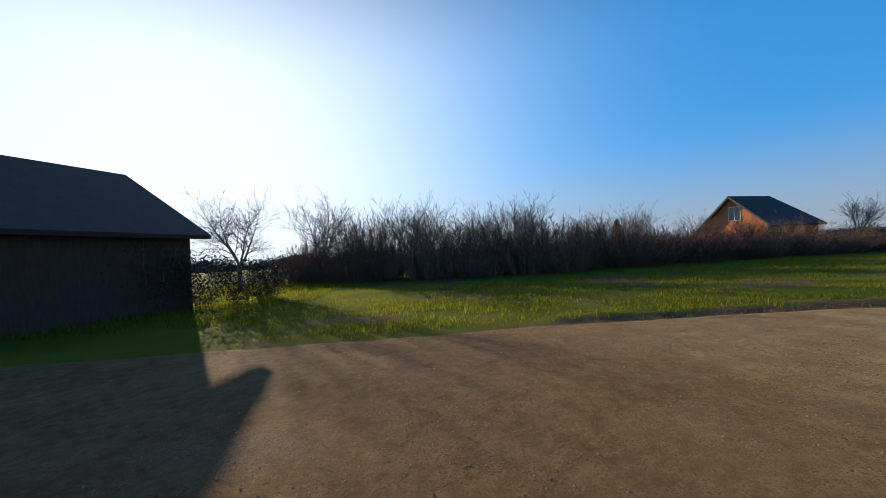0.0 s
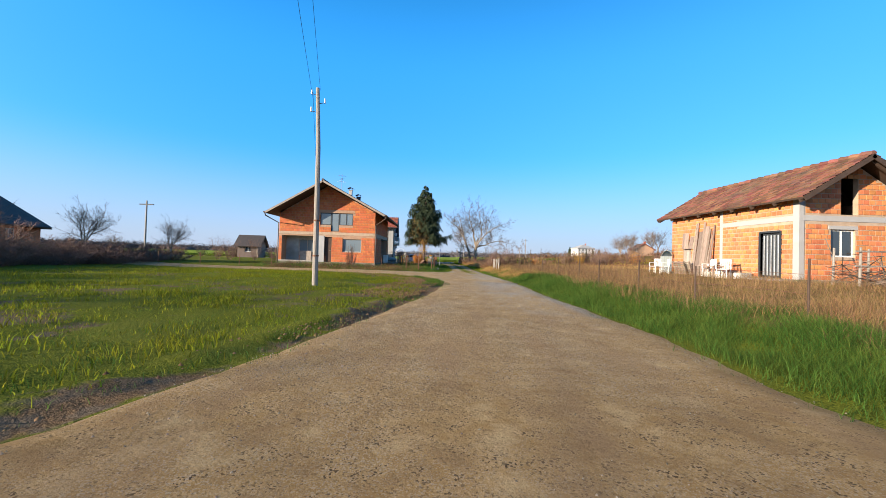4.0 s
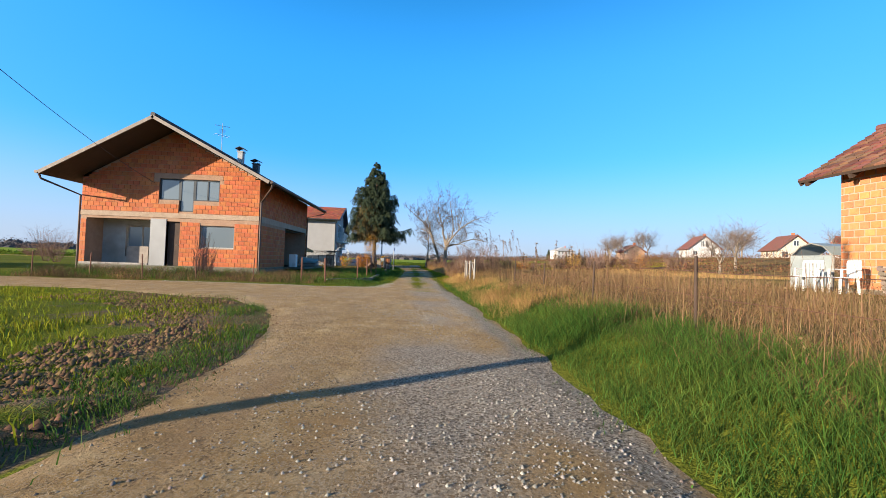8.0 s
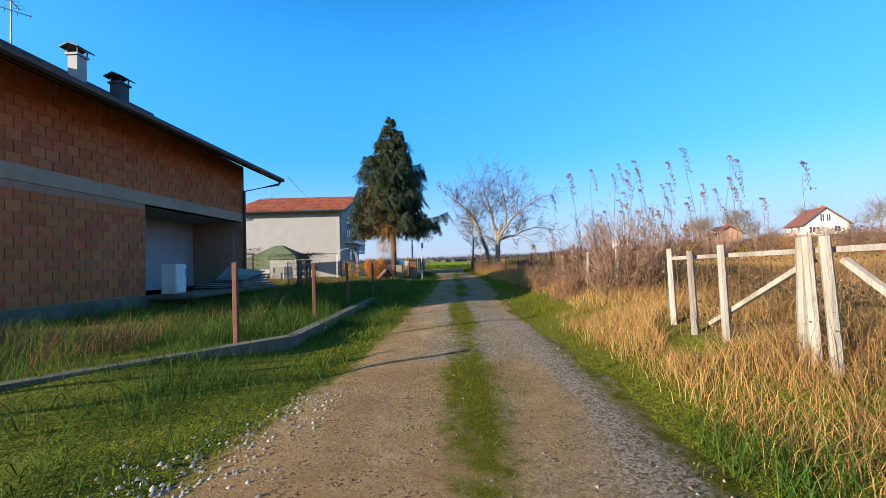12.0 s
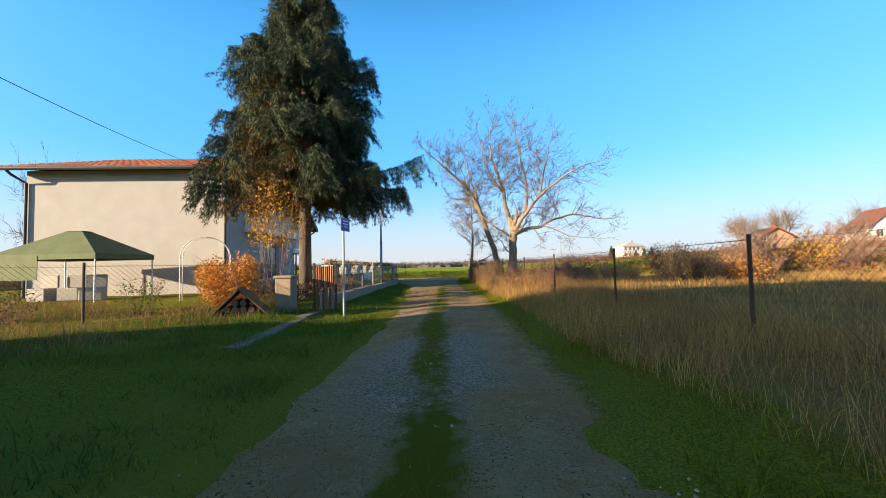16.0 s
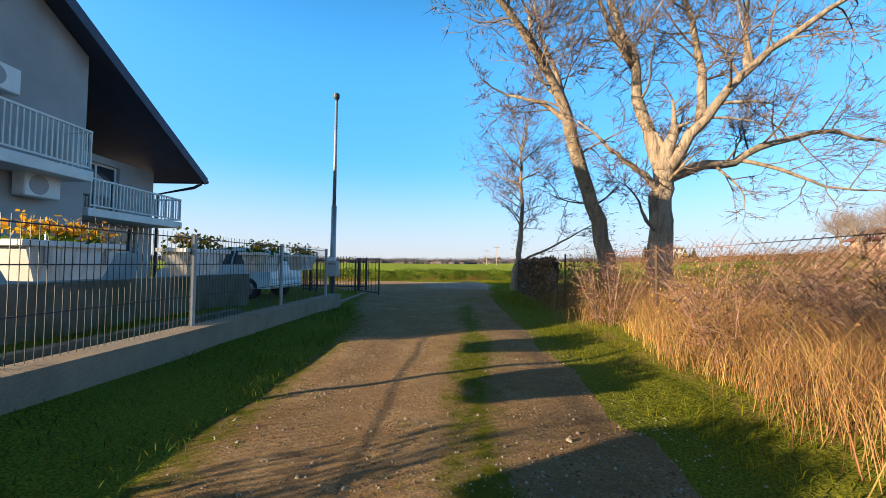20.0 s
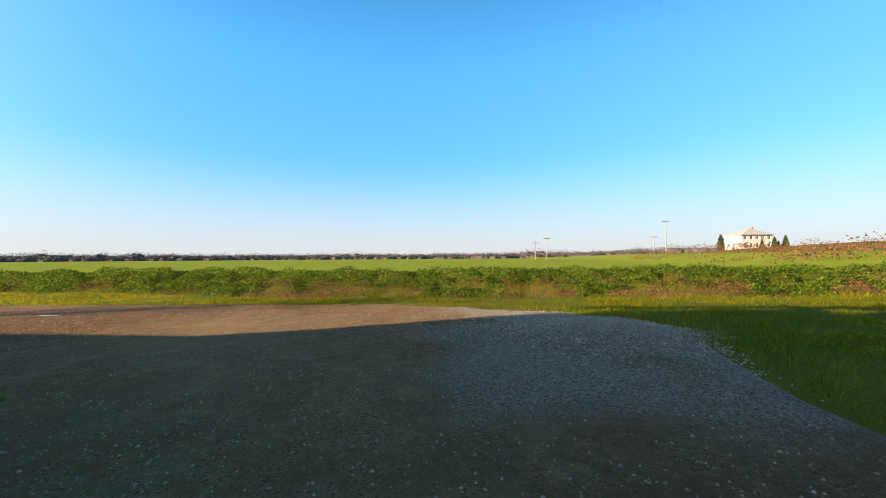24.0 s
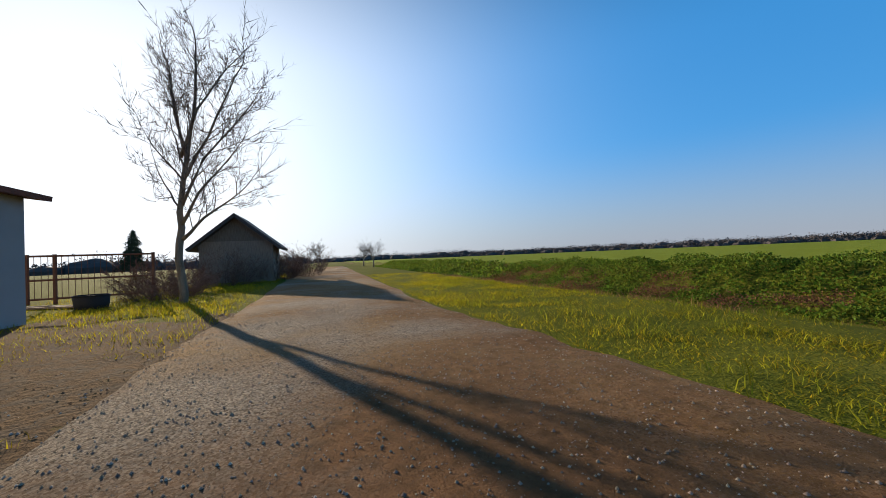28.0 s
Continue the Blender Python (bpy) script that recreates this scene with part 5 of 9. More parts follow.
        gutter_pipe(h, [(ex + sx * 0.06, y0 + 0.15, EZ - 0.12), (ex + sx * 0.02, y0 + 0.2, EZ - 0.3), (wx + sx * 0.08, YF + 0.02, EZ - 0.75), (wx + sx * 0.08, YF + 0.02, 0.1)])
        gutter_pipe(h, [(ex + sx * 0.06, y1 - 0.2, EZ - 0.12), (ex, y1 - 0.25, EZ - 0.25), (wx + sx * 0.08, YB - 0.1, EZ - 0.6), (wx + sx * 0.08, YB - 0.1, 0.1)])
    b = Build().tube([(RX, y0, RZ + 0.02), (RX, y1, RZ + 0.02)], [0.1, 0.1], 8)
    part("ridge_cap", b, M["darkroof"], h)
    chimney(h, -10.75, 14.7, 6.2, 7.3, 0.3)
    chimney(h, -10.1, 15.4, 5.9, 6.75, 0.34, "darkmetal")
    ax, ay = -11.35, 13.5
    a = part("antenna", Build().tube([(ax, ay, 6.8), (ax, ay, 8.65)], [0.022, 0.018], 6), M["greymetal"], h)
    for z, turn, n, ln in ((8.5, 0.5, 7, 0.42), (8.2, 2.0, 5, 0.36), (7.95, 0.9, 4, 0.5)):
        u = Vector((math.cos(turn), math.sin(turn), 0))
        v = Vector((-u.y, u.x, 0))
        c = Vector((ax, ay, z))
        b = Build().tube([c - u * 0.38, c + u * 0.38], [0.012, 0.012], 5)
        for k in range(n):
            p = c + u * (-0.35 + 0.7 * k / (n - 1))
            b.tube([p - v * ln / 2 * (1 - 0.06 * k), p + v * ln / 2 * (1 - 0.06 * k)], [0.007, 0.007], 4)
        part("antenna_head", b, M["greymetal"], a)


def plastic_chair(m):
    c = thing("plastic_chair", "white plastic garden chair standing by the block house", "chair", m, "plastic chairs")
    part("seat", Build().box(-0.23, -0.22, 0.40, 0.23, 0.22, 0.43, 0.012), M["plastic"], c)
    for sx in (-0.2, 0.2):
        for sy in (-0.18, 0.18):
            part("leg", Build().beam((sx * 1.1, sy * 1.15, 0), (sx, sy, 0.41), 0.045), M["plastic"], c)
        part("armrest", Build().box(sx * 1.2 - 0.025, -0.2, 0.62, sx * 1.2 + 0.025, 0.22, 0.65, 0.008).box(sx * 1.2 - 0.02, -0.2, 0.42, sx * 1.2 + 0.02, -0.16, 0.62), M["plastic"], c)
    back = part("backrest", Build().box(-0.23, 0.21, 0.80, 0.23, 0.25, 0.88, 0.012).box(-0.23, 0.2, 0.43, -0.18, 0.24, 0.82).box(0.18, 0.2, 0.43, 0.23, 0.24, 0.82), M["plastic"], c)
    for k in range(4):
        part("slat", Build().box(-0.14 + k * 0.08, 0.212, 0.43, -0.1 + k * 0.08, 0.235, 0.82), M["plastic"], back)
    return c


def block_barn():
    """The small orange block house behind the right-hand fence."""
    base = height(13, -4) - 0.05
    h = thing("block_house", "small unfinished house of orange blocks with an old tiled roof", "house")
    X0, X1, Y0, Y1 = 12.2, 16.6, -8.2, 0.2
    EZ, RZ, RX, OV = 3.85, 5.6, 14.4, 0.55
    e0, e1 = X0 - OV, X1 + OV
    k = (RZ - EZ) / (RX - e0)

    def under(x):
        return RZ - 0.2 - k * abs(x - RX)

    part("plinth", Build().box(X0 - 0.04, Y0 - 0.04, base - 0.4, X1 + 0.04, Y1 + 0.04, base + 0.15, 0.01), M["plinth"], h)
    lf = frame_of((X0, 0, 0), (0, 1, 0), (-1, 0, 0))
    dz = base + 0.16
    lh = [(-7.35, -6.35, dz, 2.6), (-1.6, -0.9, dz, 2.2)]
    lw = part("long_wall", moved(panels(Y0, Y1, dz - 0.02, under(X0), lh, 0.2), lf), M["palemortar"], h)
    bands = [(-5.0, Y0, 3.02, 3.24), (Y0, -5.0, 3.02, 3.24), (Y0, Y0 + 0.25, 0, 9), (-4.05, -3.85, 0, 9)]
    bricks(lw, lf, Y0, Y1, dz, lambda u: under(X0), lh + bands, M["brick2"], M["brick2_stuff"], 200, seed=3, near=-5, gap=0.017)
    part("beam", moved(Build().box(Y0, -0.1, 3.02, -4.05, 0.022, 3.24, 0.006), lf), M["lightplaster"], h)
    part("column", moved(Build().box(Y0 - 0.02, -0.2, dz, Y0 + 0.25, 0.023, under(X0), 0.006), lf), M["lightplaster"], h)
    part("column", moved(Build().box(-4.05, -0.1, dz, -3.85, 0.022, under(X0), 0.006), lf), M["lightplaster"], h)
    d = part("door", moved(Build().box(-7.35, -0.14, dz, -6.35, -0.10, 2.6, 0.008), lf), M["darkmetal"], h, "dark metal door with vertical bars")
    for q in range(5):
        part("bar", moved(Build().box(-7.2 + q * 0.18, -0.10, dz + 0.1, -7.12 + q * 0.18, -0.06, 2.5, 0.006), lf), M["greymetal"], d)
    part("door_frame", moved(Build().box(-7.43, -0.12, dz, -7.35, 0.03, 2.66).box(-6.35, -0.12, dz, -6.27, 0.03, 2.66).box(-7.35, -0.12, 2.6, -6.35, 0.03, 2.68), lf), M["darkmetal"], h)
    part("small_door", moved(Build().box(-1.6, -0.1, dz, -0.9, -0.05, 2.2, 0.006), lf), M["wood"], h)
    part("step", moved(Build().box(-7.6, 0.03, base - 0.3, -6.2, 0.6, base + 0.12, 0.02), lf), M["lightplaster"], h)
    gf = frame_of((0, Y0, 0), (1, 0, 0), (0, -1, 0))
    gh = [(13.5, 14.5, 1.6, 2.7), (13.9, 14.6, 3.3, 4.6)]
    gw = part("gable_wall", moved(panels(X0 + 0.201, X1, dz - 0.02, 3.3, gh, 0.2), gf), M["palemortar"], h)
    part("gable_top", moved(Build().prism([(X0 + 0.2, 3.3), (13.9, 3.3), (13.9, under(13.9)), (X0 + 0.2, under(X0 + 0.2))], -0.2, 0).prism([(14.6, 3.3), (X1, 3.3), (X1, under(X1)), (14.6, under(14.6))], -0.2, 0), gf), M["palemortar"], h)
    bricks(gw, gf, X0 + 0.25, X1, dz, under, gh + [(X0, X1, 3.02, 3.24), (13.4, 14.6, 2.7, 2.85)], M["brick2"], M["brick2_stuff"], 90, seed=4, near=X0, gap=0.017)
    part("gable_beam", moved(Build().box(X0, -0.1, 3.02, X1, 0.022, 3.24, 0.006), gf), M["lightplaster"], h)
    window(h, gf, 13.5, 14.5, 1.6, 2.7, (14.0,), "white", "glass", 0.08)
    part("lintel", moved(Build().box(13.4, -0.1, 2.7, 14.6, 0.022, 2.85, 0.006), gf), M["lightplaster"], h)
    part("far_wall", Build().box(X1 - 0.2, Y0 + 0.2, dz, X1, Y1, under(X1)).box(X0 + 0.2, Y1 - 0.2, dz, X1 - 0.2, Y1, under(X0)), M["palemortar"], h)
    part("far_gable", Build().prism([(X0, under(X0)), (X1, under(X1)), (RX, under(RX))], Y1 - 0.2, Y1), M["palemortar"], h)
    y0, y1 = Y0 - 0.75, Y1 + 0.75
    for sx, ex in ((-1, e0), (1, e1)):
        r = part("roof_slope", Build().slab([(RX, y0, RZ), (RX, y1, RZ), (ex, y1, EZ), (ex, y0, EZ)], 0.08), M["soffit"], h)
        tl = roof_tiles(Build(), (ex, y0, EZ), (0, y1 - y0, 0), (RX - ex, 0, RZ - EZ), 40, 11)
        tagged(part("roof_tiles", tl, M["oldtile"], r, "weathered brown-red clay tiles"), kind="stuff")
        for q in range(9):
            y = y0 + 0.2 + q * (y1 - y0 - 0.4) / 8
            part("rafter", Build().slab([(RX, y - 0.04, RZ - 0.09), (RX, y + 0.04, RZ - 0.09), (ex - sx * 0.02, y + 0.04, EZ - 0.09), (ex - sx * 0.02, y - 0.04, EZ - 0.09)], 0.12), M["soffit"], r)
        for yy in (y0, y1):
            part("verge_board", Build().slab([(RX, yy - 0.02, RZ), (RX, yy + 0.02, RZ), (ex, yy + 0.02, EZ), (ex, yy - 0.02, EZ)], 0.18), M["soffit"], h)
    b = Build()
    for q in range(24):
        y = y0 + q * (y1 - y0) / 24
        b.tube([(RX, y, RZ + 0.02), (RX, y + 0.43, RZ + 0.05)], [0.1, 0.12], 8)
    part("ridge_tiles", b, M["oldtile"], h)
    # boards leaning on the long wall
    rs = random.Random(3)
    for q in range(15):
        w = rs.uniform(0.10, 0.2)
        y = -3.6 + q * 0.17
        top = rs.uniform(2.9, 3.5) if q < 9 else rs.uniform(2.5, 2.9)
        low = base if q < 9 else 2.0
        b = Build().slab([(X0 - 0.42 + (0.25 if q >= 9 else 0), y, low), (X0 - 0.42 + (0.25 if q >= 9 else 0), y + w, low), (X0 - 0.07, y + w + rs.uniform(-0.1, 0.1), top), (X0 - 0.07, y + rs.uniform(-0.1, 0.1), top)], 0.03)
        solo("leaning_board", b, M["board"], "long weathered grey board leaning on the block wall", "board", group="boards on the wall")
    # pallets and clutter at the foot of the wall
    for px, py, tilt in ((X0 - 0.75, -1.9, 18), (X0 - 0.55, -2.0, 12)):
        p = thing("pallet", "grey wooden pallet propped against the house", "pallet", pose(px, py, height(px, py), 0, -tilt, 0), "pallets by the block house")
        for q in range(6):
            part("slat", Build().box(0, -0.5, 0.05 + q * 0.12, 0.02, 0.5, 0.13 + q * 0.12, 0.004), M["board"], p)
        for q in (-0.45, 0, 0.42):
            part("runner", Build().box(0.022, q, 0.02, 0.1, q + 0.07, 0.75, 0.005), M["board"], p)
    first = plastic_chair(pose(X0 - 1.1, 0.1, height(X0 - 1.1, 0.1), 0, 0, -70))
    for px, py, rz in ((X0 - 1.0, -0.7, -110), (X0 - 0.8, -4.2, -95), (X0 - 1.1, -5.6, -60)):
        copy_thing(first, pose(px, py, height(px, py), 0, 0, rz))
    tb = thing("garden_table", "low dark garden table covered with clutter", "table", pose(X0 - 1.1, -4.9, height(X0 - 1.1, -4.9)))
    part("tabletop", Build().box(-0.4, -0.55, 0.52, 0.4, 0.55, 0.56, 0.01), M["board"], tb)
    for sx in (-0.34, 0.34):
        for sy in (-0.48, 0.48):
            part("leg", Build().box(sx - 0.025, sy - 0.025, -0.1, sx + 0.025, sy + 0.025, 0.52, 0.004), M["board"], tb)
    rs = random.Random(8)
    for q in range(9):
        px, py = X0 - rs.uniform(0.35, 0.8), -6.0 + q * 0.32
        w, d, hh = rs.uniform(0.12, 0.3), rs.uniform(0.1, 0.25), rs.uniform(0.12, 0.35)
        solo("block_remnant", Build().box(-w, -d, -0.05, w, d, hh, 0.02), M[("concrete", "plastic", "board")[q % 3]], "loose block of building waste by the wall", "rubble", pose(px, py, height(px, py), 0, 0, rs.uniform(0, 90)), "waste by the block house")
    gh = thing("plastic_greenhouse", "small plastic-covered greenhouse beside the block house", "greenhouse", pose(12.6, 0.75, height(12.6, 0.75)) @ Matrix.Scale(0.78, 4))
    for x in (0, 1.3):
        for y in (0, 1.7):
            part("post", Build().box(x - 0.025, y - 0.025, -0.2, x + 0.025, y + 0.025, 1.35, 0.004), M["wood"], gh)
        part("arch", Build().tube([(x, 0, 1.35), (x, 0.4, 1.72), (x, 0.85, 1.85), (x, 1.3, 1.72), (x, 1.7, 1.35)], [0.02] * 5, 6), M["wood"], gh)
    for a, c in (((0, 1.35), (0.4, 1.72)), ((0.4, 1.72), (0.85, 1.85)), ((0.85, 1.85), (1.3, 1.72)), ((1.3, 1.72), (1.7, 1.35))):
        part("roof_film", Build().slab([(-0.02, a[0], a[1] + 0.03), (1.32, a[0], a[1] + 0.03), (1.32, c[0], c[1] + 0.03), (-0.02, c[0], c[1] + 0.03)], 0.006), M["film"], gh)
    part("side_film", Build().box(-0.035, 0.03, 0.02, -0.029, 1.67, 1.36), M["film"], gh)


def rail(parent, m, u0, u1, z0, z1, mat="white", gap=0.11):
    b = part("railing", moved(Build().box(u0, -0.02, z1 - 0.05, u1, 0.03, z1, 0.008).box(u0, -0.01, z0, u1, 0.02, z0 + 0.04, 0.005), m), M[mat], parent, "white metal balcony railing")
    n = max(2, int((u1 - u0) / gap))
    for k in range(n + 1):
        u = u0 + 0.02 + (u1 - u0 - 0.04) * k / n
        part("baluster", moved(Build().box(u - 0.014, -0.006, z0 + 0.04, u + 0.014, 0.018, z1 - 0.05), m), M[mat], b)


def grey_house():
    """The rendered house with balconies beside the lane; local x points to the lane, y along it."""
    h = thing("grey_house", "two-storey grey rendered house with white balconies and a red tiled roof", "house", pose(-8.45, 33.1, 0, 0, 0, 4))
    W, D, PY, PZ = 11.6, 7.6, 5.9, 7.15
    z0, zl, zr = 0.1, 5.0, 4.05

    def under(y):
        return PZ - 0.15 - (PY - y) * (PZ - 5.25) / PY if y < PY else PZ - 0.15 - (y - PY) * (PZ - 3.95) / (W - PY)

    gf = frame_of((0, 0, 0), (0, 1, 0), (1, 0, 0))
    holes = [(3.3, 5.9, 0.5, 2.55), (2.6, 5.0, 3.25, 4.75), (4.5, 5.3, 5.5, 6.1)]
    part("gable_wall", moved(panels(0, 7.9, z0 - 0.3, 4.9, holes, 0.3), gf), M["plaster"], h)
    part("gable_top", moved(Build().prism([(0, 4.9), (4.5, 4.9), (4.5, under(4.5)), (0, under(0))], -0.3, 0).prism([(5.3, 4.9), (7.9, 4.9), (7.9, under(7.9)), (5.9, under(5.9)), (5.3, under(5.3))], -0.3, 0)
         .box(4.5, -0.3, 4.9, 5.3, 0, 5.5).prism([(4.5, 6.1), (5.3, 6.1), (5.3, under(5.3)), (4.5, under(4.5))], -0.3, 0), gf), M["plaster"], h)
    part("side_wall", Build().box(-D, 0, z0 - 0.3, -0.301, 0.3, under(0)), M["lightplaster"], h, "pale beige-grey rendered side wall")
    part("back_wall", Build().box(-D, 0.301, z0 - 0.3, -D + 0.3, 7.9, 4.0).prism([(0.301, 4.0), (7.9, 4.0), (7.9, under(7.9)), (PY, under(PY)), (0.301, under(0.3))], -D, -D + 0.3, "yz"), M["plaster"], h)
    wf = frame_of((-1.0, 0, 0), (0, 1, 0), (1, 0, 0))
    part("wing_wall", moved(panels(7.9, W, z0 - 0.3, 3.9, [(8.6, 10.9, 1.2, 2.0), (8.7, 10.2, 2.35, 3.7)], 0.3), wf), M["plaster"], h)
    part("wing_side", Build().box(-4.2, W - 0.3, z0 - 0.3, -1.301, W, under(W)), M["plaster"], h)
    part("wing_back", Build().box(-4.2, 7.9, z0 - 0.3, -3.9, W - 0.301, under(W)), M["plaster"], h)
    part("rear_wall", Build().box(-D + 0.3, 7.6, z0 - 0.3, -1.0, 7.9, under(7.9)), M["plaster"], h)
    annex = part("annex", Build().box(-D, 7.901, z0 - 0.3, -4.21, 10.9, 2.4, 0.01), M["lightplaster"], h, "low rendered annex behind the house")
    part("annex_roof", Build().slab([(-D - 0.25, 7.95, 2.95), (-4.22, 7.95, 2.95), (-4.22, 11.2, 2.45), (-D - 0.25, 11.2, 2.45)], 0.1), M["oldtile"], annex)
    part("return_wall", Build().box(-1.0, 7.6, z0 - 0.3, -0.301, 7.9, under(7.9)), M["plaster"], h)
    part("dado", moved(Build().box(-0.02, 0.004, -0.1, 7.92, 0.025, 0.5), gf), M["concrete"], h)
    window(h, gf, 3.3, 5.9, 0.5, 2.55, (4.1, 5.1), "white", "glass", 0.1, 0.09, "terrace_door")
    window(h, gf, 2.6, 5.0, 3.25, 4.75, (3.8,), "white", "glass", 0.1, 0.09, "balcony_door")
    window(h, gf, 4.5, 5.3, 5.5, 6.1, (), "white", "glass", 0.05, 0.08)
    window(h, wf, 8.6, 10.9, 1.2, 2.0, (9.75,), "white", "glass", 0.1)
    window(h, wf, 8.7, 10.2, 2.35, 3.7, (9.5,), "white", "glass", 0.1, name="balcony_door")
    for nm, u0, u1, z in (("balcony_trim", 3.15, 6.05, 2.56), ("door_trim", 2.45, 5.15, 4.76)):
        part(nm, moved(Build().box(u0, 0.003, z, u1, 0.05, z + 0.16, 0.01), gf), M["white"], h)
    # balconies
    bal = part("balcony", moved(Build().box(1.6, 0.002, 2.72, 7.3, 0.75, 2.95, 0.01), gf), M["white"], h, "balcony slab with a white edge")
    rail(bal, frame_of((0.72, 0, 0), (0, 1, 0), (1, 0, 0)), 1.65, 7.25, 3.0, 3.85)
    rail(bal, frame_of((0, 1.66, 0), (1, 0, 0), (0, -1, 0)), 0.05, 0.7, 3.0, 3.85)
    rail(bal, frame_of((0, 7.24, 0), (1, 0, 0), (0, 1, 0)), 0.05, 0.7, 3.0, 3.85)
    bal2 = part("balcony", moved(Build().box(8.0, 0.002, 2.05, 11.5, 1.05, 2.25, 0.01), wf), M["white"], h, "smaller balcony slab")
    rail(bal2, frame_of((0.02, 0, 0), (0, 1, 0), (1, 0, 0)), 8.05, 11.45, 2.3, 3.0)
    rail(bal2, frame_of((0, 11.44, 0), (1, 0, 0), (0, 1, 0)), -0.95, 0.0, 2.3, 3.0)
    for u, z in ((6.25, 2.25), (5.35, 4.15)):
        ac = part("air_conditioner", moved(Build().box(u, 0.06, z, u + 0.75, 0.33, z + 0.5, 0.02), gf), M["white"], h, "white outdoor air conditioner")
        part("fan_grille", moved(Build().tube([(u + 0.28, 0.33, z + 0.25), (u + 0.28, 0.345, z + 0.25)], [0.2, 0.19], 20), gf), M["plaster"], ac)
    # roof
    x0, x1 = -D - 0.6, 0.5
    for ye, ze, nm in ((-0.55, 5.12, "roof_slope"), (W + 0.45, 3.78, "roof_slope")):
        if ye < 0:
            r = part(nm, Build().slab([(x0, PY, PZ), (x1, PY, PZ), (x1, ye, ze), (x0, ye, ze)], 0.12), M["bluefascia"], h)
            tl = roof_tiles(Build(), (x0, ye, ze), (x1 - x0, 0, 0), (0, PY - ye, PZ - ze), 30, 16)
        else:
            ym = 8.3
            zm = PZ + (ze - PZ) * (ym - PY) / (ye - PY)
            r = part(nm, Build().slab([(x0, PY, PZ), (x1, PY, PZ), (x1, ym, zm), (x0, ym, zm)], 0.12).slab([(-4.6, ym, zm), (x1, ym, zm), (x1, ye, ze), (-4.6, ye, ze)], 0.12), M["bluefascia"], h)
            tl = roof_tiles(roof_tiles(Build(), (x0, ym, zm), (x1 - x0, 0, 0), (0, PY - ym, PZ - zm), 30, 6), (-4.6, ye, ze), (x1 + 4.6, 0, 0), (0, ym - ye, zm - ze), 18, 10)
        tagged(part("roof_tiles", tl, M["tile"], r, "orange-red roof tiles"), kind="stuff")
        part("verge_board", Build().slab([(x1 - 0.02, PY, PZ + 0.05), (x1 + 0.03, PY, PZ + 0.05), (x1 + 0.03, ye, ze + 0.05), (x1 - 0.02, ye, ze + 0.05)], 0.26), M["bluefascia"], h, "dark blue verge board")
        part("gutter", Build().tube([(x0 if ye < 0 else -4.6, ye - 0.04 if ye < 0 else ye + 0.04, ze - 0.06), (x1, ye - 0.04 if ye < 0 else ye + 0.04, ze - 0.06)], [0.07, 0.07], 8), M["darkmetal"], h)
    gutter_pipe(h, [(-D - 0.2, -0.58, 5.0), (-D - 0.1, -0.5, 4.85), (-D + 0.05, -0.07, 4.6), (-D + 0.05, -0.07, 0)], 0.05, "darkmetal")
    gutter_pipe(h, [(0.2, -0.58, 5.0), (0.15, -0.5, 4.9), (0.0, -0.07, 4.6), (0.0, -0.07, 0)], 0.05, "darkmetal")
    gutter_pipe(h, [(0.3, W + 0.48, 3.66), (0.1, W + 0.4, 3.5), (-0.9, W + 0.07, 3.2), (-0.9, W + 0.07, 0)], 0.05, "darkmetal")
    part("terrace", Build().box(0.3, 0.5, -0.2, 2.6, 8.4, 0.45, 0.02), M["concrete"], h)


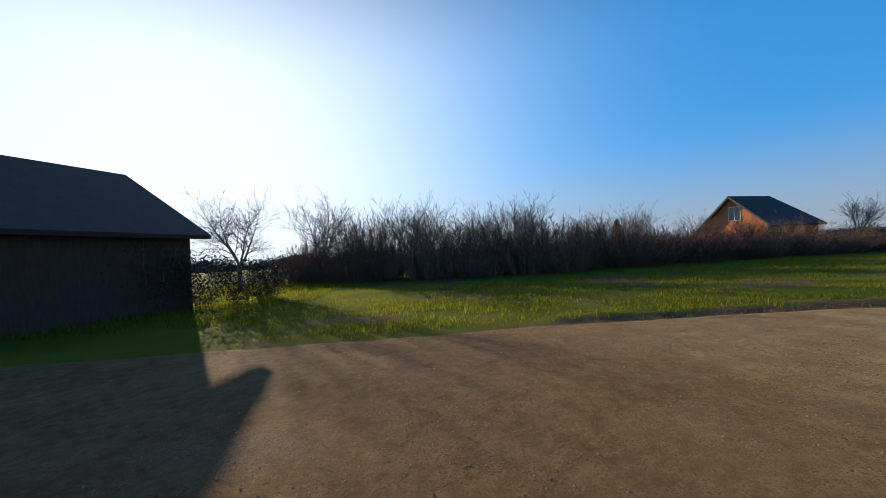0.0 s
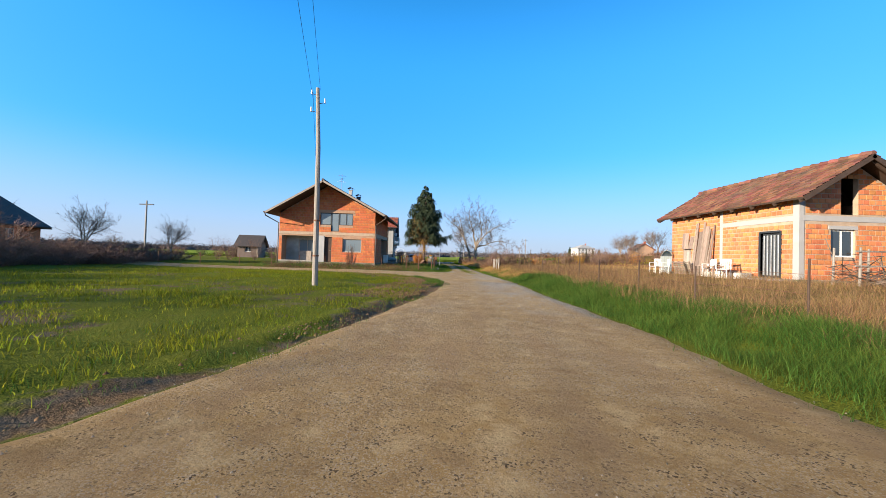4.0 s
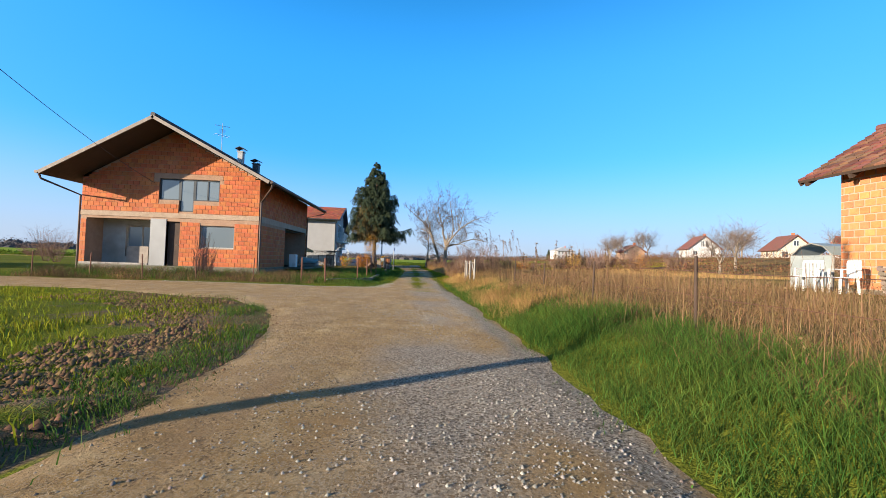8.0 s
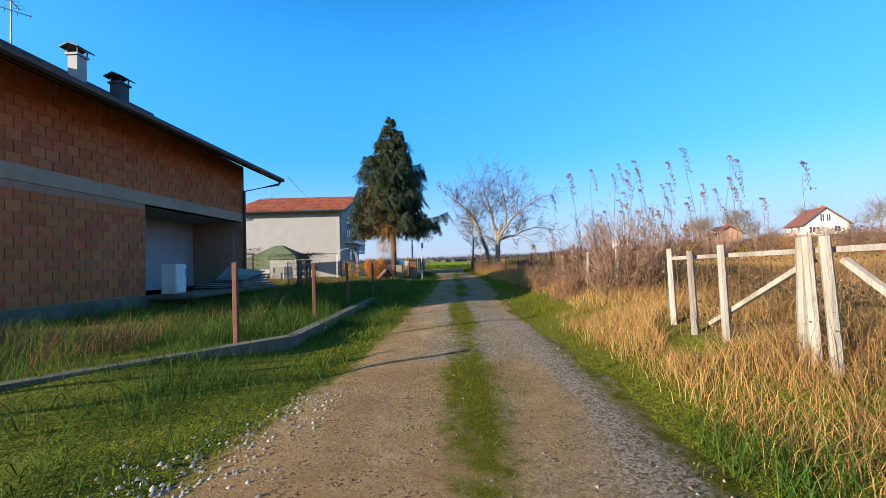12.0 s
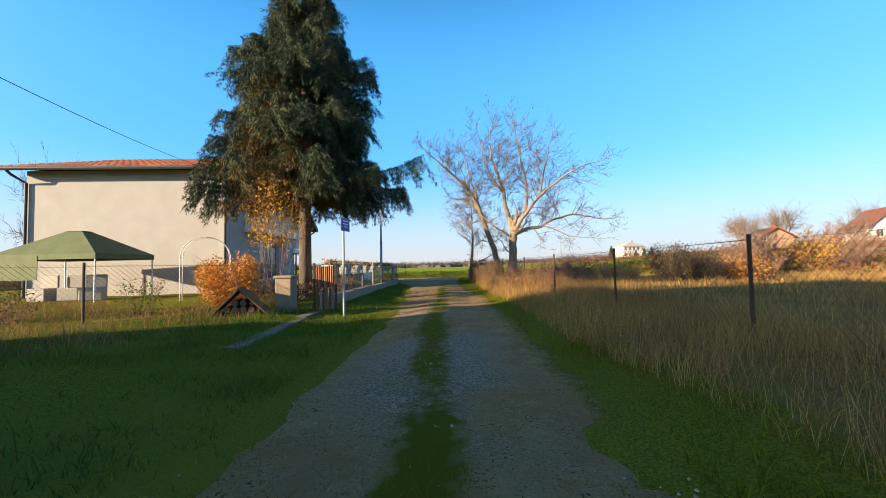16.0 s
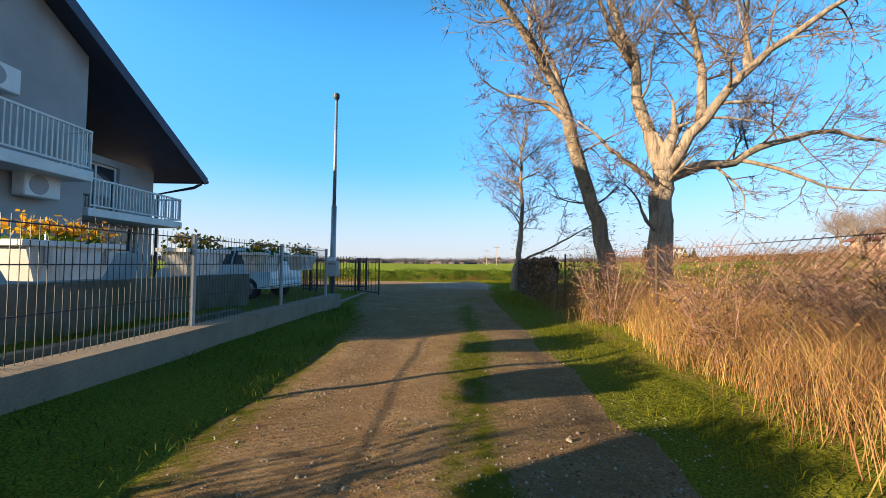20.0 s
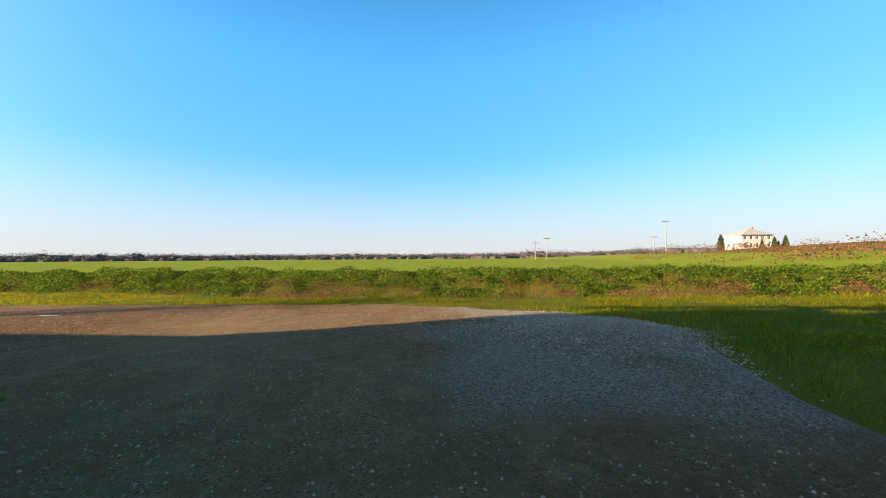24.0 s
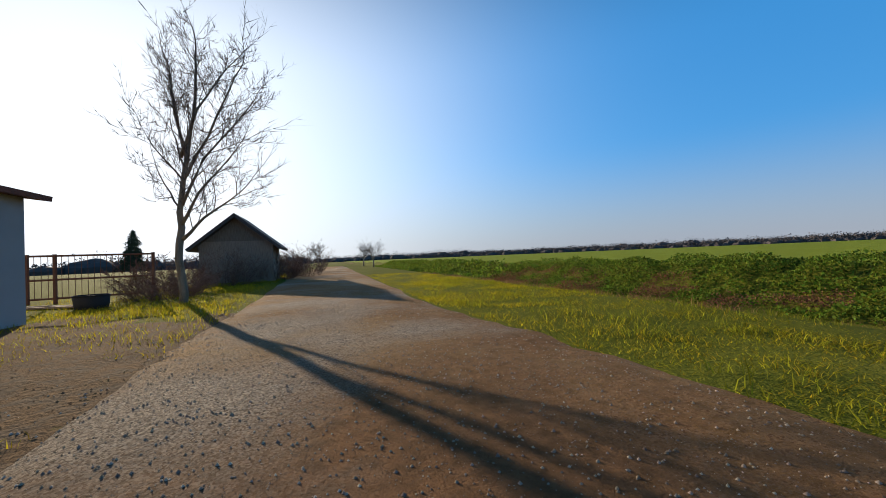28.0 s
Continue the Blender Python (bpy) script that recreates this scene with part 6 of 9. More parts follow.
def plain_house(name, label, m, w, d, eave, ridge, wall, roof, windows=(), hip=0.0, chim=True, ov=0.5, storeys=1, back_hip=None, sides=True):
    """A whole house seen from afar: gables on local y, front at y = 0 facing -y."""
    h = thing(name, label, "house", m)
    ff = frame_of((0, 0, 0), (1, 0, 0), (0, -1, 0))
    holes = [(u - s / 2, u + s / 2, z, z + t) for u, z, s, t in windows]
    part("front_wall", moved(panels(-w / 2, w / 2, -0.8, eave, [q for q in holes if q[3] < eave], 0.3), ff), wall, h)
    k = ridge - eave
    bh = hip if back_hip is None else back_hip
    if not hip:
        part("front_gable", Build().prism([(-w / 2, eave), (w / 2, eave), (0, ridge - 0.12)], 0, 0.3), wall, h)
    if not bh:
        part("back_gable", Build().prism([(-w / 2, eave), (w / 2, eave), (0, ridge - 0.12)], d - 0.3, d), wall, h)
    part("back_wall", Build().box(-w / 2, d - 0.3, -0.8, w / 2, d, eave), wall, h)
    for sx in (-1, 1):
        sf = frame_of((sx * w / 2, 0, 0), (0, 1, 0), (sx, 0, 0))
        sh = [(y - 0.5, y + 0.5, z0 + 1.0, z0 + 2.2) for y in np.arange(1.6, d - 1.2, 2.6) for z0 in (np.arange(storeys) * 2.8)] if sides else []
        part("side_wall", moved(panels(0.301, d - 0.301, -0.8, eave, sh, 0.3), sf), wall, h)
        for a, c, e, f in sh:
            window(h, sf, a, c, e, f, ((a + c) / 2,), "white", "glass")
        ex, ez = sx * (w / 2 + ov), eave - ov * k / (w / 2)
        part("roof_slope", Build().slab([(0, -ov + hip, ridge), (0, d + ov - bh, ridge), (ex, d + ov, ez), (ex, -ov, ez)], 0.16), roof, h)
    for ya, yb, use_it in ((-ov, -ov + hip, hip), (d + ov, d + ov - bh, bh)):
        ez = eave - ov * k / (w / 2)
        if use_it:
            part("roof_hip", Build().face((-w / 2 - ov, ya, ez), (w / 2 + ov, ya, ez), (0, yb, ridge)).face((-w / 2 - ov, ya, ez - 0.15), (w / 2 + ov, ya, ez - 0.15), (0, yb, ridge - 0.15)), roof, h)
    for (u, z, s, t), hh in zip(windows, holes):
        window(h, ff, *hh, (u,), "white", "glass", 0.12 if hh[3] < eave else -0.03)
    if chim:
        part("chimney", Build().box(w * 0.15, d * 0.5, ridge - 1.2, w * 0.15 + 0.5, d * 0.5 + 0.5, ridge + 0.6, 0.02), M["brick_stuff"], h)
    return h


brick_house()
block_barn()
grey_house()
plain_house("hip_roofed_house", "brick house with a dark hipped roof behind bare thicket", pose(-35.5, 0.8, 0.1, 0, 0, 14), 6.4, 7.2, 2.9, 5.7, M["brick2_stuff"], M["darkroof"], ((-1.6, 0.9, 1.1, 1.2), (1.2, 0.9, 1.1, 1.2), (0.2, 3.2, 1.2, 1.4)), 0, False, back_hip=2.0)
# near-black walls give this house its backlit silhouette by colour
plain_house("roadside_house", "gabled house against the sun, its backlit shade put into dark walls", pose(-16.0, -43.5, 0, 0, 0, -115), 8.5, 9, 3.0, 5.6, M["soffit"], M["darkroof"], (), sides=False)
plain_house("balcony_house", "white house with a steep dark roof close to the road", pose(10.5, -25.5, 0.2, 0, 0, -90), 9, 9, 5.2, 8.2, M["whitewall"], M["oldtile"], ((-2, 1, 1.2, 1.3), (2, 1, 1.2, 1.3), (-2, 3.6, 1.2, 1.3)), storeys=2)
plain_house("white_house", "white gabled house with a red-brown roof on the rise", pose(71.2, 80.3, 3.4, 0, 0, -16), 7.0, 6.0, 2.8, 5.8, M["whitewall"], M["oldtile"], ((-2.0, 0.9, 1.0, 1.2), (1.9, 0.9, 1.0, 1.2), (-0.45, 3.0, 0.7, 1.5), (0.55, 3.0, 0.7, 1.5)))
plain_house("beige_house", "beige house with a brown gabled roof on the rise", pose(83, 68.5, 3.2, 0, 0, -18), 7, 6.6, 2.8, 5.9, M["yellowwall"], M["oldtile"], ((-2, 0.9, 1.2, 1.3), (1.5, 0.9, 1.2, 1.3), (0, 3.4, 1.0, 1.2)))
plain_house("far_house", "pale house with a red roof among bare trees", pose(96, 60, 3.2, 0, 0, 20), 8, 9, 3.0, 5.9, M["whitewall"], M["tile"], ((-2, 0.9, 1.2, 1.3), (1.5, 0.9, 1.2, 1.3)))
plain_house("far_house", "low brown-roofed outbuilding on the rise", pose(55.5, 84, 3.3, 0, 0, -10), 5, 5, 1.7, 3.2, M["mortar"], M["oldtile"], ((-2, 0.9, 1.0, 1.0),))
plain_house("large_white_house", "large white two-storey house with a grey hipped roof beyond the fields", pose(75, 176, height(75, 176), 0, 0, 8) @ Matrix.Diagonal((0.72, 0.8, 1, 1)), 13, 9, 4.7, 6.6, M["whitewall"], M["plaster"],
            tuple((u, z, 1.2, 1.2) for u in (-5, -2.4, 0, 2.4, 5) for z in (0.8, 3.1)), 4.0, storeys=1)
# wall and roof colours are dark so that the shed reads as backlit
plain_house("shed", "weathered shed with a gabled roof beside the cross road, darkened as backlit", pose(-31.4, 42.7, 0, 0, 0, 96), 3.7, 3.2, 2.3, 3.8, M["board"], M["darkroof"], (), 0, False)

# ---- trees ----


def twig(b, p, q, r):
    """A thin three-sided twig."""
    d = (q - p)
    a = d.cross(Vector((0.31, 0.17, 0.93)))
    if a.length < 1e-6:
        return
    a = a.normalized() * r
    c = d.cross(a).normalized() * r
    n = len(b.v)
    b.v += [tuple(p + a), tuple(p - a * 0.5 + c * 0.87), tuple(p - a * 0.5 - c * 0.87), tuple(q + a * 0.25), tuple(q - a * 0.2 + c * 0.2), tuple(q - a * 0.2 - c * 0.2)]
    b.f += [(n, n + 1, n + 4, n + 3), (n + 1, n + 2, n + 5, n + 4), (n + 2, n, n + 3, n + 5)]


FINE = 0.0065


def hair(b, p, q, r):
    """The thinnest twig: a flat sliver."""
    d = q - p
    a = d.cross(Vector((0.61, -0.27, 0.74)) if len(b.f) % 2 else Vector((-0.43, 0.83, 0.35)))
    if a.length < 1e-6:
        return
    a = a.normalized() * r
    n = len(b.v)
    b.v += [tuple(p + a), tuple(p - a), tuple(q)]
    b.f.append((n, n + 1, n + 2))



def grow(wood, fine, p, d, length, r, depth, rs, bend=0.22, up=0.12, kids=5, spread=0.85, droop=0.0, shrink=0.62):
    """One limb, its side limbs and their twigs."""
    p, d = Vector(p), Vector(d).normalized()
    if depth == 0 or r < 0.006:
        n = 4
        length *= 1.7
        for k in range(n):
            d = (d + Vector((rs.uniform(-1, 1), rs.uniform(-1, 1), rs.uniform(-1, 1) + up * 2 - droop)) * bend * 1.5).normalized()
            q = p + d * (length / n)
            twig(fine, p, q, max(r * (1 - k / n), FINE))
            for _ in range(1 + k % 2):
                e = (d + Vector((rs.uniform(-1, 1), rs.uniform(-1, 1), rs.uniform(-0.6, 1))) * 0.8).normalized()
                g = p + e * length * rs.uniform(0.3, 0.7)
                hair(fine, p, g, FINE * 1.3)
                hair(fine, p.lerp(g, 0.5), p.lerp(g, 0.5) + (e + Vector((rs.uniform(-1, 1), rs.uniform(-1, 1), rs.uniform(-0.5, 1))) * 0.8).normalized() * length * 0.3, FINE)
            p = q
        return
    segs = 5
    pts, rads, dirs = [p], [r], [d]
    for k in range(segs):
        d = (d + Vector((rs.uniform(-1, 1), rs.uniform(-1, 1), rs.uniform(-0.8, 0.8) + up - droop)) * bend).normalized()
        p = p + d * (length / segs)
        pts.append(p), rads.append(r * (1 - 0.62 * (k + 1) / segs)), dirs.append(d)
    (wood if r > 0.03 else fine).tube(pts, rads, 8 if r > 0.08 else 5)
    for k in range(kids):
        t = 0.28 + 0.72 * (k + rs.random()) / kids
        i = min(int(t * segs), segs - 1)
        f = t * segs - i
        q = pts[i].lerp(pts[i + 1], f)
        side = dirs[i].cross(Vector((rs.uniform(-1, 1), rs.uniform(-1, 1), rs.uniform(-1, 1)))).normalized()
        e = (dirs[i] * (1 - spread * 0.45) + side * spread).normalized()
        grow(wood, fine, q, e, length * shrink * rs.uniform(0.6, 1.1) * (1.15 - 0.5 * t), rads[i] * rs.uniform(0.42, 0.62), depth - 1, rs, bend, up, kids, spread, droop, shrink)
    grow(wood, fine, pts[-1], dirs[-1], length * 0.6, rads[-1] * 0.8, depth - 1, rs, bend, up, kids, spread, droop, shrink)


def tree(name, label, m, limbs, bark="bark", twigs="twig"):
    """limbs: a function that fills the wood and the fine twigs."""
    t = thing(name, label, "tree", m)
    wood, fine = Build(), Build()
    limbs(wood, fine)
    part("trunk", wood, M[bark], t, smooth=True)
    part("crown", fine.mesh("crown", M[twigs]), M[twigs], t)
    return t


def limb(w, f, pts, r0, r1, rs, gap=0.4, size=1.0, first=0.15, depth=2, up=0.1, droop=0.0, spread=0.9):
    """A bent main limb with side branches all along it, longest in its middle."""
    pts = [Vector(p) for p in pts]
    fine_pts = []
    for a, c in zip(pts, pts[1:]):
        for k in range(3):
            fine_pts.append(a.lerp(c, k / 3) + Vector((rs.uniform(-1, 1), rs.uniform(-1, 1), rs.uniform(-1, 1))) * 0.035 * min(r0 * 8, 1))
    fine_pts.append(pts[-1])
    n = len(fine_pts)
    rads = [r0 + (r1 - r0) * (k / (n - 1)) ** 0.85 for k in range(n)]
    w.tube(fine_pts, [r * (1 + 0.08 * rs.uniform(-1, 1)) for r in rads], 10)
    run, total = 0.0, sum((c - a).length for a, c in zip(fine_pts, fine_pts[1:]))
    at = first * total
    for k in range(n - 1):
        a, c = fine_pts[k], fine_pts[k + 1]
        d = c - a
        while at < run + d.length:
            q = a + d * ((at - run) / d.length)
            u = at / total
            side = d.normalized().cross(Vector((rs.uniform(-1, 1), rs.uniform(-1, 1), rs.uniform(-1, 1)))).normalized()
            e = d.normalized() * 0.55 + side * spread + Vector((0, 0, up))
            grow(w, f, q, e, size * rs.uniform(0.6, 1.25) * (0.75 + 0.5 * math.sin(3.1 * u)), max(rads[k] * rs.uniform(0.22, 0.4), 0.014), depth, rs, 0.26, up, 4, 0.9, droop, 0.66)
            at += gap * rs.uniform(0.6, 1.4)
        run += d.length
    grow(w, f, fine_pts[-1], fine_pts[-1] - fine_pts[-2], size * 1.2, r1, depth + 1, rs, 0.24, up, 4, 0.85, droop, 0.66)


def ivy(f, pts, n, rs, wide=0.2):
    """Dead climbing stems clinging to a trunk."""
    for k in range(n):
        i = rs.randrange(len(pts) - 1)
        p = Vector(pts[i]).lerp(Vector(pts[i + 1]), rs.random()) + Vector((rs.gauss(0, wide), rs.gauss(0, wide), rs.gauss(0, 0.15)))
        hair(f, p, p + Vector((rs.uniform(-1, 1), rs.uniform(-1, 1), rs.uniform(-0.7, 0.4))) * 0.14, 0.009)


def tree_a(w, f):
    rs = random.Random(11)
    limb(w, f, [(0, 0, -0.2), (0.0, 0, 0.35), (0.16, 0, 1.1), (0.24, 0, 2.0), (0.28, 0, 3.2), (0.24, 0.05, 4.3), (0.28, 0, 5.4)], 0.17, 0.035, rs, 0.2, 0.95, 0.42, 2, 0.12)
    limb(w, f, [(0.12, 0, 0.85), (0.5, -0.1, 1.25), (1.2, -0.2, 1.55), (2.0, -0.3, 2.0), (2.7, -0.3, 2.4)], 0.06, 0.02, rs, 0.35, 0.5, 0.3)
    for z, d in ((4.0, (-1.0, 0.2, 0.45)), (4.6, (-0.8, -0.4, 0.7)), (4.2, (1.0, 0.1, 0.5)), (4.9, (0.8, 0.4, 0.7)), (5.2, (0.2, -0.2, 1)), (5.3, (-0.25, 0.2, 1))):
        limb(w, f, [(0.25, 0, z), (0.25 + d[0] * 0.55, d[1] * 0.5, z + d[2] * 0.5), (0.25 + d[0] * 1.1, d[1], z + d[2] * 1.2)], 0.04, 0.014, rs, 0.24, 0.7, 0.2)
    ivy(f, [(0.2, 0, 1.6), (0.26, 0, 3.0)], 260, rs, 0.16)


def tree_lean(w, f):
    rs = random.Random(12)
    main = [(0, 0, -0.2), (-0.3, -0.12, 1.1), (-0.65, -0.28, 2.3), (-1.05, -0.5, 3.4), (-1.4, -0.75, 4.3), (-1.85, -1.05, 5.1), (-2.6, -1.6, 5.9), (-3.4, -2.2, 6.5), (-3.95, -2.6, 6.9)]
    limb(w, f, main, 0.23, 0.035, rs, 0.32, 0.8, 0.55, 2, 0.1)
    limb(w, f, [(-1.4, -0.75, 4.3), (-1.55, -0.6, 5.2), (-1.9, -0.5, 6.2), (-2.1, -0.45, 7.3)], 0.09, 0.02, rs, 0.3, 0.9, 0.15)
    limb(w, f, [(-1.3, -0.7, 4.1), (-1.9, -0.4, 4.7), (-2.6, -0.2, 4.95)], 0.07, 0.03, rs, 0.35, 0.6, 0.3)
    limb(w, f, [(-2.2, -1.3, 5.5), (-2.3, -1.2, 6.3), (-2.7, -1.2, 7.2)], 0.05, 0.015, rs, 0.3, 0.8, 0.15)
    for i, d in ((2, (0.9, 0.3, 0.3)), (2, (-0.7, 0.5, 0.3)), (3, (0.8, -0.2, 0.6))):
        grow(w, f, main[i], d, 1.1, 0.03, 3, rs, 0.26, 0.05, 4, 0.9, 0, 0.66)
    ivy(f, main[1:5], 1100, rs, 0.2)


def tree_b(w, f):
    rs = random.Random(14)
    limb(w, f, [(0, 0, -0.2), (0.0, 0, 0.5), (0.02, 0, 1.5), (0.06, 0, 2.3), (0.1, 0, 2.85)], 0.29, 0.2, rs, 9.0, 0.8, 0.9)
    limb(w, f, [(0.08, 0, 2.7), (-0.08, 0.1, 3.5), (-0.32, 0.2, 4.5), (-0.42, 0.2, 5.4), (-0.75, 0.3, 6.4), (-1.05, 0.4, 7.4), (-1.1, 0.5, 8.4)], 0.17, 0.03, rs, 0.3, 1.15, 0.3)
    limb(w, f, [(-0.42, 0.2, 5.2), (-1.0, -0.1, 5.9), (-1.5, -0.3, 6.8), (-1.75, -0.5, 7.9)], 0.075, 0.02, rs, 0.3, 1.0, 0.15)
    limb(w, f, [(0.12, 0, 2.75), (0.55, -0.2, 3.55), (1.3, -0.3, 4.5), (2.0, -0.4, 5.2), (3.0, -0.6, 5.9), (3.9, -0.7, 6.4)], 0.15, 0.03, rs, 0.3, 1.1, 0.25)
    limb(w, f, [(0.75, -0.22, 3.85), (0.95, 0.1, 5.0), (0.9, 0.3, 6.3), (0.65, 0.5, 7.6), (0.5, 0.6, 8.8)], 0.11, 0.025, rs, 0.28, 1.1, 0.2)
    limb(w, f, [(1.6, -0.35, 4.8), (1.9, 0.1, 5.8), (2.2, 0.4, 6.9), (2.4, 0.5, 7.7)], 0.07, 0.02, rs, 0.3, 1.0, 0.15)
    limb(w, f, [(0.14, 0, 2.7), (0.85, 0.2, 2.98), (1.8, 0.4, 3.15), (2.7, 0.35, 3.6), (3.8, 0.4, 3.85), (4.9, 0.5, 3.65)], 0.14, 0.03, rs, 0.3, 1.05, 0.25, 2, 0.08, 0.06)
    limb(w, f, [(1.9, 0.4, 3.2), (2.6, 0.1, 2.9), (3.3, -0.1, 2.5), (4.0, -0.2, 2.4)], 0.05, 0.018, rs, 0.35, 0.8, 0.2, 2, 0.0, 0.1)
    limb(w, f, [(0.06, 0, 2.4), (-0.35, -0.2, 2.7), (-0.9, -0.4, 3.0), (-1.3, -0.5, 3.3)], 0.085, 0.035, rs, 0.35, 0.6, 0.3)
    limb(w, f, [(0.08, 0, 2.45), (0.45, 0.35, 2.75), (0.75, 0.6, 3.1)], 0.07, 0.04, rs, 0.4, 0.6, 0.4)
    limb(w, f, [(0.02, 0, 1.5), (-0.4, -0.3, 1.75), (-0.55, -0.4, 2.0)], 0.05, 0.025, rs, 0.4, 0.6, 0.5)
    ivy(f, [(0, 0, 0.4), (0.02, 0, 1.6)], 300, rs, 0.2)


def tree_three(w, f):
    rs = random.Random(15)
    limb(w, f, [(0, 0, -0.2), (0.02, -0.05, 1.2), (0.08, 0.02, 2.4), (0.1, 0.2, 3.8), (0.1, 0.45, 5.2), (0.1, 0.5, 6.6)], 0.12, 0.025, rs, 0.32, 0.85, 0.4, 2, 0.25, 0, 0.55)
    for z, y1, y2, top in ((2.1, 0.6, 1.3, 3.9), (2.6, 0.7, 1.7, 5.2), (3.2, 0.75, 1.6, 6.0), (3.9, 0.6, 1.2, 6.6), (1.7, 0.7, 1.6, 2.9)):
        limb(w, f, [(0.08, 0.05, z), (0.1 + rs.uniform(-0.3, 0.3), y1, z + (top - z) * 0.45), (0.1 + rs.uniform(-0.4, 0.4), y2, top)], 0.05, 0.016, rs, 0.3, 0.8, 0.2, 2, 0.2, 0, 0.6)
    limb(w, f, [(0.1, 0.2, 3.9), (0, -0.1, 5.2), (0, -0.2, 6.4)], 0.045, 0.015, rs, 0.35, 0.7, 0.2, 2, 0.3, 0, 0.5)


FINE = 0.0055
tree("walnut_tree", "small bare tree with a crooked low limb", pose(2.0, 47.0, 0), tree_a)
FINE = 0.0062
tree("leaning_tree", "bare tree with a thick trunk leaning over the lane", pose(3.75, 41.7, 0.1), tree_lean)
tree("spreading_tree", "large bare tree with thick pruned limbs and fine twigs", pose(4.2, 40.6, 0.15), tree_b)
FINE = 0.0065
tree("tall_bare_tree", "tall slender bare tree standing against the sun", pose(-19.7, 44.9, 0), tree_three)


def small_tree(seed, h):
    def limbs(w, f):
        rs = random.Random(seed)
        w.tube([(0, 0, -0.2), (0, 0, h * 0.3)], [0.03 * h, 0.022 * h], 7)
        for k in range(4):
            a = k * 1.57 + rs.random()
            grow(w, f, (0, 0, h * rs.uniform(0.2, 0.3)), (0.4 * math.cos(a), 0.4 * math.sin(a), 1), h * 0.42, 0.014 * h, 2, rs, 0.15, 0.12, 6, 0.75, 0, 0.7)
    return limbs


far_tree = tree("bare_tree", "bare deciduous tree in the distance", pose(-31, 9, 0.1), small_tree(21, 4.5))
for k, (x, y, s) in enumerate(((-26, 12, 0.8), (-45, 14, 1.1), (30, 26, 1.0), (36, 31, 1.25), (44, 40, 1.1), (52, 86, 1.5), (60, 88, 1.6), (64, 92, 1.7), (78, 77, 1.5), (90, 66, 1.6), (48, 82, 1.3), (57, 94, 1.5), (45, 76, 1.2), (76, 90, 1.6), (69, 70, 0.9), (-78, 49, 0.9), (-62, 50.5, 0.8), (-90, 40, 1.1), (-24, -42, 1.3),
                               (-29, -38, 1.4), (-33, -30, 1.3), (19, 2, 1.1), (22, -6, 1.0), (-12, 62.0 - 22, 0.6), (26, 50, 0.7), (38, 54, 0.9), (-26.5, -36, 1.0), (-25.5, -31.5, 1.2), (-25, -27.5, 1.0), (-24.5, -24, 1.05), (-24.5, -19.5, 0.8), (-25, -15.5, 0.85), (-25.5, -11, 0.75), (-26, -7, 0.7), (-27, -2, 0.7))):
    copy_thing(far_tree, pose(x, y, height(x, y), 0, 0, k * 77) @ Matrix.Scale(s, 4))


def shrub_mesh(seed, h, wide, n):
    """Many stems that fan out and end in a rounded head of fine twigs."""
    rs = random.Random(seed)
    f = Build()
    for k in range(n):
        a, t = rs.random() * 6.28, rs.random() ** 0.5
        p = Vector((wide * 0.7 * t * math.cos(a), wide * 0.7 * t * math.sin(a), -0.1))
        d = Vector((math.cos(a) * 0.5 * t + rs.uniform(-0.2, 0.2), math.sin(a) * 0.5 * t + rs.uniform(-0.2, 0.2), 1)).normalized()
        top = h * (0.35 + 0.65 * rs.random() ** 0.6) * math.sqrt(max(1 - 0.8 * t * t, 0.1))
        r = rs.uniform(0.010, 0.020)
        for j in range(6):
            q = p + d * top / 6
            twig(f, p, q, r * (1 - j * 0.13))
            for e in range(5 if j else 3):
                g = (d * 0.9 + Vector((rs.uniform(-1, 1), rs.uniform(-1, 1), rs.uniform(-0.1, 0.6))) * 0.9).normalized()
                s = p.lerp(q, rs.random())
                u = s + g * h * rs.uniform(0.05, 0.12)
                hair(f, s, u, 0.012)
                for e2 in range(3):
                    g2 = (g + Vector((rs.uniform(-1, 1), rs.uniform(-1, 1), rs.uniform(-0.3, 0.9))) * 0.8).normalized()
                    v = s.lerp(u, rs.uniform(0.3, 1))
                    hair(f, v, v + g2 * h * rs.uniform(0.03, 0.075), 0.009)
            p, d = q, (d + Vector((rs.uniform(-1, 1), rs.uniform(-1, 1), rs.uniform(-0.2, 0.6))) * 0.13).normalized()
    return f.mesh("shrub", M["shrubtwig"])


shrubs = [shrub_mesh(31 + k, 4.0, 1.5, 52) for k in range(3)]
rs = random.Random(77)
LINE = [(-27.5, -40, 1.15), (-26, -35.5, 1.3), (-24, -30.5, 1.3), (-23, -26.5, 1.2), (-22.3, -22.5, 1.0), (-22.3, -18.5, 0.95), (-22.5, -14.5, 0.8), (-23, -10.5, 0.72), (-23.5, -6.5, 0.7), (-24, -2.5, 0.6), (-24.5, 1.5, 0.5), (-25, 5.5, 0.45), (-26, 9.5, 0.4)]
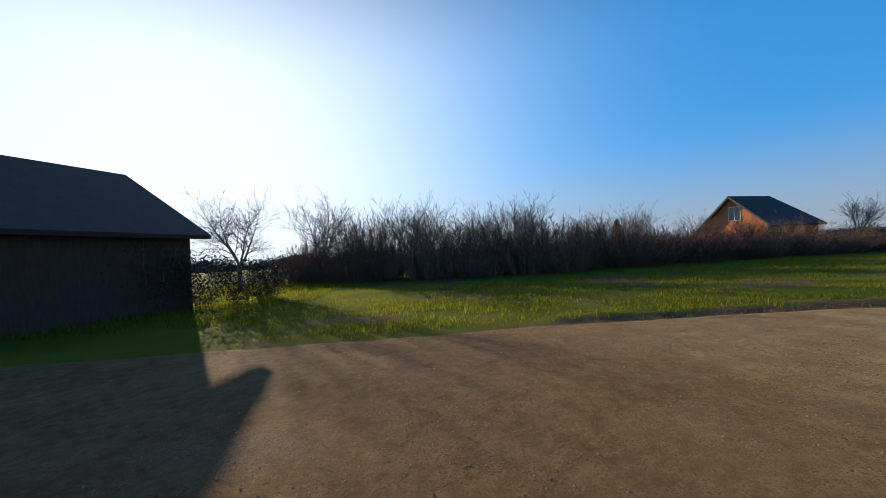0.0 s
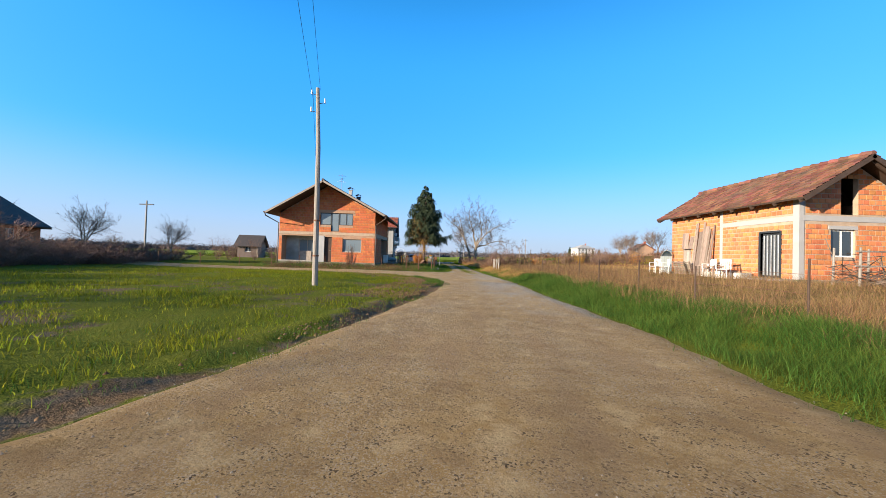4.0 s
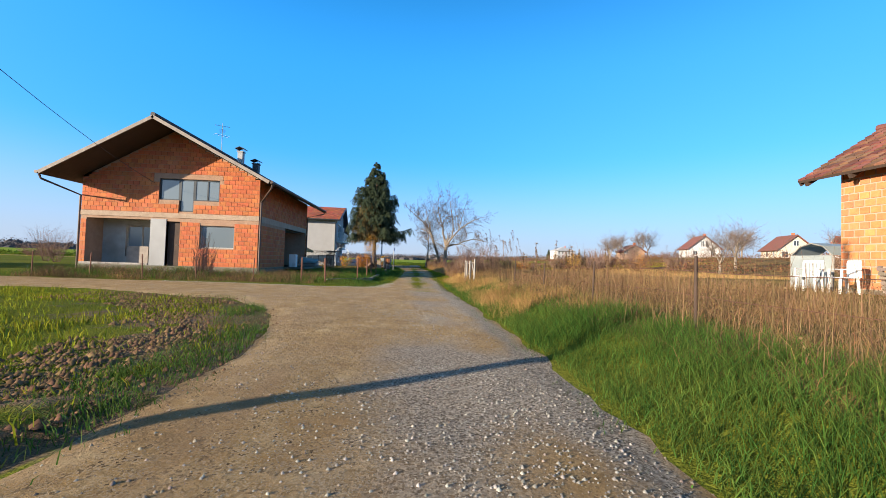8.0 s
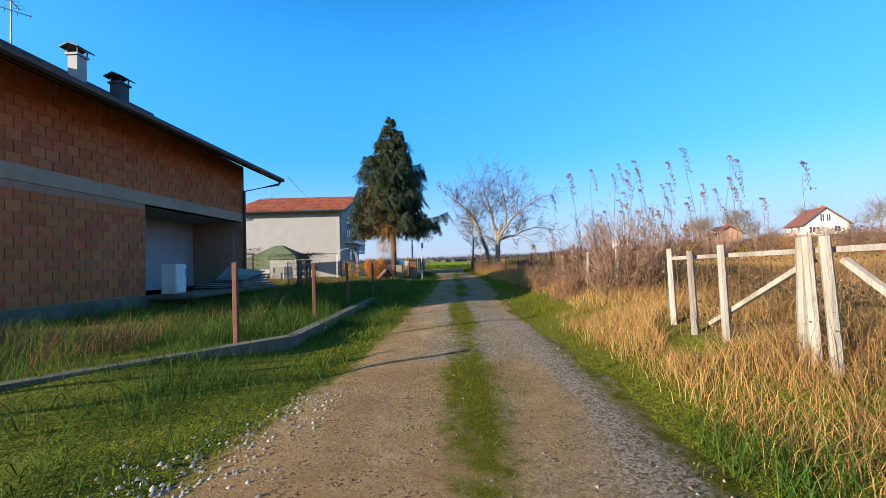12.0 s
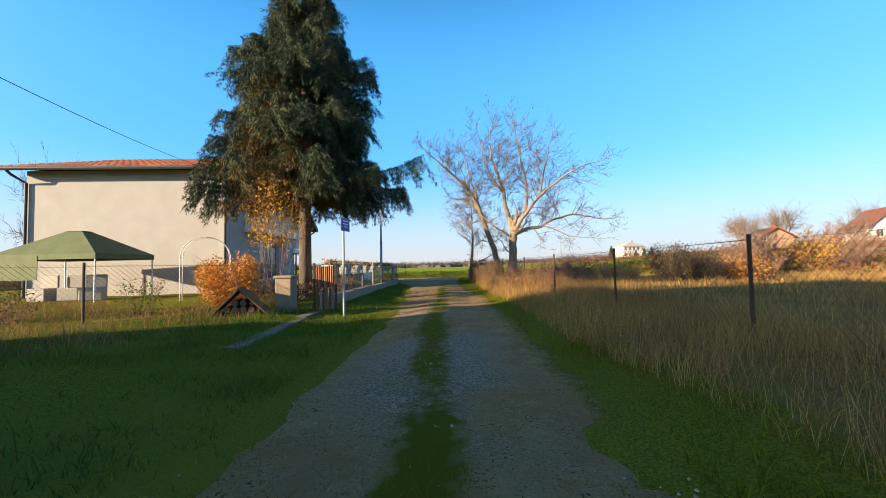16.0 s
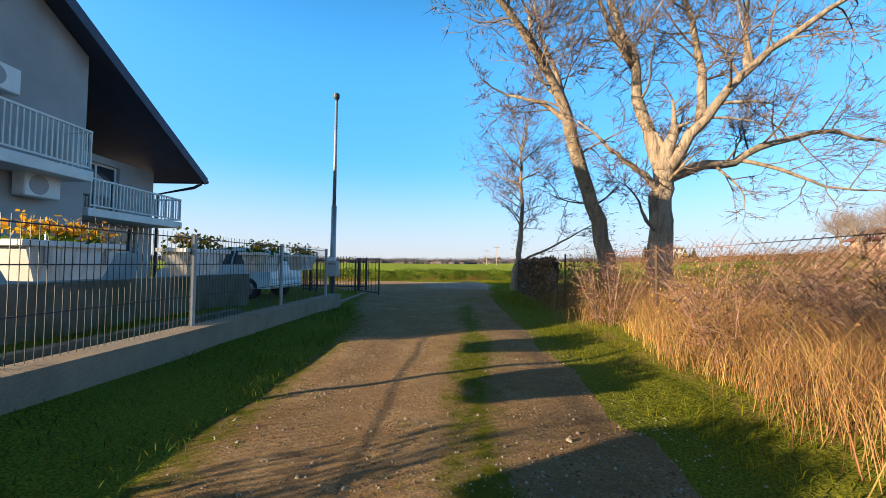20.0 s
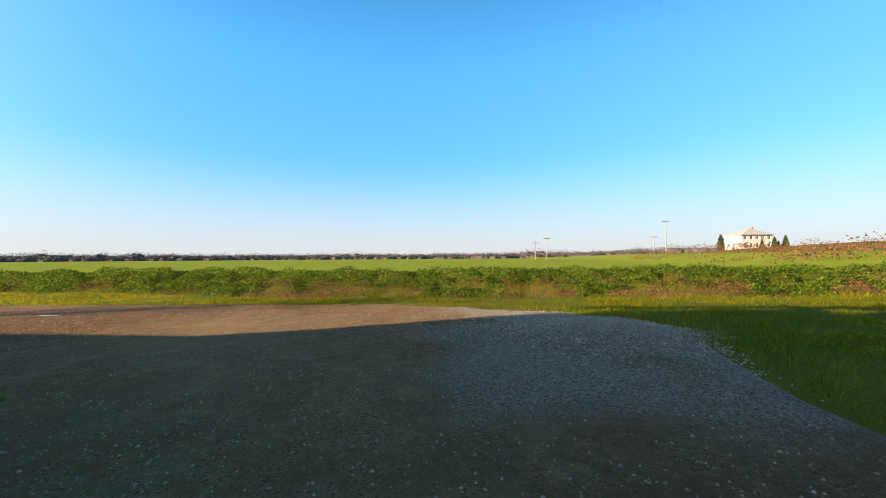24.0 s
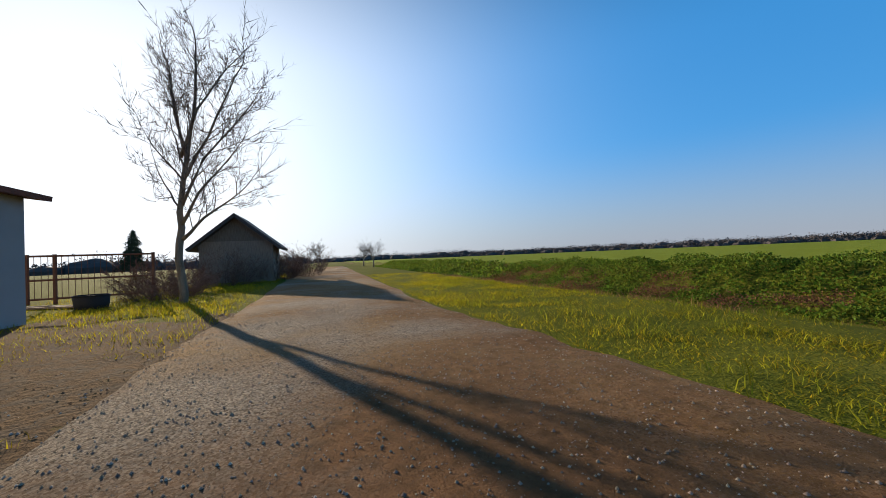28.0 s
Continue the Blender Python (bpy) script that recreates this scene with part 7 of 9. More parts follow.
for x, y, s in LINE:
    for k in range(8):
        xx, yy = x - (k // 2) * 1.7 + rs.uniform(-0.9, 0.9), y + (k % 2) * 2.0 + rs.uniform(-0.8, 0.8)
        sc = s * rs.uniform(0.75, 1.15) * (0.75 if k < 2 else 1.0)
        o = new("shrub", shrubs[rs.randrange(3)])
        o.matrix_world = pose(xx, yy, height(xx, yy), 0, 0, rs.uniform(0, 360)) @ Matrix.Diagonal((1.1, 1.1, sc, 1))
        tagged(o, "dense bare brown shrub in the thicket beside the field", "shrub", "thicket shrubs")
for x, y, s, w in ((2.9, 10.5, 0.45, 0.5), (3.3, 12.2, 0.5, 0.5), (2.7, 13.2, 0.35, 0.5), (4.4, 12.6, 0.55, 0.6), (11.6, 35.5, 0.42, 0.8), (13.4, 35, 0.45, 0.9), (8.6, 37.6, 0.35, 0.9), (22, 45, 0.85, 1.3), (25, 43, 0.9, 1.3), (28, 46, 1.0, 1.3), (31, 42, 0.9, 1.3), (34, 38, 0.8, 1.3),
                   (4.5, 35.5, 0.3, 0.8), (5.6, 37.5, 0.35, 0.9), (4.8, 33.5, 0.28, 0.8), (6.5, 40, 0.4, 1), (17, -12, 0.5, 1), (19, -9, 0.6, 1), (18, 3, 0.6, 1), (21, 6, 0.6, 1), (-24, 42.5, 0.4, 1), (-29, 43, 0.6, 1.1), (-33, 44, 0.6, 1.2), (-37, 45.3, 0.65, 1.2), (-47, 44, 0.6, 1.3), (-21.5, 43.5, 0.3, 0.8), (-9.0, 7.5, 0.55, 0.25)):
    o = new("shrub", shrubs[rs.randrange(3)])
    o.matrix_world = pose(x, y, height(x, y), 0, 0, rs.uniform(0, 360)) @ Matrix.Diagonal((w, w, s, 1))
    tagged(o, "bare brown shrub with fine upright twigs", "shrub")


def leaf_cloud(name, pts, size, mat, seed):
    """Small leaves, each a bent pair of triangles."""
    r = np.random.RandomState(seed)
    n = len(pts)
    a = r.randn(n, 3)
    a /= np.linalg.norm(a, axis=1)[:, None]
    b = np.cross(a, r.randn(n, 3))
    b /= np.linalg.norm(b, axis=1)[:, None] + 1e-9
    s = size * (0.5 + r.rand(n))[:, None]
    v = np.stack([pts, pts + a * s * 0.5 + b * s * 0.35, pts + a * s, pts + a * s * 0.5 - b * s * 0.35], 1).reshape(-1, 3)
    k = np.arange(n)[:, None] * 4
    return fast_mesh(name, v, np.zeros((0, 4), int), np.concatenate([k + [0, 1, 2], k + [0, 2, 3]]), mat)


def spruce(m, h, wide, low, seed, label, shrink=1.0, per=14, wid=0.009):
    """Whorls of drooping boughs hung with needled sprays."""
    t = thing("spruce_tree", label, "tree", m)
    r = np.random.RandomState(seed)
    wood = Build().tube([(0, 0, -0.2), (0, 0, h * 0.3), (0.03, 0, h * 0.7), (0, 0, h)], [0.18 * h / 10, 0.155 * h / 10, 0.09 * h / 10, 0.01], 9)
    tips, dirs = [], []
    z = low
    boughs = [(max(low + 0.25, 3.4), -0.25, wide * 1.25, 0.2), (low + 0.1, 0.5, wide * 1.1, 0.24)]
    while z < h - 0.15:
        reach = wide * ((h - z) / (h - low)) ** 0.7 * (0.72 + 0.36 * r.rand()) + 0.12
        turn = r.rand() * 6.28
        count = max(5, int(9.5 * (reach / wide) + 5))
        for k in range(count):
            boughs.append((z + 0.12 * r.randn(), turn + 6.28 * (k + 0.5 * r.randn()) / count, reach * (0.5 + 0.62 * r.rand()), 0.2 + 0.22 * r.rand()))
        z += 0.20 + 0.12 * r.rand()
    for z, a, ln, sag in boughs:
        pts = [Vector((0, 0, z))]
        for j in range(1, 7):
            f = j / 6
            pts.append(Vector((math.cos(a) * ln * f, math.sin(a) * ln * f, z + ln * (0.12 * f - sag * f * f + 0.2 * f ** 4))))
        if ln > 0.5:
            wood.tube(pts[:6], [0.022, 0.019, 0.016, 0.012, 0.009, 0.005], 4)
        n = int(17 * ln) + 7
        for j in range(n):
            f = 0.2 + 0.8 * ((j + r.rand()) / n) ** 0.8
            i = min(int(f * 6), 5)
            p = pts[i].lerp(pts[i + 1], f * 6 - i)
            side = Vector((-math.sin(a), math.cos(a), 0)) * r.choice([-1, 1])
            sp = (side * (0.6 + 0.8 * r.rand()) + Vector((math.cos(a), math.sin(a), 0)) * (0.4 + 0.5 * r.rand()) + Vector((0, 0, -0.9 - 2.2 * r.rand()))).normalized()
            for q in range(2 + int((2 + 3.5 * r.rand()) * f * min(ln / 1.5, 1))):
                tips.append(p + sp * 0.14 * q)
                dirs.append(sp)
    tips, dirs = np.array(tips), np.array(dirs)
    n = len(tips)
    P0 = np.repeat(tips, per, 0) + r.randn(n * per, 3) * 0.03
    D = np.repeat(dirs, per, 0) + r.randn(n * per, 3) * 0.42
    D /= np.linalg.norm(D, axis=1)[:, None]
    S = np.cross(D, r.randn(n * per, 3))
    S /= np.linalg.norm(S, axis=1)[:, None] + 1e-9
    L = (0.07 + 0.11 * r.rand(n * per))[:, None] * shrink
    v = np.stack([P0 - S * wid, P0 + S * wid, P0 + D * L], 1).reshape(-1, 3)
    part("trunk", wood, M["sprucebark"], t, smooth=True)
    # lower needles, shifted to the sun side, coloured brown as if sunlit
    inner = (np.hypot(P0[:, 0] + 0.5, P0[:, 1] + 0.3) < 0.6 * wide * np.clip((h - P0[:, 2]) / (h - low), 0, 1)) & (P0[:, 2] < h * 0.6) & (r.rand(n * per) < 0.65)
    for nm, mk, mt in (("needles", ~inner, "needle"), ("dry_needles", inner, "needle_brown")):
        vv = v.reshape(-1, 3, 3)[mk].reshape(-1, 3)
        part(nm, fast_mesh(nm, vv, np.zeros((0, 4), int), np.arange(len(vv)).reshape(-1, 3), M[mt]), M[mt], t)
    return t


spruce(pose(-3.85, 29.3, 0.1), 10.6, 2.95, 3.3, 3, "tall dark green spruce with drooping boughs beside the lane")
far_spruce = spruce(pose(70, 186, height(70, 186)) @ Matrix.Scale(0.62, 4), 9.5, 2.2, 1.6, 4, "dark spruce beside the large white house", 2.6, 1, 0.03)
for x, y, s in ((-79, 12.9, 1.25), (76, 170, 0.62), (79.5, 171, 0.7), (72.5, 169.5, 0.5), (82, 178, 0.5)):
    copy_thing(far_spruce, pose(x, y, height(x, y), 0, 0, x) @ Matrix.Scale(s, 4))


def leafy_bush(x, y, h, w, mat, n, label, seed, stems=14, bare=1, leaf=0.07):
    b = thing("autumn_bush", label, "bush", pose(x, y, height(x, y)))
    rs2 = random.Random(seed)
    f = Build()
    pts = []
    for k in range(stems):
        a = rs2.random() * 6.28
        p = Vector((0.12 * math.cos(a), 0.12 * math.sin(a), -0.1))
        d = Vector((math.cos(a) * 0.5 * w / h, math.sin(a) * 0.5 * w / h, 1)).normalized()
        for j in range(6):
            q = p + d * h / 6 * rs2.uniform(0.8, 1.1)
            twig(f, p, q, 0.003 + 0.006 * (1 - j * 0.13) * min(h / 1.5, 1))
            for e in range(int(n / stems / 6)):
                s = p.lerp(q, rs2.random()) + Vector((rs2.gauss(0, 0.16), rs2.gauss(0, 0.16), rs2.gauss(0, 0.12))) * w
                if j >= bare and (s.x ** 2 + s.y ** 2) / (0.8 * w) ** 2 + ((s.z - 0.45 * h) / (0.62 * h)) ** 2 < rs2.uniform(0.75, 1.05):
                    pts.append(tuple(s))
            g = Vector((rs2.uniform(-1, 1), rs2.uniform(-1, 1), rs2.uniform(0, 0.7)))
            twig(f, q, q + g * 0.3 * w, 0.0038)
            p, d = q, (d + Vector((rs2.uniform(-1, 1), rs2.uniform(-1, 1), 0.2)) * 0.16).normalized()
    part("framework", f, M["shrubtwig"], b)
    part("leaves", leaf_cloud("leaves", np.array(pts), leaf, M[mat], seed), M[mat], b)


for k, (x, y, h, w) in enumerate(((-16.6, -37.9, 1.9, 1.5), (-15.3, -38.4, 2.1, 1.5), (-14.2, -39.3, 2.4, 1.6), (-13.2, -40.4, 2.7, 1.7), (-12.4, -41.6, 2.9, 1.8))):
    leafy_bush(x, y, h, w, "darkleaf", 3600, "dense dark hedge bush before the house", 110 + k, 26, 1, 0.07)
leafy_bush(-4.55, 26.5, 1.35, 0.95, "orangeleaf", 9000, "bush with bright orange autumn leaves", 1, 20, 1, 0.05)
leafy_bush(-4.0, 27.7, 3.6, 1.2, "yellowleaf", 6000, "tall thin bush with yellow autumn leaves", 2, 34, 3, 0.045)
for k, (x, y, h) in enumerate(((-22.0, 19.7, 2.5), (-24.2, 18.6, 2.2), (-20.2, 20.4, 2.3), (-26.5, 20.5, 2.6))):
    leafy_bush(x, y, h, 1.7, "brownleaf", 500, "bare brown bush behind the unfinished house", 140 + k, 44, 2, 0.05)
leafy_bush(-6.6, 29.5, 1.3, 1.0, "yellowleaf", 1200, "low bush with yellow autumn leaves", 3)
leafy_bush(-4.0, 31.4, 0.7, 0.7, "yellowleaf", 900, "small yellow bush behind the mesh fence", 4)
leafy_bush(-3.7, 30.6, 0.6, 0.6, "yellowleaf", 900, "small yellow bush behind the mesh fence", 5)
leafy_bush(21, 40, 2.4, 2.0, "yellowleaf", 1800, "yellowing bush on the rise", 6)
leafy_bush(8.9, 32.8, 1.7, 1.15, "darkleaf", 9000, "dense dark evergreen bush in the meadow", 7, 24, 0, 0.045)
leafy_bush(10.6, 33.4, 1.35, 1.1, "darkleaf", 7000, "dense dark evergreen bush in the meadow", 8, 20, 0, 0.045)
leafy_bush(12.6, 33.6, 1.3, 1.8, "orangeleaf", 1500, "orange-brown bush on the rise", 9)
leafy_bush(30, 39, 2.6, 2.4, "orangeleaf", 1500, "orange-brown bush on the rise", 10)
leafy_bush(6.5, 35.5, 1.2, 1.6, "brownleaf", 1600, "rusty brown bush behind the wire fence", 12)
for k, (x, y, h, w) in enumerate(((2.5, 32.4, 0.6, 0.7), (2.9, 34.0, 0.8, 0.9), (2.45, 35.6, 0.7, 0.8), (3.0, 36.9, 0.95, 1.0), (2.3, 38.2, 0.8, 0.8), (2.8, 39.4, 1.0, 1.0), (2.3, 40.4, 0.7, 0.7), (3.4, 31.0, 0.7, 0.9), (2.6, 29.6, 0.5, 0.7), (2.3, 13.6, 0.6, 0.6), (2.8, 12.4, 0.8, 0.7), (2.2, 11.6, 0.55, 0.6), (2.7, 10.2, 0.7, 0.7))):
    leafy_bush(x, y, h * 1.3, w * 1.15, ("drygold", "dry", "rustleaf")[k % 3], 2600, "tangled brown bramble in the wire fence", 40 + k, 30, 0, 0.02)
leafy_bush(3.0, 42.0, 1.1, 0.9, "brownleaf", 900, "ivy and dead leaves at the foot of the trees", 13)

# tall dry reeds with drooping plumes, behind the wooden gate
rs = random.Random(5)
b, plume = Build(), []
for k in range(52):
    x, y = rs.gauss(4.6, 1.0), rs.gauss(11.8, 1.2)
    h = rs.uniform(0.9, 2.5)
    p = Vector((x, y, height(x, y)))
    d = Vector((rs.uniform(-0.12, 0.12), rs.uniform(-0.12, 0.12), 1))
    for j in range(5):
        q = p + d * h / 5
        twig(b, p, q, 0.008 - j * 0.001)
        d = (d + Vector((rs.uniform(-0.1, 0.1), rs.uniform(-0.1, 0.1), 0))).normalized()
        p = q
    for j in range(120):
        u = rs.random()
        plume.append(tuple(p + d * 0.05 + Vector((0.12 * u + rs.gauss(0, 0.018), rs.gauss(0, 0.02), 0.08 - 0.42 * u * u))))
reeds = thing("reed_clump", "clump of tall dry reeds with drooping grey plumes", "reeds")
tagged(part("stalk_cluster", b, M["stalk"], reeds), kind="stuff")
tagged(part("seed_head", leaf_cloud("seed_head", np.array(plume), 0.024, M["stalk"], 3), M["stalk"], reeds), kind="stuff")
x, y = scatter(1500, 2.6, 9, -12, 16, 41)
blades("weed_stalks", x, y, 0.8, 0.007, M["stalk"], "tall dead weed stalks standing in the rough field", "weeds", 0.15, 42)



def leaf_carpet(name, x, y, h, size, mat, label, category, seed, lump=0.5):
    """Low leafy growth in mounds."""
    r = np.random.RandomState(seed)
    top = h * np.clip(1.6 * lattice(x, y, lump, seed) - 0.15, 0.08, 1.2)
    pts = np.stack([x, y, land(x, y) - 0.03 + top * r.rand(len(x)) ** 0.6], -1)
    return tagged(new(name, leaf_cloud(name, pts, size, M[mat], seed)), label, category, kind="stuff")


x, y = scatter(330000, -40, 26, 57, 71, 29, lambda x, y: (y - 0.085 * x > 61.6 + 0.9 * lattice(x, y, 1.6, 34)) & (y - 0.085 * x < 66.9) & (SOFT.rand(len(x)) < np.clip((x + 48) / 20, 0.25, 1)) & ~((lattice(x, y, 1.4, 33) > 0.55) & (y - 0.085 * x < 64.6)))
leaf_carpet("bank_crop", x, y, 0.34, 0.085, "leafgreen", "leafy green plants covering the far bank of the ditch", "plants", 30, 0.7)
x, y = scatter(230000, -40, 24, 57, 67, 61, lambda x, y: (y - 0.085 * x > 60.8) & (y - 0.085 * x < 64.7) & (lattice(x, y, 1.4, 33) > 0.53))
leaf_carpet("bank_weeds", x, y, 0.5, 0.055, "rustleaf", "rust-brown dead weeds at the foot of the bank", "weeds", 62, 1.0)
x, y = scatter(90000, 2.3, 10, -14, 16, 67, lambda x, y: SOFT.rand(len(x)) < np.clip(2.6 * lattice(x, y, 1.0, 68) - 0.7, 0, 1) * np.clip(1.4 - x / 9, 0.1, 1))
leaf_carpet("dead_leaves", x, y, 0.5, 0.024, "stalk", "curled dead leaves hanging on tangled brown weeds", "weeds", 69, 0.8)

x, y = scatter(90000, 18, 85, 24, 110, 121, lambda x, y: (lattice(x, y, 5.0, 122) > 0.52) & (SOFT.rand(len(x)) < 0.8))
leaf_carpet("scrub", x, y, 1.3, 0.16, "rustleaf", "low brown scrub scattered over the rise", "scrub", 123, 2.4)
x, y = scatter(60000, -120, -36, 50, 62, 71, lambda x, y: (y - 0.085 * x > 61.6) & (y - 0.085 * x < 66.9))
leaf_carpet("bank_crop", x, y, 0.34, 0.2, "leafgreen", "leafy green plants covering the bank far along the ditch", "plants", 72, 0.9)

x, y = scatter(26000, 1.9, 4.4, 29, 42, 77, lambda x, y: lattice(x, y, 0.9, 78) > 0.36, 0.14)
blades("tall_dry_grass", x, y, 0.46, 0.004, M["dry"], "tall brown dry grass and weeds along the wire fence", "grass", 0.7, 79)


def maize_stalk(x, y, h, seed):
    """A dead stalk with dry leaves hanging along it."""
    q = random.Random(seed)
    t = thing("dead_stalk", "tall dead pale stalk with shrivelled hanging leaves", "plant", pose(x, y, height(x, y), 0, 0, q.uniform(0, 360)), "dead stalks in the weeds")
    stem, leaf = Build(), []
    p, d = Vector((0, 0, -0.05)), Vector((q.uniform(-0.08, 0.08), q.uniform(-0.08, 0.08), 1))
    line = [p]
    for j in range(8):
        e = p + d * h / 8
        line.append(e)
        for i in range(16 if j > 1 else 4):
            u = q.random()
            s = q.uniform(0, 6.28)
            leaf.append(tuple(p.lerp(e, u) + Vector((math.cos(s), math.sin(s), -1.2)) * q.uniform(0, 0.035)))
        p, d = e, (d + Vector((q.uniform(-1, 1), q.uniform(-1, 1), 0)) * 0.06).normalized()
    stem.tube(line, [0.011 - 0.001 * j for j in range(9)], 5)
    part("stem", stem, M["stalk"], t)
    tagged(part("foliage", leaf_cloud("foliage", np.array(leaf), 0.05, M["stalk"], seed), M["stalk"], t), kind="stuff")


for k, (x, y, h) in enumerate(((3.6, 3.9, 1.35), (3.9, 3.3, 1.75), (4.3, 4.6, 1.5), (4.5, 3.4, 1.85), (4.9, 2.7, 1.6), (5.3, 4.1, 1.75), (5.6, 3.0, 1.4), (4.1, 5.4, 1.3), (5.9, 2.2, 1.7), (6.4, 3.5, 1.5), (4.6, 1.8, 1.3), (6.1, 5.0, 1.6))):
    maize_stalk(x + 0.4, y, h * 0.88, 90 + k)

# ---- poles, cables ----


def utility_pole(x, y, h, label):
    z = height(x, y)
    p = thing("utility_pole", label, "pole", pose(x, y, z))
    part("shaft", Build().tube([(0, 0, -0.2), (-0.02, 0, 2.0), (-0.05, 0, h * 0.7), (-0.14, 0, h)], [0.10, 0.09, 0.075, 0.06], 10), M["pole"], p, "weathered wooden shaft")
    for k in range(3):
        br = part("bracket", Build().tube([(-0.1, 0, h - 0.25 - k * 0.3), (0.12 if k % 2 else -0.34, 0, h - 0.2 - k * 0.3)], [0.012, 0.012], 5), M["darkmetal"], p)
        part("insulator", Build().tube([(0.12 if k % 2 else -0.34, 0, h - 0.22 - k * 0.3), (0.12 if k % 2 else -0.34, 0, h - 0.06 - k * 0.3)], [0.035, 0.02], 8), M["white"], br)
    for z2 in (1.0, 2.2):
        part("strap", Build().tube([(-0.01, 0, z2), (-0.01, 0, z2 + 0.05)], [0.11, 0.11], 12), M["rust"], p)
    return p


utility_pole(-6.4, -10.1, 6.8, "leaning weathered wooden utility pole in the green field")


def cable(p, q, sag, label, r=0.008):
    p, q = Vector(p), Vector(q)
    pts = [p.lerp(q, k / 14) - Vector((0, 0, sag * 4 * (k / 14) * (1 - k / 14))) for k in range(15)]
    solo("cable", Build().tube(pts, [r] * 15, 4), M["cable"], label, "cable", group="overhead cables")


cable((-6.7, -10.1, 6.7), (-11.9, 8.66, 4.2), 0.5, "thin black service cable from the pole to the brick house")
cable((-6.45, -10.1, 6.75), (3.0, -46, 7.0), 0.6, "overhead line running from the wooden pole", 0.006)
cable((-6.7, -10.1, 6.5), (2.6, -46, 6.8), 0.6, "overhead line running from the wooden pole", 0.006)
cable((-6.5, 19.2, 4.6), (-9.1, 32.6, 5.1), 0.25, "thin cable between the two houses")


def thin_pole(x, y, h, label):
    o = thing("distant_pole", label, "pole", pose(x, y, height(x, y)))
    part("shaft", Build().tube([(0, 0, -0.3), (0, 0, h)], [0.11, 0.08], 7), M["fascia"], o)
    part("crossarm", Build().box(-0.8, -0.06, h - 0.5, 0.8, 0.06, h - 0.38, 0.01), M["darkmetal"], o)


for x, y, h in ((7, 145, 4.6), (9.8, 145, 5.7), (32.8, 139.5, 4.2), (35, 138.5, 7.6), (-36, 22.5, 6.5)):
    thin_pole(x, y, h, "pole of a power line out in the fields")

lp = thing("lamp_post", "slim grey metal lamp post with a small head", "lamp post", pose(-4.3, 45.1, 0))
part("shaft", Build().tube([(0, 0, -0.2), (0, 0, 1.2), (0.01, 0, 2.9)], [0.10, 0.095, 0.085], 12), M["greymetal"], lp, smooth=True)
part("upper_shaft", Build().tube([(0.01, 0, 2.9), (0.02, 0, 6.55)], [0.062, 0.045], 12), M["greymetal"], lp, smooth=True)
part("lamp_head", Build().tube([(0.02, 0, 6.5), (0.02, 0, 6.6), (0.02, 0, 6.72), (0.02, 0, 6.75)], [0.05, 0.1, 0.1, 0.06], 12), M["darkmetal"], lp)
part("meter_box", Build().box(-0.16, -0.24, 0.55, 0.16, -0.1, 1.15, 0.01), M["white"], lp)

sg = thing("sign_board", "blue plate with white writing on a grey steel post", "sign", pose(-1.75, 25.8, 0, 0, 0, 78))
part("post", Build().tube([(0, 0, -0.2), (0, 0, 2.1)], [0.025, 0.025], 10), M["plaster"], sg)
plate = part("plate", Build().box(-0.19, -0.052, 1.8, 0.19, -0.034, 2.08, 0.004), M["blue"], sg)
for k, (u0, u1) in enumerate(((-0.11, 0.12), (-0.13, 0.1), (-0.07, 0.08))):
    part("text_bar", Build().box(u0, -0.0545, 2.0 - k * 0.06, u1, -0.0525, 2.018 - k * 0.06), M["white"], plate)

# ---- fences, walls ----


def post(name, x, y, h, r, mat, label, group, lean=0.0, square=True):
    b = Build()
    if square:
        b.box(-r, -r, -0.3, r, r, h, 0.006)
    else:
        b.tube([(0, 0, -0.3), (lean * 0.5, 0, h * 0.5), (lean, 0, h)], [r, r * 0.95, r * 0.85], 8)
    return solo(name, b, M[mat], label, "post", pose(x, y, height(x, y), rs.uniform(-2, 2), rs.uniform(-2.5, 2.5), rs.uniform(0, 20)), group)


for y in (-17.6, -15.1, -12.7, -10.2, -7.9, -5.6, -2.9, 0.2, 2.8):
    post("fence_post", 3.4 + rs.uniform(-0.1, 0.1), y, rs.uniform(0.75, 0.95), 0.02, "soffit", "thin dark fence post in tall weeds", "field fence posts", 0.03, False)
for z in (0.75, 1.05):
    pts = [(3.4, -17.6 + k * 20.4 / 16, height(3.4, 0) + z - 0.35 + 0.02 * math.sin(k * 2)) for k in range(17)]
    solo("fence_wire", Build().tube(pts, [0.004] * 17, 3), M["rust"], "rusty wire strung between the field posts", "wire")
for x, y in ((-3.55, 6.0), (-4.5, 6.05), (-2.6, 8.4), (-2.4, 10.5), (-2.4, 12.7), (-2.35, 15.2)):
    post("steel_post", x, y, 0.98, 0.028, "rust", "rusty red-brown steel fence post", "rusty posts")
for x in (-6.4, -8.6, -10.6, -12.6, -14.6, -17, -20, -23):
    post("steel_post", x, 6.2 + rs.uniform(-0.1, 0.1), 0.9, 0.018, "rust", "thin rusty fence post before the brick house", "rusty posts")


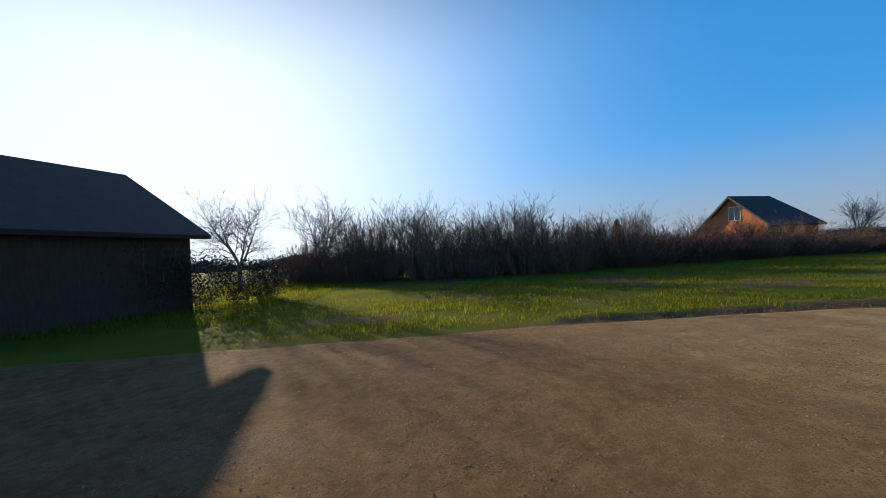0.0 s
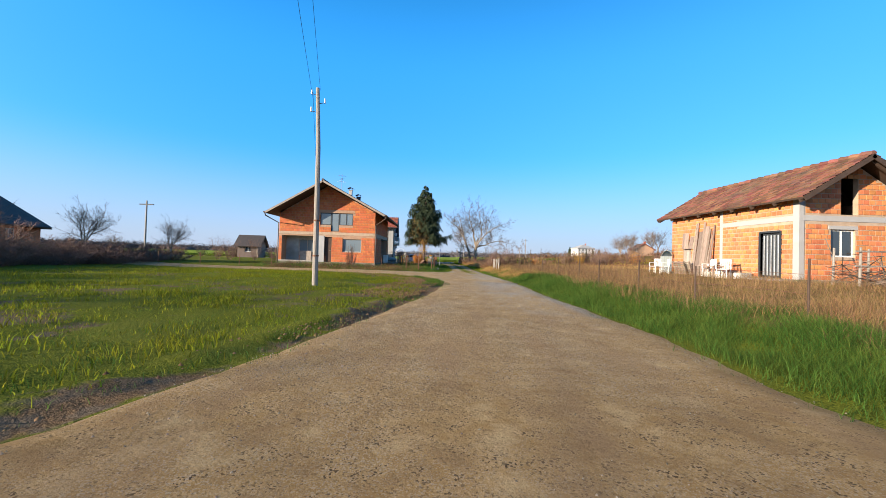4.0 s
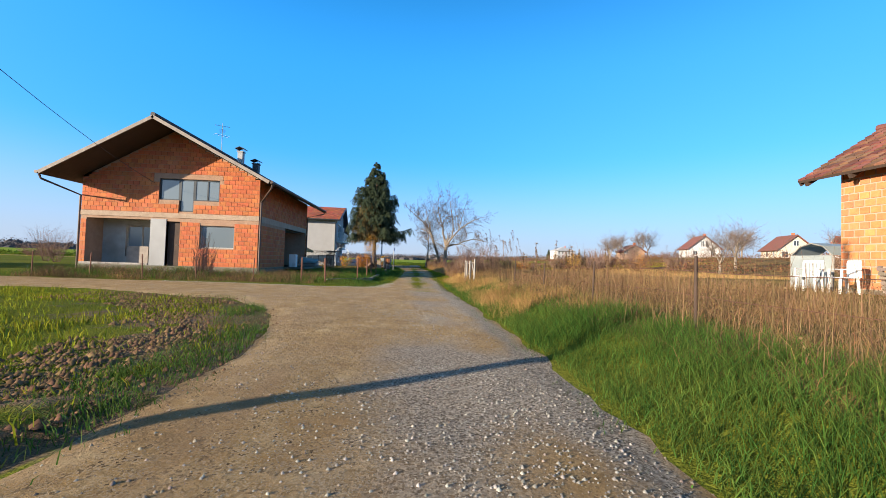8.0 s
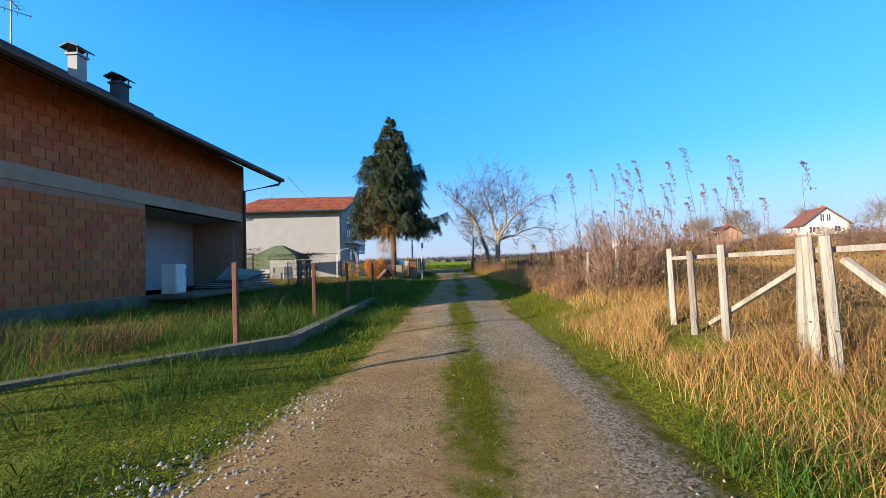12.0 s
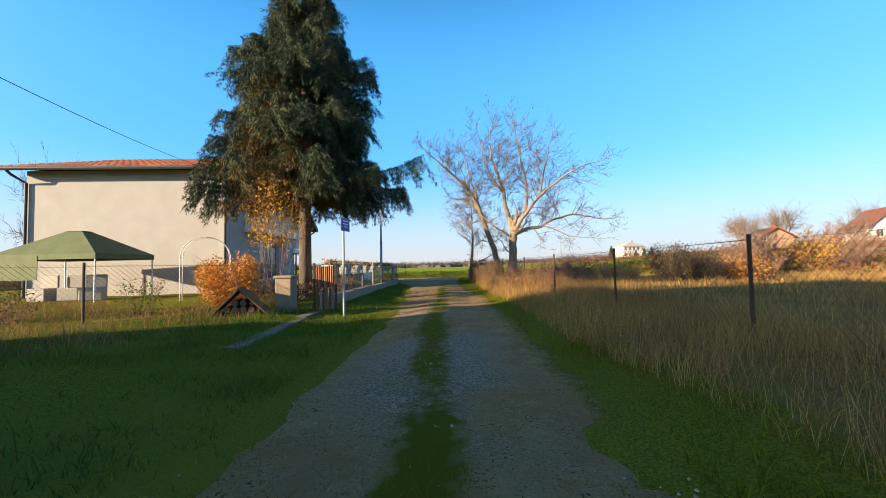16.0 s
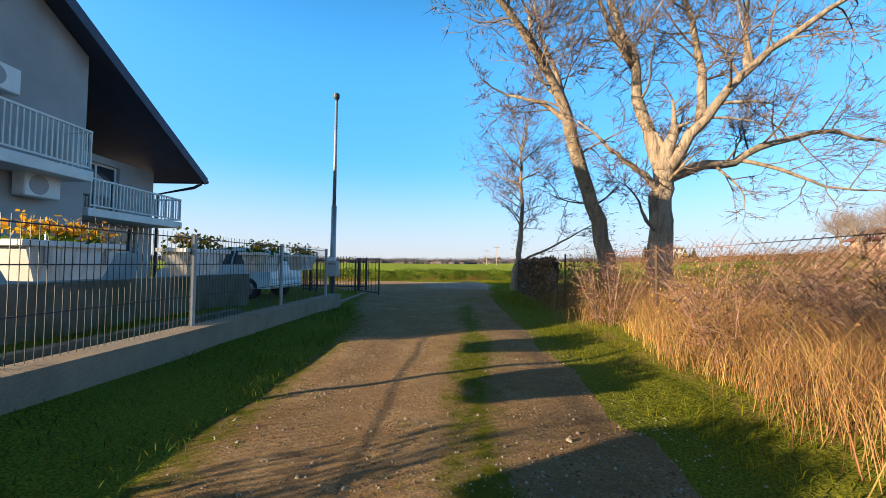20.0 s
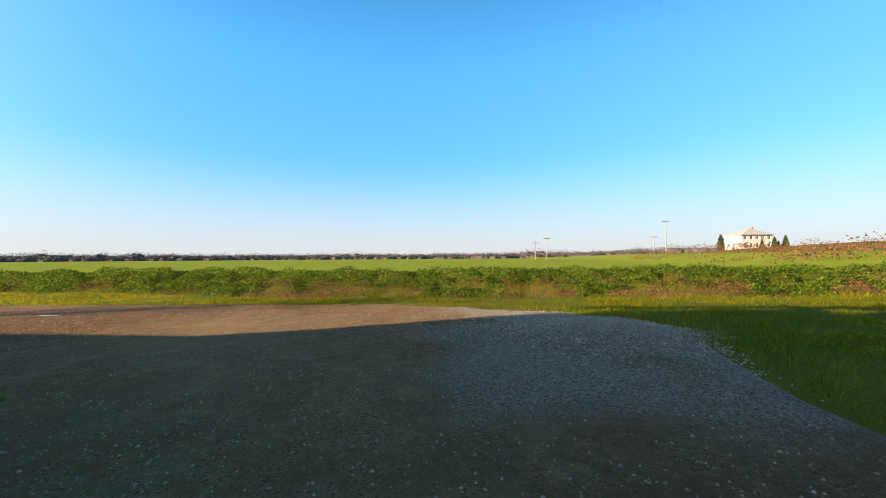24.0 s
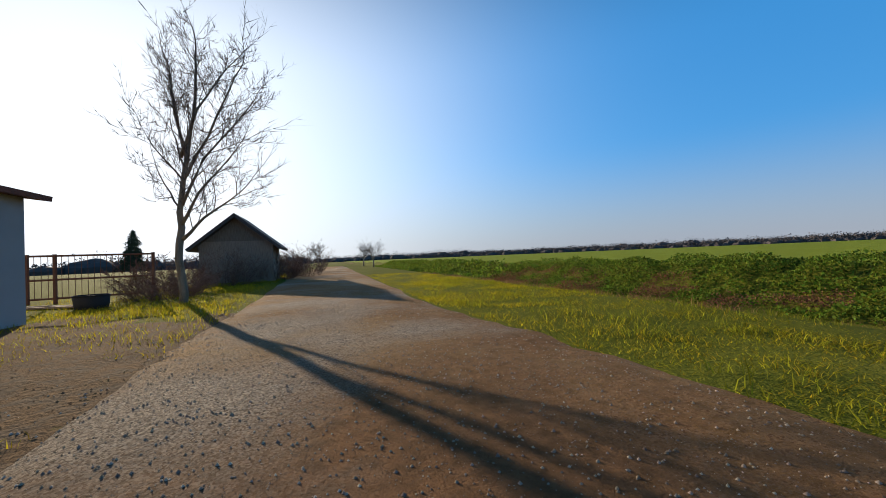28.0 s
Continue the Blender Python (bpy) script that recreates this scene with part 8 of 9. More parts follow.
def low_wall(name, pts, w, h, mat, label):
    """A low wall along a line of points."""
    b = Build()
    for (x0, y0), (x1, y1) in zip(pts, pts[1:]):
        d = Vector((x1 - x0, y1 - y0, 0)).normalized()
        n = Vector((-d.y, d.x, 0)) * w / 2
        z = height(x0, y0) * 0.5 + height(x1, y1) * 0.5
        a, c = Vector((x0, y0, z)) - d * w * 0.3, Vector((x1, y1, z)) + d * w * 0.3
        b.slab([a + n + Vector((0, 0, h)), c + n + Vector((0, 0, h)), c - n + Vector((0, 0, h)), a - n + Vector((0, 0, h))], h + 0.35)
    return solo(name, b, M[mat], label, "wall", kind="structure")


low_wall("low_wall_plot", [(-3.6, 6.7), (-2.05, 8.5), (-2.1, 14)], 0.16, 0.1, "plinth", "low mossy concrete footing along the plot")
low_wall("low_wall_kerb", [(-2.58, 28.0), (-2.68, 33), (-2.7, 40.4)], 0.28, 0.24, "curb", "tan concrete footing wall under the mesh fence")
# split from the kerb so that its shade can be given by darker concrete
low_wall("low_wall_start", [(-2.2, 22.4), (-2.42, 25.2), (-2.55, 27.9)], 0.2, 0.02, "plinth", "broken mossy footing before the mesh fence, darkened for its shade")
# dark concrete in place of plaster imitates the shade on this wall
low_wall("low_wall_garden", [(-4.6, 29.6), (-4.6, 40.2)], 0.25, 0.62, "plinth", "grey garden wall behind the mesh fence, darkened for its shade")
low_wall("low_wall_bed", [(-3.3, 30.6), (-3.3, 37.8)], 0.14, 0.14, "plinth", "stone edging of the lawn")
low_wall("driveway_edge", [(-2.9, 40.9), (-3.05, 44.6)], 0.12, 0.03, "curb", "flush concrete edging of the driveway")


def mesh_fence(x, y0, y1, n, h):
    f = thing("mesh_fence", "dark welded wire mesh fence on steel posts", "fence")
    for k in range(n + 1):
        y = y0 + (y1 - y0) * k / n
        part("post", Build().box(x - 0.022, y - 0.022, 0.1, x + 0.022, y + 0.022, h + 0.22, 0.005), M["plaster"], f)
    for k in range(n):
        a, c = y0 + (y1 - y0) * k / n + 0.04, y0 + (y1 - y0) * (k + 1) / n - 0.04
        b = Build()
        m = int((c - a) / 0.055)
        for j in range(m + 1):
            y = a + (c - a) * j / m
            b.box(x - 0.002, y - 0.002, 0.2, x + 0.002, y + 0.002, h + 0.23)
        for z in (0.3, 0.62, 0.95, h + 0.18):
            b.box(x - 0.005, a, z - 0.005, x + 0.005, c, z + 0.005)
        tagged(part("panel", b, M["darkmetal"], f), kind="stuff")
    return f


mesh_fence(-2.76, 28.1, 40.1, 6, 1.04)


def chain_link(pts, h):
    f = thing("wire_fence", "rusty chain-link fence on dark posts along the lane", "fence")
    for x, y in pts:
        z = height(x, y)
        part("post", Build().tube([(x, y, z - 0.3), (x, y, z + h + 0.06)], [0.022, 0.02], 8), M["soffit"], f)
    for (x0, y0), (x1, y1) in zip(pts, pts[1:]):
        b = Build()
        ln = math.hypot(x1 - x0, y1 - y0)
        a, c = Vector((x0, y0, height(x0, y0))), Vector((x1, y1, height(x1, y1)))
        s, off = 0.085, h
        k = -off
        while k < ln:
            for sg in (1, -1):
                u0, u1 = k, k + off
                w0, w1 = max(u0, 0), min(u1, ln)
                if w1 - w0 < 0.03:
                    continue
                z0, z1 = (w0 - u0), (w1 - u0)
                if sg < 0:
                    z0, z1 = h - z0, h - z1
                p, q = a.lerp(c, w0 / ln) + Vector((0, 0, z0 + 0.03)), a.lerp(c, w1 / ln) + Vector((0, 0, z1 + 0.03))
                twig(b, p, q, 0.0026)
            k += s
        for z in (0.04, h):
            twig(b, a + Vector((0, 0, z)), c + Vector((0, 0, z - 0.02)), 0.006)
        tagged(part("mesh", b, M["rust"], f), kind="stuff")


chain_link([(3.75, 15.2), (3.7, 18.5), (3.6, 21.7), (3.5, 24.8), (3.2, 27.8), (3.0, 30.8), (2.75, 34.2), (2.6, 37.4), (2.35, 41.0)], 1.05)
chain_link([(-9.6, 19.3), (-7.3, 20.9), (-5.6, 24.0), (-3.2, 26.9)], 1.0)

# old wooden gate standing open in the dry grass
wg = thing("wooden_gate", "old weathered whitish wooden gate posts with a diagonal brace", "gate")
for k, y in enumerate((8.07, 7.61, 7.19, 6.5, 6.34, 6.18, 5.5)):
    x = 2.4 + rs.uniform(-0.04, 0.04)
    z = height(x, y)
    t = (0.82, 0.8, 0.84, 0.85, 0.86, 0.86, 0.92)[k]
    part("picket", Build().tube([(x, y, z - 0.3), (x + rs.uniform(-0.02, 0.02), y + rs.uniform(-0.05, 0.05), z + t)], [0.036, 0.031], 7), M["wood"], wg)
for y0, y1, za, zb in ((8.07, 5.5, 0.72, 0.78), (7.5, 6.4, 0.1, 0.7), (6.2, 5.5, 0.7, 0.15)):
    z = height(2.4, 7)
    part("brace", Build().beam((2.44, y0, z + za), (2.44, y1, z + zb), 0.036), M["wood"], wg)
for y in (10.2, 11.6, 13.4):
    post("fence_post", 2.7, y, 0.8, 0.035, "wood", "pale split fence post in dry weeds", "old gate posts", 0.02, False)

# dark screen of boards and dead ivy at the lane's end
sc = thing("dark_screen", "dark weathered board screen overgrown with dead ivy", "fence")
rs = random.Random(9)
for k in range(34):
    y = 41.1 + k * 0.157
    x = 2.2 - 0.15 * k / 34
    part("board", Build().box(x - 0.015 + rs.uniform(-0.01, 0.01), y, -0.1, x + 0.015, y + 0.145, 1.08 + rs.uniform(-0.1, 0.1), 0.004), M["black"], sc)
pts = np.array([(2.15 + rs.gauss(0, 0.07), 41.1 + rs.random() * 5.4, 0.05 + 1.1 * rs.random() ** 0.8) for k in range(5200)])
part("dead_ivy", leaf_cloud("dead_ivy", pts, 0.07, M["brownleaf"], 6), M["brownleaf"], sc)

# yard gate and its railings
gt = thing("yard_gate", "black steel railings and gate at the end of the yard", "gate")
for x in (-3.25, -3.5, -5.2, -7.4, -9.6, -11.8):
    part("post", Build().box(x - 0.035, 45.45, -0.2, x + 0.035, 45.52, 1.15, 0.005), M["darkmetal"], gt)
for z in (0.15, 1.02):
    part("rail", Build().box(-11.8, 45.465, z, -3.25, 45.505, z + 0.04, 0.004), M["darkmetal"], gt)
for k in range(86):
    x = -11.75 + k * 0.1
    part("bar", Build().box(x - 0.008, 45.478, 0.05, x + 0.008, 45.492, 1.2), M["darkmetal"], gt)
for x0, y0, x1, y1, h in ((-5.35, 45.3, -4.73, 44.8, 1.3), (-3.4, 44.7, -2.4, 43.6, 1.1)):
    leaf = part("gate_leaf", Build().beam((x0, y0, h), (x1, y1, h), 0.035), M["darkmetal"], gt)
    part("lower_rail", Build().beam((x0, y0, 0.1), (x1, y1, 0.1), 0.03), M["darkmetal"], leaf)
    for k in range(8):
        f = k / 7
        part("upright", Build().beam((x0 + (x1 - x0) * f, y0 + (y1 - y0) * f, 0.02 if k in (0, 7) else 0.1), (x0 + (x1 - x0) * f, y0 + (y1 - y0) * f, h), 0.036 if k in (0, 7) else 0.012), M["darkmetal"], leaf)
mb = thing("mailbox", "pale grey metal mailbox on a dark post", "mailbox", pose(-2.78, 40.6, 0.1))
part("post", Build().box(-0.03, -0.03, -0.2, 0.03, 0.03, 0.75, 0.004), M["darkmetal"], mb)
part("box", Build().box(-0.12, -0.08, 0.58, 0.12, 0.08, 0.92, 0.012), M["plaster"], mb)
part("slot", Build().box(-0.09, -0.086, 0.84, 0.09, -0.081, 0.86), M["darkmetal"], mb)
gatef = thing("field_gate", "rusty pipe gate beside the bare tree", "gate")
GA, GB = Vector((-22.4, 42.9, 0)), Vector((-21.3, 40.2, 0))
for f in (0, 0.8, 1):
    p = GA.lerp(GB, f)
    part("post", Build().tube([(p.x, p.y, -0.2), (p.x, p.y, 1.5)], [0.05, 0.05], 8), M["rust"], gatef)
for z in (0.2, 0.75, 1.45):
    part("rail", Build().tube([(GA.x, GA.y, z), (GB.x, GB.y, z)], [0.03, 0.03], 7), M["rust"], gatef)
for k in range(1, 20):
    p = GA.lerp(GB, k / 20)
    part("bar", Build().tube([(p.x, p.y, 0.2), (p.x, p.y, 1.45)], [0.008, 0.008], 5), M["rust"], gatef)
tub = thing("tub", "low dark round tub standing in the grass", "tub", pose(-19.8, 42.7, height(-19.8, 42.7)))
part("body", Build().tube([(0, 0, -0.02), (0, 0, 0.1), (0, 0, 0.32)], [0.33, 0.36, 0.38], 20), M["black"], tub, smooth=True)
part("rim", Build().tube([(0.38 * math.cos(a), 0.38 * math.sin(a), 0.33) for a in np.linspace(0, 6.2832, 25)], [0.018] * 25, 6), M["black"], tub)
for k in range(2):
    beam_ob = thing("plank", "old plank lying in the grass by the gate", "plank", pose(-20.6 + 0.5 * k, 41.0 + 0.4 * k, height(-20.6, 41.0), 0, 0, 72 + 9 * k), "planks by the gate")
    part("board", Build().box(-1.5, -0.08, 0.0, 1.5, 0.08, 0.05, 0.006), M["board"], beam_ob)
for k, (x, y) in enumerate(((-36.2, 42.6), (-38.5, 43.0), (-41.5, 42.8), (-45.5, 42.7))):
    leafy_bush(x, y, 2.0 - 0.15 * k, 1.5, "brownleaf" if k % 2 else "darkleaf", 1800, "dark bare-twigged bush beside the shed", 130 + k, 30, 1, 0.06)

# ---- yard things ----


def planter(y):
    p = thing("planter", "white ribbed flower box with yellow flowers hung on the mesh fence", "planter", pose(-2.95, y, 0.87) @ Matrix.Diagonal((0.95, 1.15, 0.88, 1)), "planters on the mesh fence")
    for dy in (-0.2, 0.2):
        part("hook", Build().box(0.156, dy - 0.012, 0.1, 0.166, dy + 0.012, 0.33).box(0.156, dy - 0.012, 0.33, 0.2, dy + 0.012, 0.338), M["greymetal"], p)
    b = Build()
    lo, hi = [(-0.10, -0.22, -0.04), (0.10, -0.22, -0.04), (0.10, 0.22, -0.04), (-0.10, 0.22, -0.04)], [(-0.15, -0.31, 0.25), (0.15, -0.31, 0.25), (0.15, 0.31, 0.25), (-0.15, 0.31, 0.25)]
    b.v += lo + hi
    b.f += [(3, 2, 1, 0), (0, 1, 5, 4), (1, 2, 6, 5), (2, 3, 7, 6), (3, 0, 4, 7), (4, 5, 6, 7)]
    part("box", b, M["white"], p)
    part("rim", Build().box(-0.18, -0.34, 0.23, -0.14, 0.34, 0.28, 0.006).box(0.14, -0.34, 0.23, 0.18, 0.34, 0.28, 0.006).box(-0.14, -0.34, 0.23, 0.14, -0.30, 0.28, 0.006).box(-0.14, 0.30, 0.23, 0.14, 0.34, 0.28, 0.006), M["white"], p)
    for k in range(7):
        u = -0.9 + k * 0.3
        part("rib", Build().beam((0.102, 0.21 * u, -0.02), (0.152, 0.29 * u, 0.23), 0.022), M["white"], p)
    q = random.Random(int(y * 10))
    top = np.array([(q.gauss(0, 0.08), q.uniform(-0.3, 0.3), 0.34 + abs(q.gauss(0, 0.06))) for k in range(230)])
    low = np.array([(q.gauss(0, 0.09), q.uniform(-0.32, 0.32), 0.25 + abs(q.gauss(0, 0.04))) for k in range(150)])
    tagged(part("blossom", leaf_cloud("blossom", top, 0.05, M["yellowleaf"], 3), M["yellowleaf"], p), kind="stuff")
    tagged(part("foliage", leaf_cloud("foliage", low, 0.06, M["leafgreen"], 4), M["leafgreen"], p), kind="stuff")


for y in (28.9, 30.4, 31.9, 33.4, 34.9, 36.4, 37.9, 39.3):
    planter(y)

tent = thing("garden_canopy", "green fabric garden canopy on slim posts with one side hung", "canopy", pose(-12.0, 30.6, 0.1))
b = Build()
A, B2 = 1.65, 1.2
for (x0, y0), (x1, y1) in (((-A, -B2), (A, -B2)), ((A, -B2), (A, B2)), ((A, B2), (-A, B2)), ((-A, B2), (-A, -B2))):
    b.face((x0, y0, 1.55), (x1, y1, 1.55), (x1 * 0.15, y1 * 0.15, 2.35), (x0 * 0.15, y0 * 0.15, 2.35))
    b.face((x0, y0, 1.55), (x1, y1, 1.55), (x1, y1, 1.38), (x0, y0, 1.38))
b.face((-0.32, -0.21, 2.35), (0.32, -0.21, 2.35), (0.32, 0.21, 2.35), (-0.32, 0.21, 2.35))
part("roof_cloth", b, M["tent"], tent)
part("side_cloth", Build().box(-A, -B2 - 0.01, 0.75, -A + 1.5, -B2 + 0.01, 1.5), M["tent"], tent)
for sx in (-1, 1):
    for sy in (-1, 1):
        part("post", Build().tube([(sx * (A - 0.04), sy * (B2 - 0.04), -0.1), (sx * (A - 0.04), sy * (B2 - 0.04), 1.56)], [0.025, 0.025], 7), M["white"], tent)
for k, (x, y) in enumerate(((-13.0, 30.4), (-12.2, 30.6), (-11.4, 30.5))):
    c = thing("garden_chest", "dark grey garden seat under the canopy", "chair", pose(x, y, height(x, y), 0, 0, k * 12))
    part("body", Build().box(-0.3, -0.25, 0, 0.3, 0.25, 0.42, 0.02), M["plaster"], c)
    part("backrest", Build().box(-0.3, 0.2, 0.42, 0.3, 0.27, 0.85, 0.02), M["plaster"], c)

pil = thing("gate_pillar", "rough pale concrete gate pillar", "pillar", pose(-3.05, 26.0, 0.05))
part("shaft", Build().box(-0.17, -0.17, -0.2, 0.17, 0.17, 0.78, 0.015), M["curb"], pil)
part("cap", Build().box(-0.2, -0.2, 0.78, 0.2, 0.2, 0.84, 0.015), M["curb"], pil)
rp = thing("rusty_panel", "rusty orange corrugated sheet on dark wooden posts", "panel", pose(-2.3, 26.3, 0.05, 0, 0, 12) @ Matrix.Diagonal((0.7, 1, 1, 1)))
for k in range(9):
    q = part("rib", Build().tube([(-0.24 + k * 0.06, 0, 0.55), (-0.24 + k * 0.06, 0, 1.02)], [0.034, 0.034], 8), M["brick2" if k % 3 == 1 else "rust"], rp)
for k in range(6):
    part("slat", Build().box(-0.26 + k * 0.09, -0.012, 0.06, -0.19 + k * 0.09, 0.012, 0.54 - 0.04 * (k % 2), 0.004), M["board" if k % 2 else "rust"], rp)
for dx in (-0.33, 0.33):
    part("post", Build().box(dx - 0.03, -0.03, -0.25, dx + 0.03, 0.03, 1.1, 0.005), M["soffit"], rp)
for z in (0.12, 0.56):
    part("rail", Build().box(-0.3, 0.013, z, 0.3, 0.04, z + 0.05, 0.004), M["board"], rp)

dog = thing("wood_shelter", "low wooden A-shaped shelter with stacked logs inside", "shelter", pose(-3.75, 25.5, 0.06, 0, 0, 20) @ Matrix.Scale(0.72, 4))
for sx in (-1, 1):
    part("roof_board", Build().slab([(0, -0.6, 0.85), (0, 0.6, 0.85), (sx * 0.8, 0.6, 0.05), (sx * 0.8, -0.6, 0.05)], 0.04), M["firewood"], dog)
for k in range(12):
    xx, zz = ((k % 4) - 1.5) * 0.2, 0.1 + (k // 4) * 0.17
    if abs(xx) + zz < 0.65:
        part("log", Build().tube([(xx, -0.5, zz), (xx, 0.5, zz)], [0.085, 0.08], 9), M["firewood"], dog)


def hatchback(m):
    c = thing("white_car", "white hatchback car parked behind the mesh fence", "car", m)
    prof = [(-1.95, 0.32), (-1.99, 0.55), (-1.93, 0.76), (-1.7, 0.88), (-1.1, 1.0), (-0.75, 1.2), (-0.35, 1.42), (0.1, 1.51), (0.7, 1.53), (1.3, 1.47), (1.58, 1.38), (1.78, 1.12), (1.93, 0.95), (1.97, 0.6), (1.9, 0.3)]

    def width(z):
        return 0.86 if z < 0.95 else 0.86 - (z - 0.95) * 0.36

    b = Build()
    n = len(prof)
    for s in (-1, 1):
        b.v += [(x, s * (width(z) - 0.04), z) for x, z in prof]
        b.v += [(x * 0.985, s * width(z), 0.32 + (z - 0.32) * 0.97) for x, z in prof]
    for k in range(n - 1):
        b.f += [(k, k + 1, 2 * n + k + 1, 2 * n + k), (k, n + k, n + k + 1, k + 1), (2 * n + k, 2 * n + k + 1, 3 * n + k + 1, 3 * n + k)]
    b.f += [tuple(n + k for k in range(n)), tuple(3 * n + k for k in range(n))[::-1], (0, n - 1, 2 * n + n - 1, 2 * n)]
    part("body", b, M["carwhite"], c, smooth=False)
    for s in (-1, 1):
        for a in ([(-0.95, 1.0), (-0.42, 1.33), (0.0, 1.41), (0.0, 1.0)], [(0.06, 1.0), (0.06, 1.41), (0.62, 1.40), (0.62, 1.0)], [(0.68, 1.0), (0.68, 1.41), (1.15, 1.38), (1.45, 1.05)]):
            q = Build().face(*[(x, s * (width(z) + 0.008), z) for x, z in a])
            part("side_window", q, M["glass"], c)
        for x in (-1.22, 1.22):
            w = part("wheel", Build().tube([(x, s * 0.66, 0.3), (x, s * 0.87, 0.3)], [0.31, 0.31], 24), M["tyre"], c)
            part("rim", Build().tube([(x, s * 0.865, 0.3), (x, s * 0.885, 0.3)], [0.2, 0.17], 20), M["alloy"], w)
            for k in range(5):
                a = k * 1.2566
                part("spoke", Build().beam((x, s * 0.89, 0.3), (x + 0.18 * math.cos(a), s * 0.885, 0.3 + 0.18 * math.sin(a)), 0.035), M["alloy"], w)
        part("tail_lamp", Build().box(1.78, s * 0.62 - 0.12, 0.86, 1.93, s * 0.62 + 0.12, 1.06, 0.02), M["tail"], c)
        part("mirror", Build().box(-0.85, s * 0.98 - 0.09, 0.98, -0.72, s * 0.98 + 0.09, 1.1, 0.02), M["carwhite"], c)
        part("door_seam", Build().box(0.025, s * 0.862, 0.4, 0.035, s * 0.866, 1.0), M["darkmetal"], c)
        part("door_handle", Build().box(-0.16, s * 0.865, 0.86, 0.0, s * 0.885, 0.89, 0.004), M["carwhite"], c)
    part("rear_window", Build().face((1.60, -0.6, 1.375), (1.60, 0.6, 1.375), (1.80, 0.66, 1.12), (1.80, -0.66, 1.12)), M["glass"], c)
    part("windscreen", Build().face((-1.07, -0.68, 1.03), (-1.07, 0.68, 1.03), (-0.42, 0.6, 1.395), (-0.42, -0.6, 1.395)), M["glass"], c)
    part("number_plate", Build().box(1.965, -0.26, 0.6, 1.98, 0.26, 0.72), M["white"], c)
    part("bumper", Build().box(1.8, -0.8, 0.32, 2.0, 0.8, 0.52, 0.04), M["carwhite"], c)
    return c


hatchback(pose(-6.55, 43.05, 0.0, 0, 0, -7) @ Matrix.Scale(0.9, 4))

# ---- small things round the houses ----
cab = thing("white_cabinet", "old white metal cabinet on the unfinished terrace", "cabinet", pose(-7.0, 13.4, 0.42) @ Matrix.Diagonal((0.65, 0.65, 0.85, 1)))
part("body", Build().box(-0.28, -0.28, 0, 0.28, 0.28, 0.86, 0.015), M["plastic"], cab)
part("door", Build().box(0.282, -0.27, 0.03, 0.305, 0.27, 0.83, 0.006), M["plastic"], cab)
part("handle", Build().box(0.306, 0.2, 0.5, 0.325, 0.23, 0.72, 0.004), M["greymetal"], cab)
pile = thing("board_pile", "pile of old sheets and boards on the terrace", "boards", pose(-6.75, 16.2, 0.42, 0, 0, 4))
for k in range(5):
    part("sheet", Build().slab([(-0.9 + k * 0.1, -1.2 + k * 0.12, 0.06 + k * 0.05), (0.5, -1.1, 0.05 + k * 0.05), (0.45, 1.2 - k * 0.15, 0.06 + k * 0.1), (-0.95 + k * 0.08, 1.15 - k * 0.2, 0.1 + k * 0.13)], 0.03), M[("board", "concrete", "fascia")[k % 3]], pile)
hoop = [(math.cos(a) * 0.65, 0, 1.35 + math.sin(a) * 0.62) for a in np.linspace(math.pi, 0, 13)]
ga = thing("garden_arch", "thin white garden arch beside the grey house", "arch", pose(-6.95, 29.4, 0.1, 0, 0, 25))
for dy in (0, 0.4):
    part("hoop", Build().tube([(-0.65, dy, -0.2)] + [(x, dy, z) for x, y, z in hoop] + [(0.65, dy, -0.2)], [0.012] * 15, 6), M["white"], ga)
for k in range(7):
    x, y, z = hoop[k * 2]
    part("rung", Build().tube([(x, 0, z), (x, 0.4, z)], [0.008, 0.008], 5), M["white"], ga)


def climber(x, y, w, d, h, seed, label):
    """A timber frame overgrown with bare climbing stems."""
    f = thing("garden_arbor", label, "arbor", pose(x, y, height(x, y), 0, 0, seed * 13))
    for sx in (-w, w):
        for sy in (-d, d):
            part("post", Build().box(sx - 0.035, sy - 0.035, -0.2, sx + 0.035, sy + 0.035, h, 0.005), M["board"], f)
        part("beam", Build().box(sx - 0.03, -d - 0.1, h, sx + 0.03, d + 0.1, h + 0.06, 0.005), M["board"], f)
    for k in range(4):
        yy = -d + 2 * d * k / 3
        part("rafter", Build().box(-w - 0.1, yy - 0.02, h + 0.061, w + 0.1, yy + 0.02, h + 0.1, 0.004), M["board"], f)
    q, b = random.Random(seed), Build()
    for k in range(60):
        p = Vector((q.choice((-w, w)), q.choice((-d, d)), 0)) + Vector((q.gauss(0, 0.05), q.gauss(0, 0.05), 0))
        v = Vector((0, 0, 1))
        for j in range(9):
            v = (v + Vector((q.uniform(-1, 1), q.uniform(-1, 1), q.uniform(-0.5, 0.5))) * (0.3 if p.z < h else 0.8)).normalized()
            n = p + v * 0.27
            n.z = min(n.z, h + 0.35)
            twig(b, p, n, 0.006)
            for e in range(3):
                hair(b, p, p + Vector((q.uniform(-1, 1), q.uniform(-1, 1), q.uniform(-0.8, 0.6))) * 0.22, 0.006)
            p = n
    tagged(part("vines", b, M["shrubtwig"], f), kind="stuff")


climber(-11.1, 23.9, 0.6, 0.6, 1.5, 2, "old timber arbor overgrown with bare vines")
climber(-6.2, 19.9, 0.18, 0.18, 1.0, 3, "short timber support with a dead climbing plant")
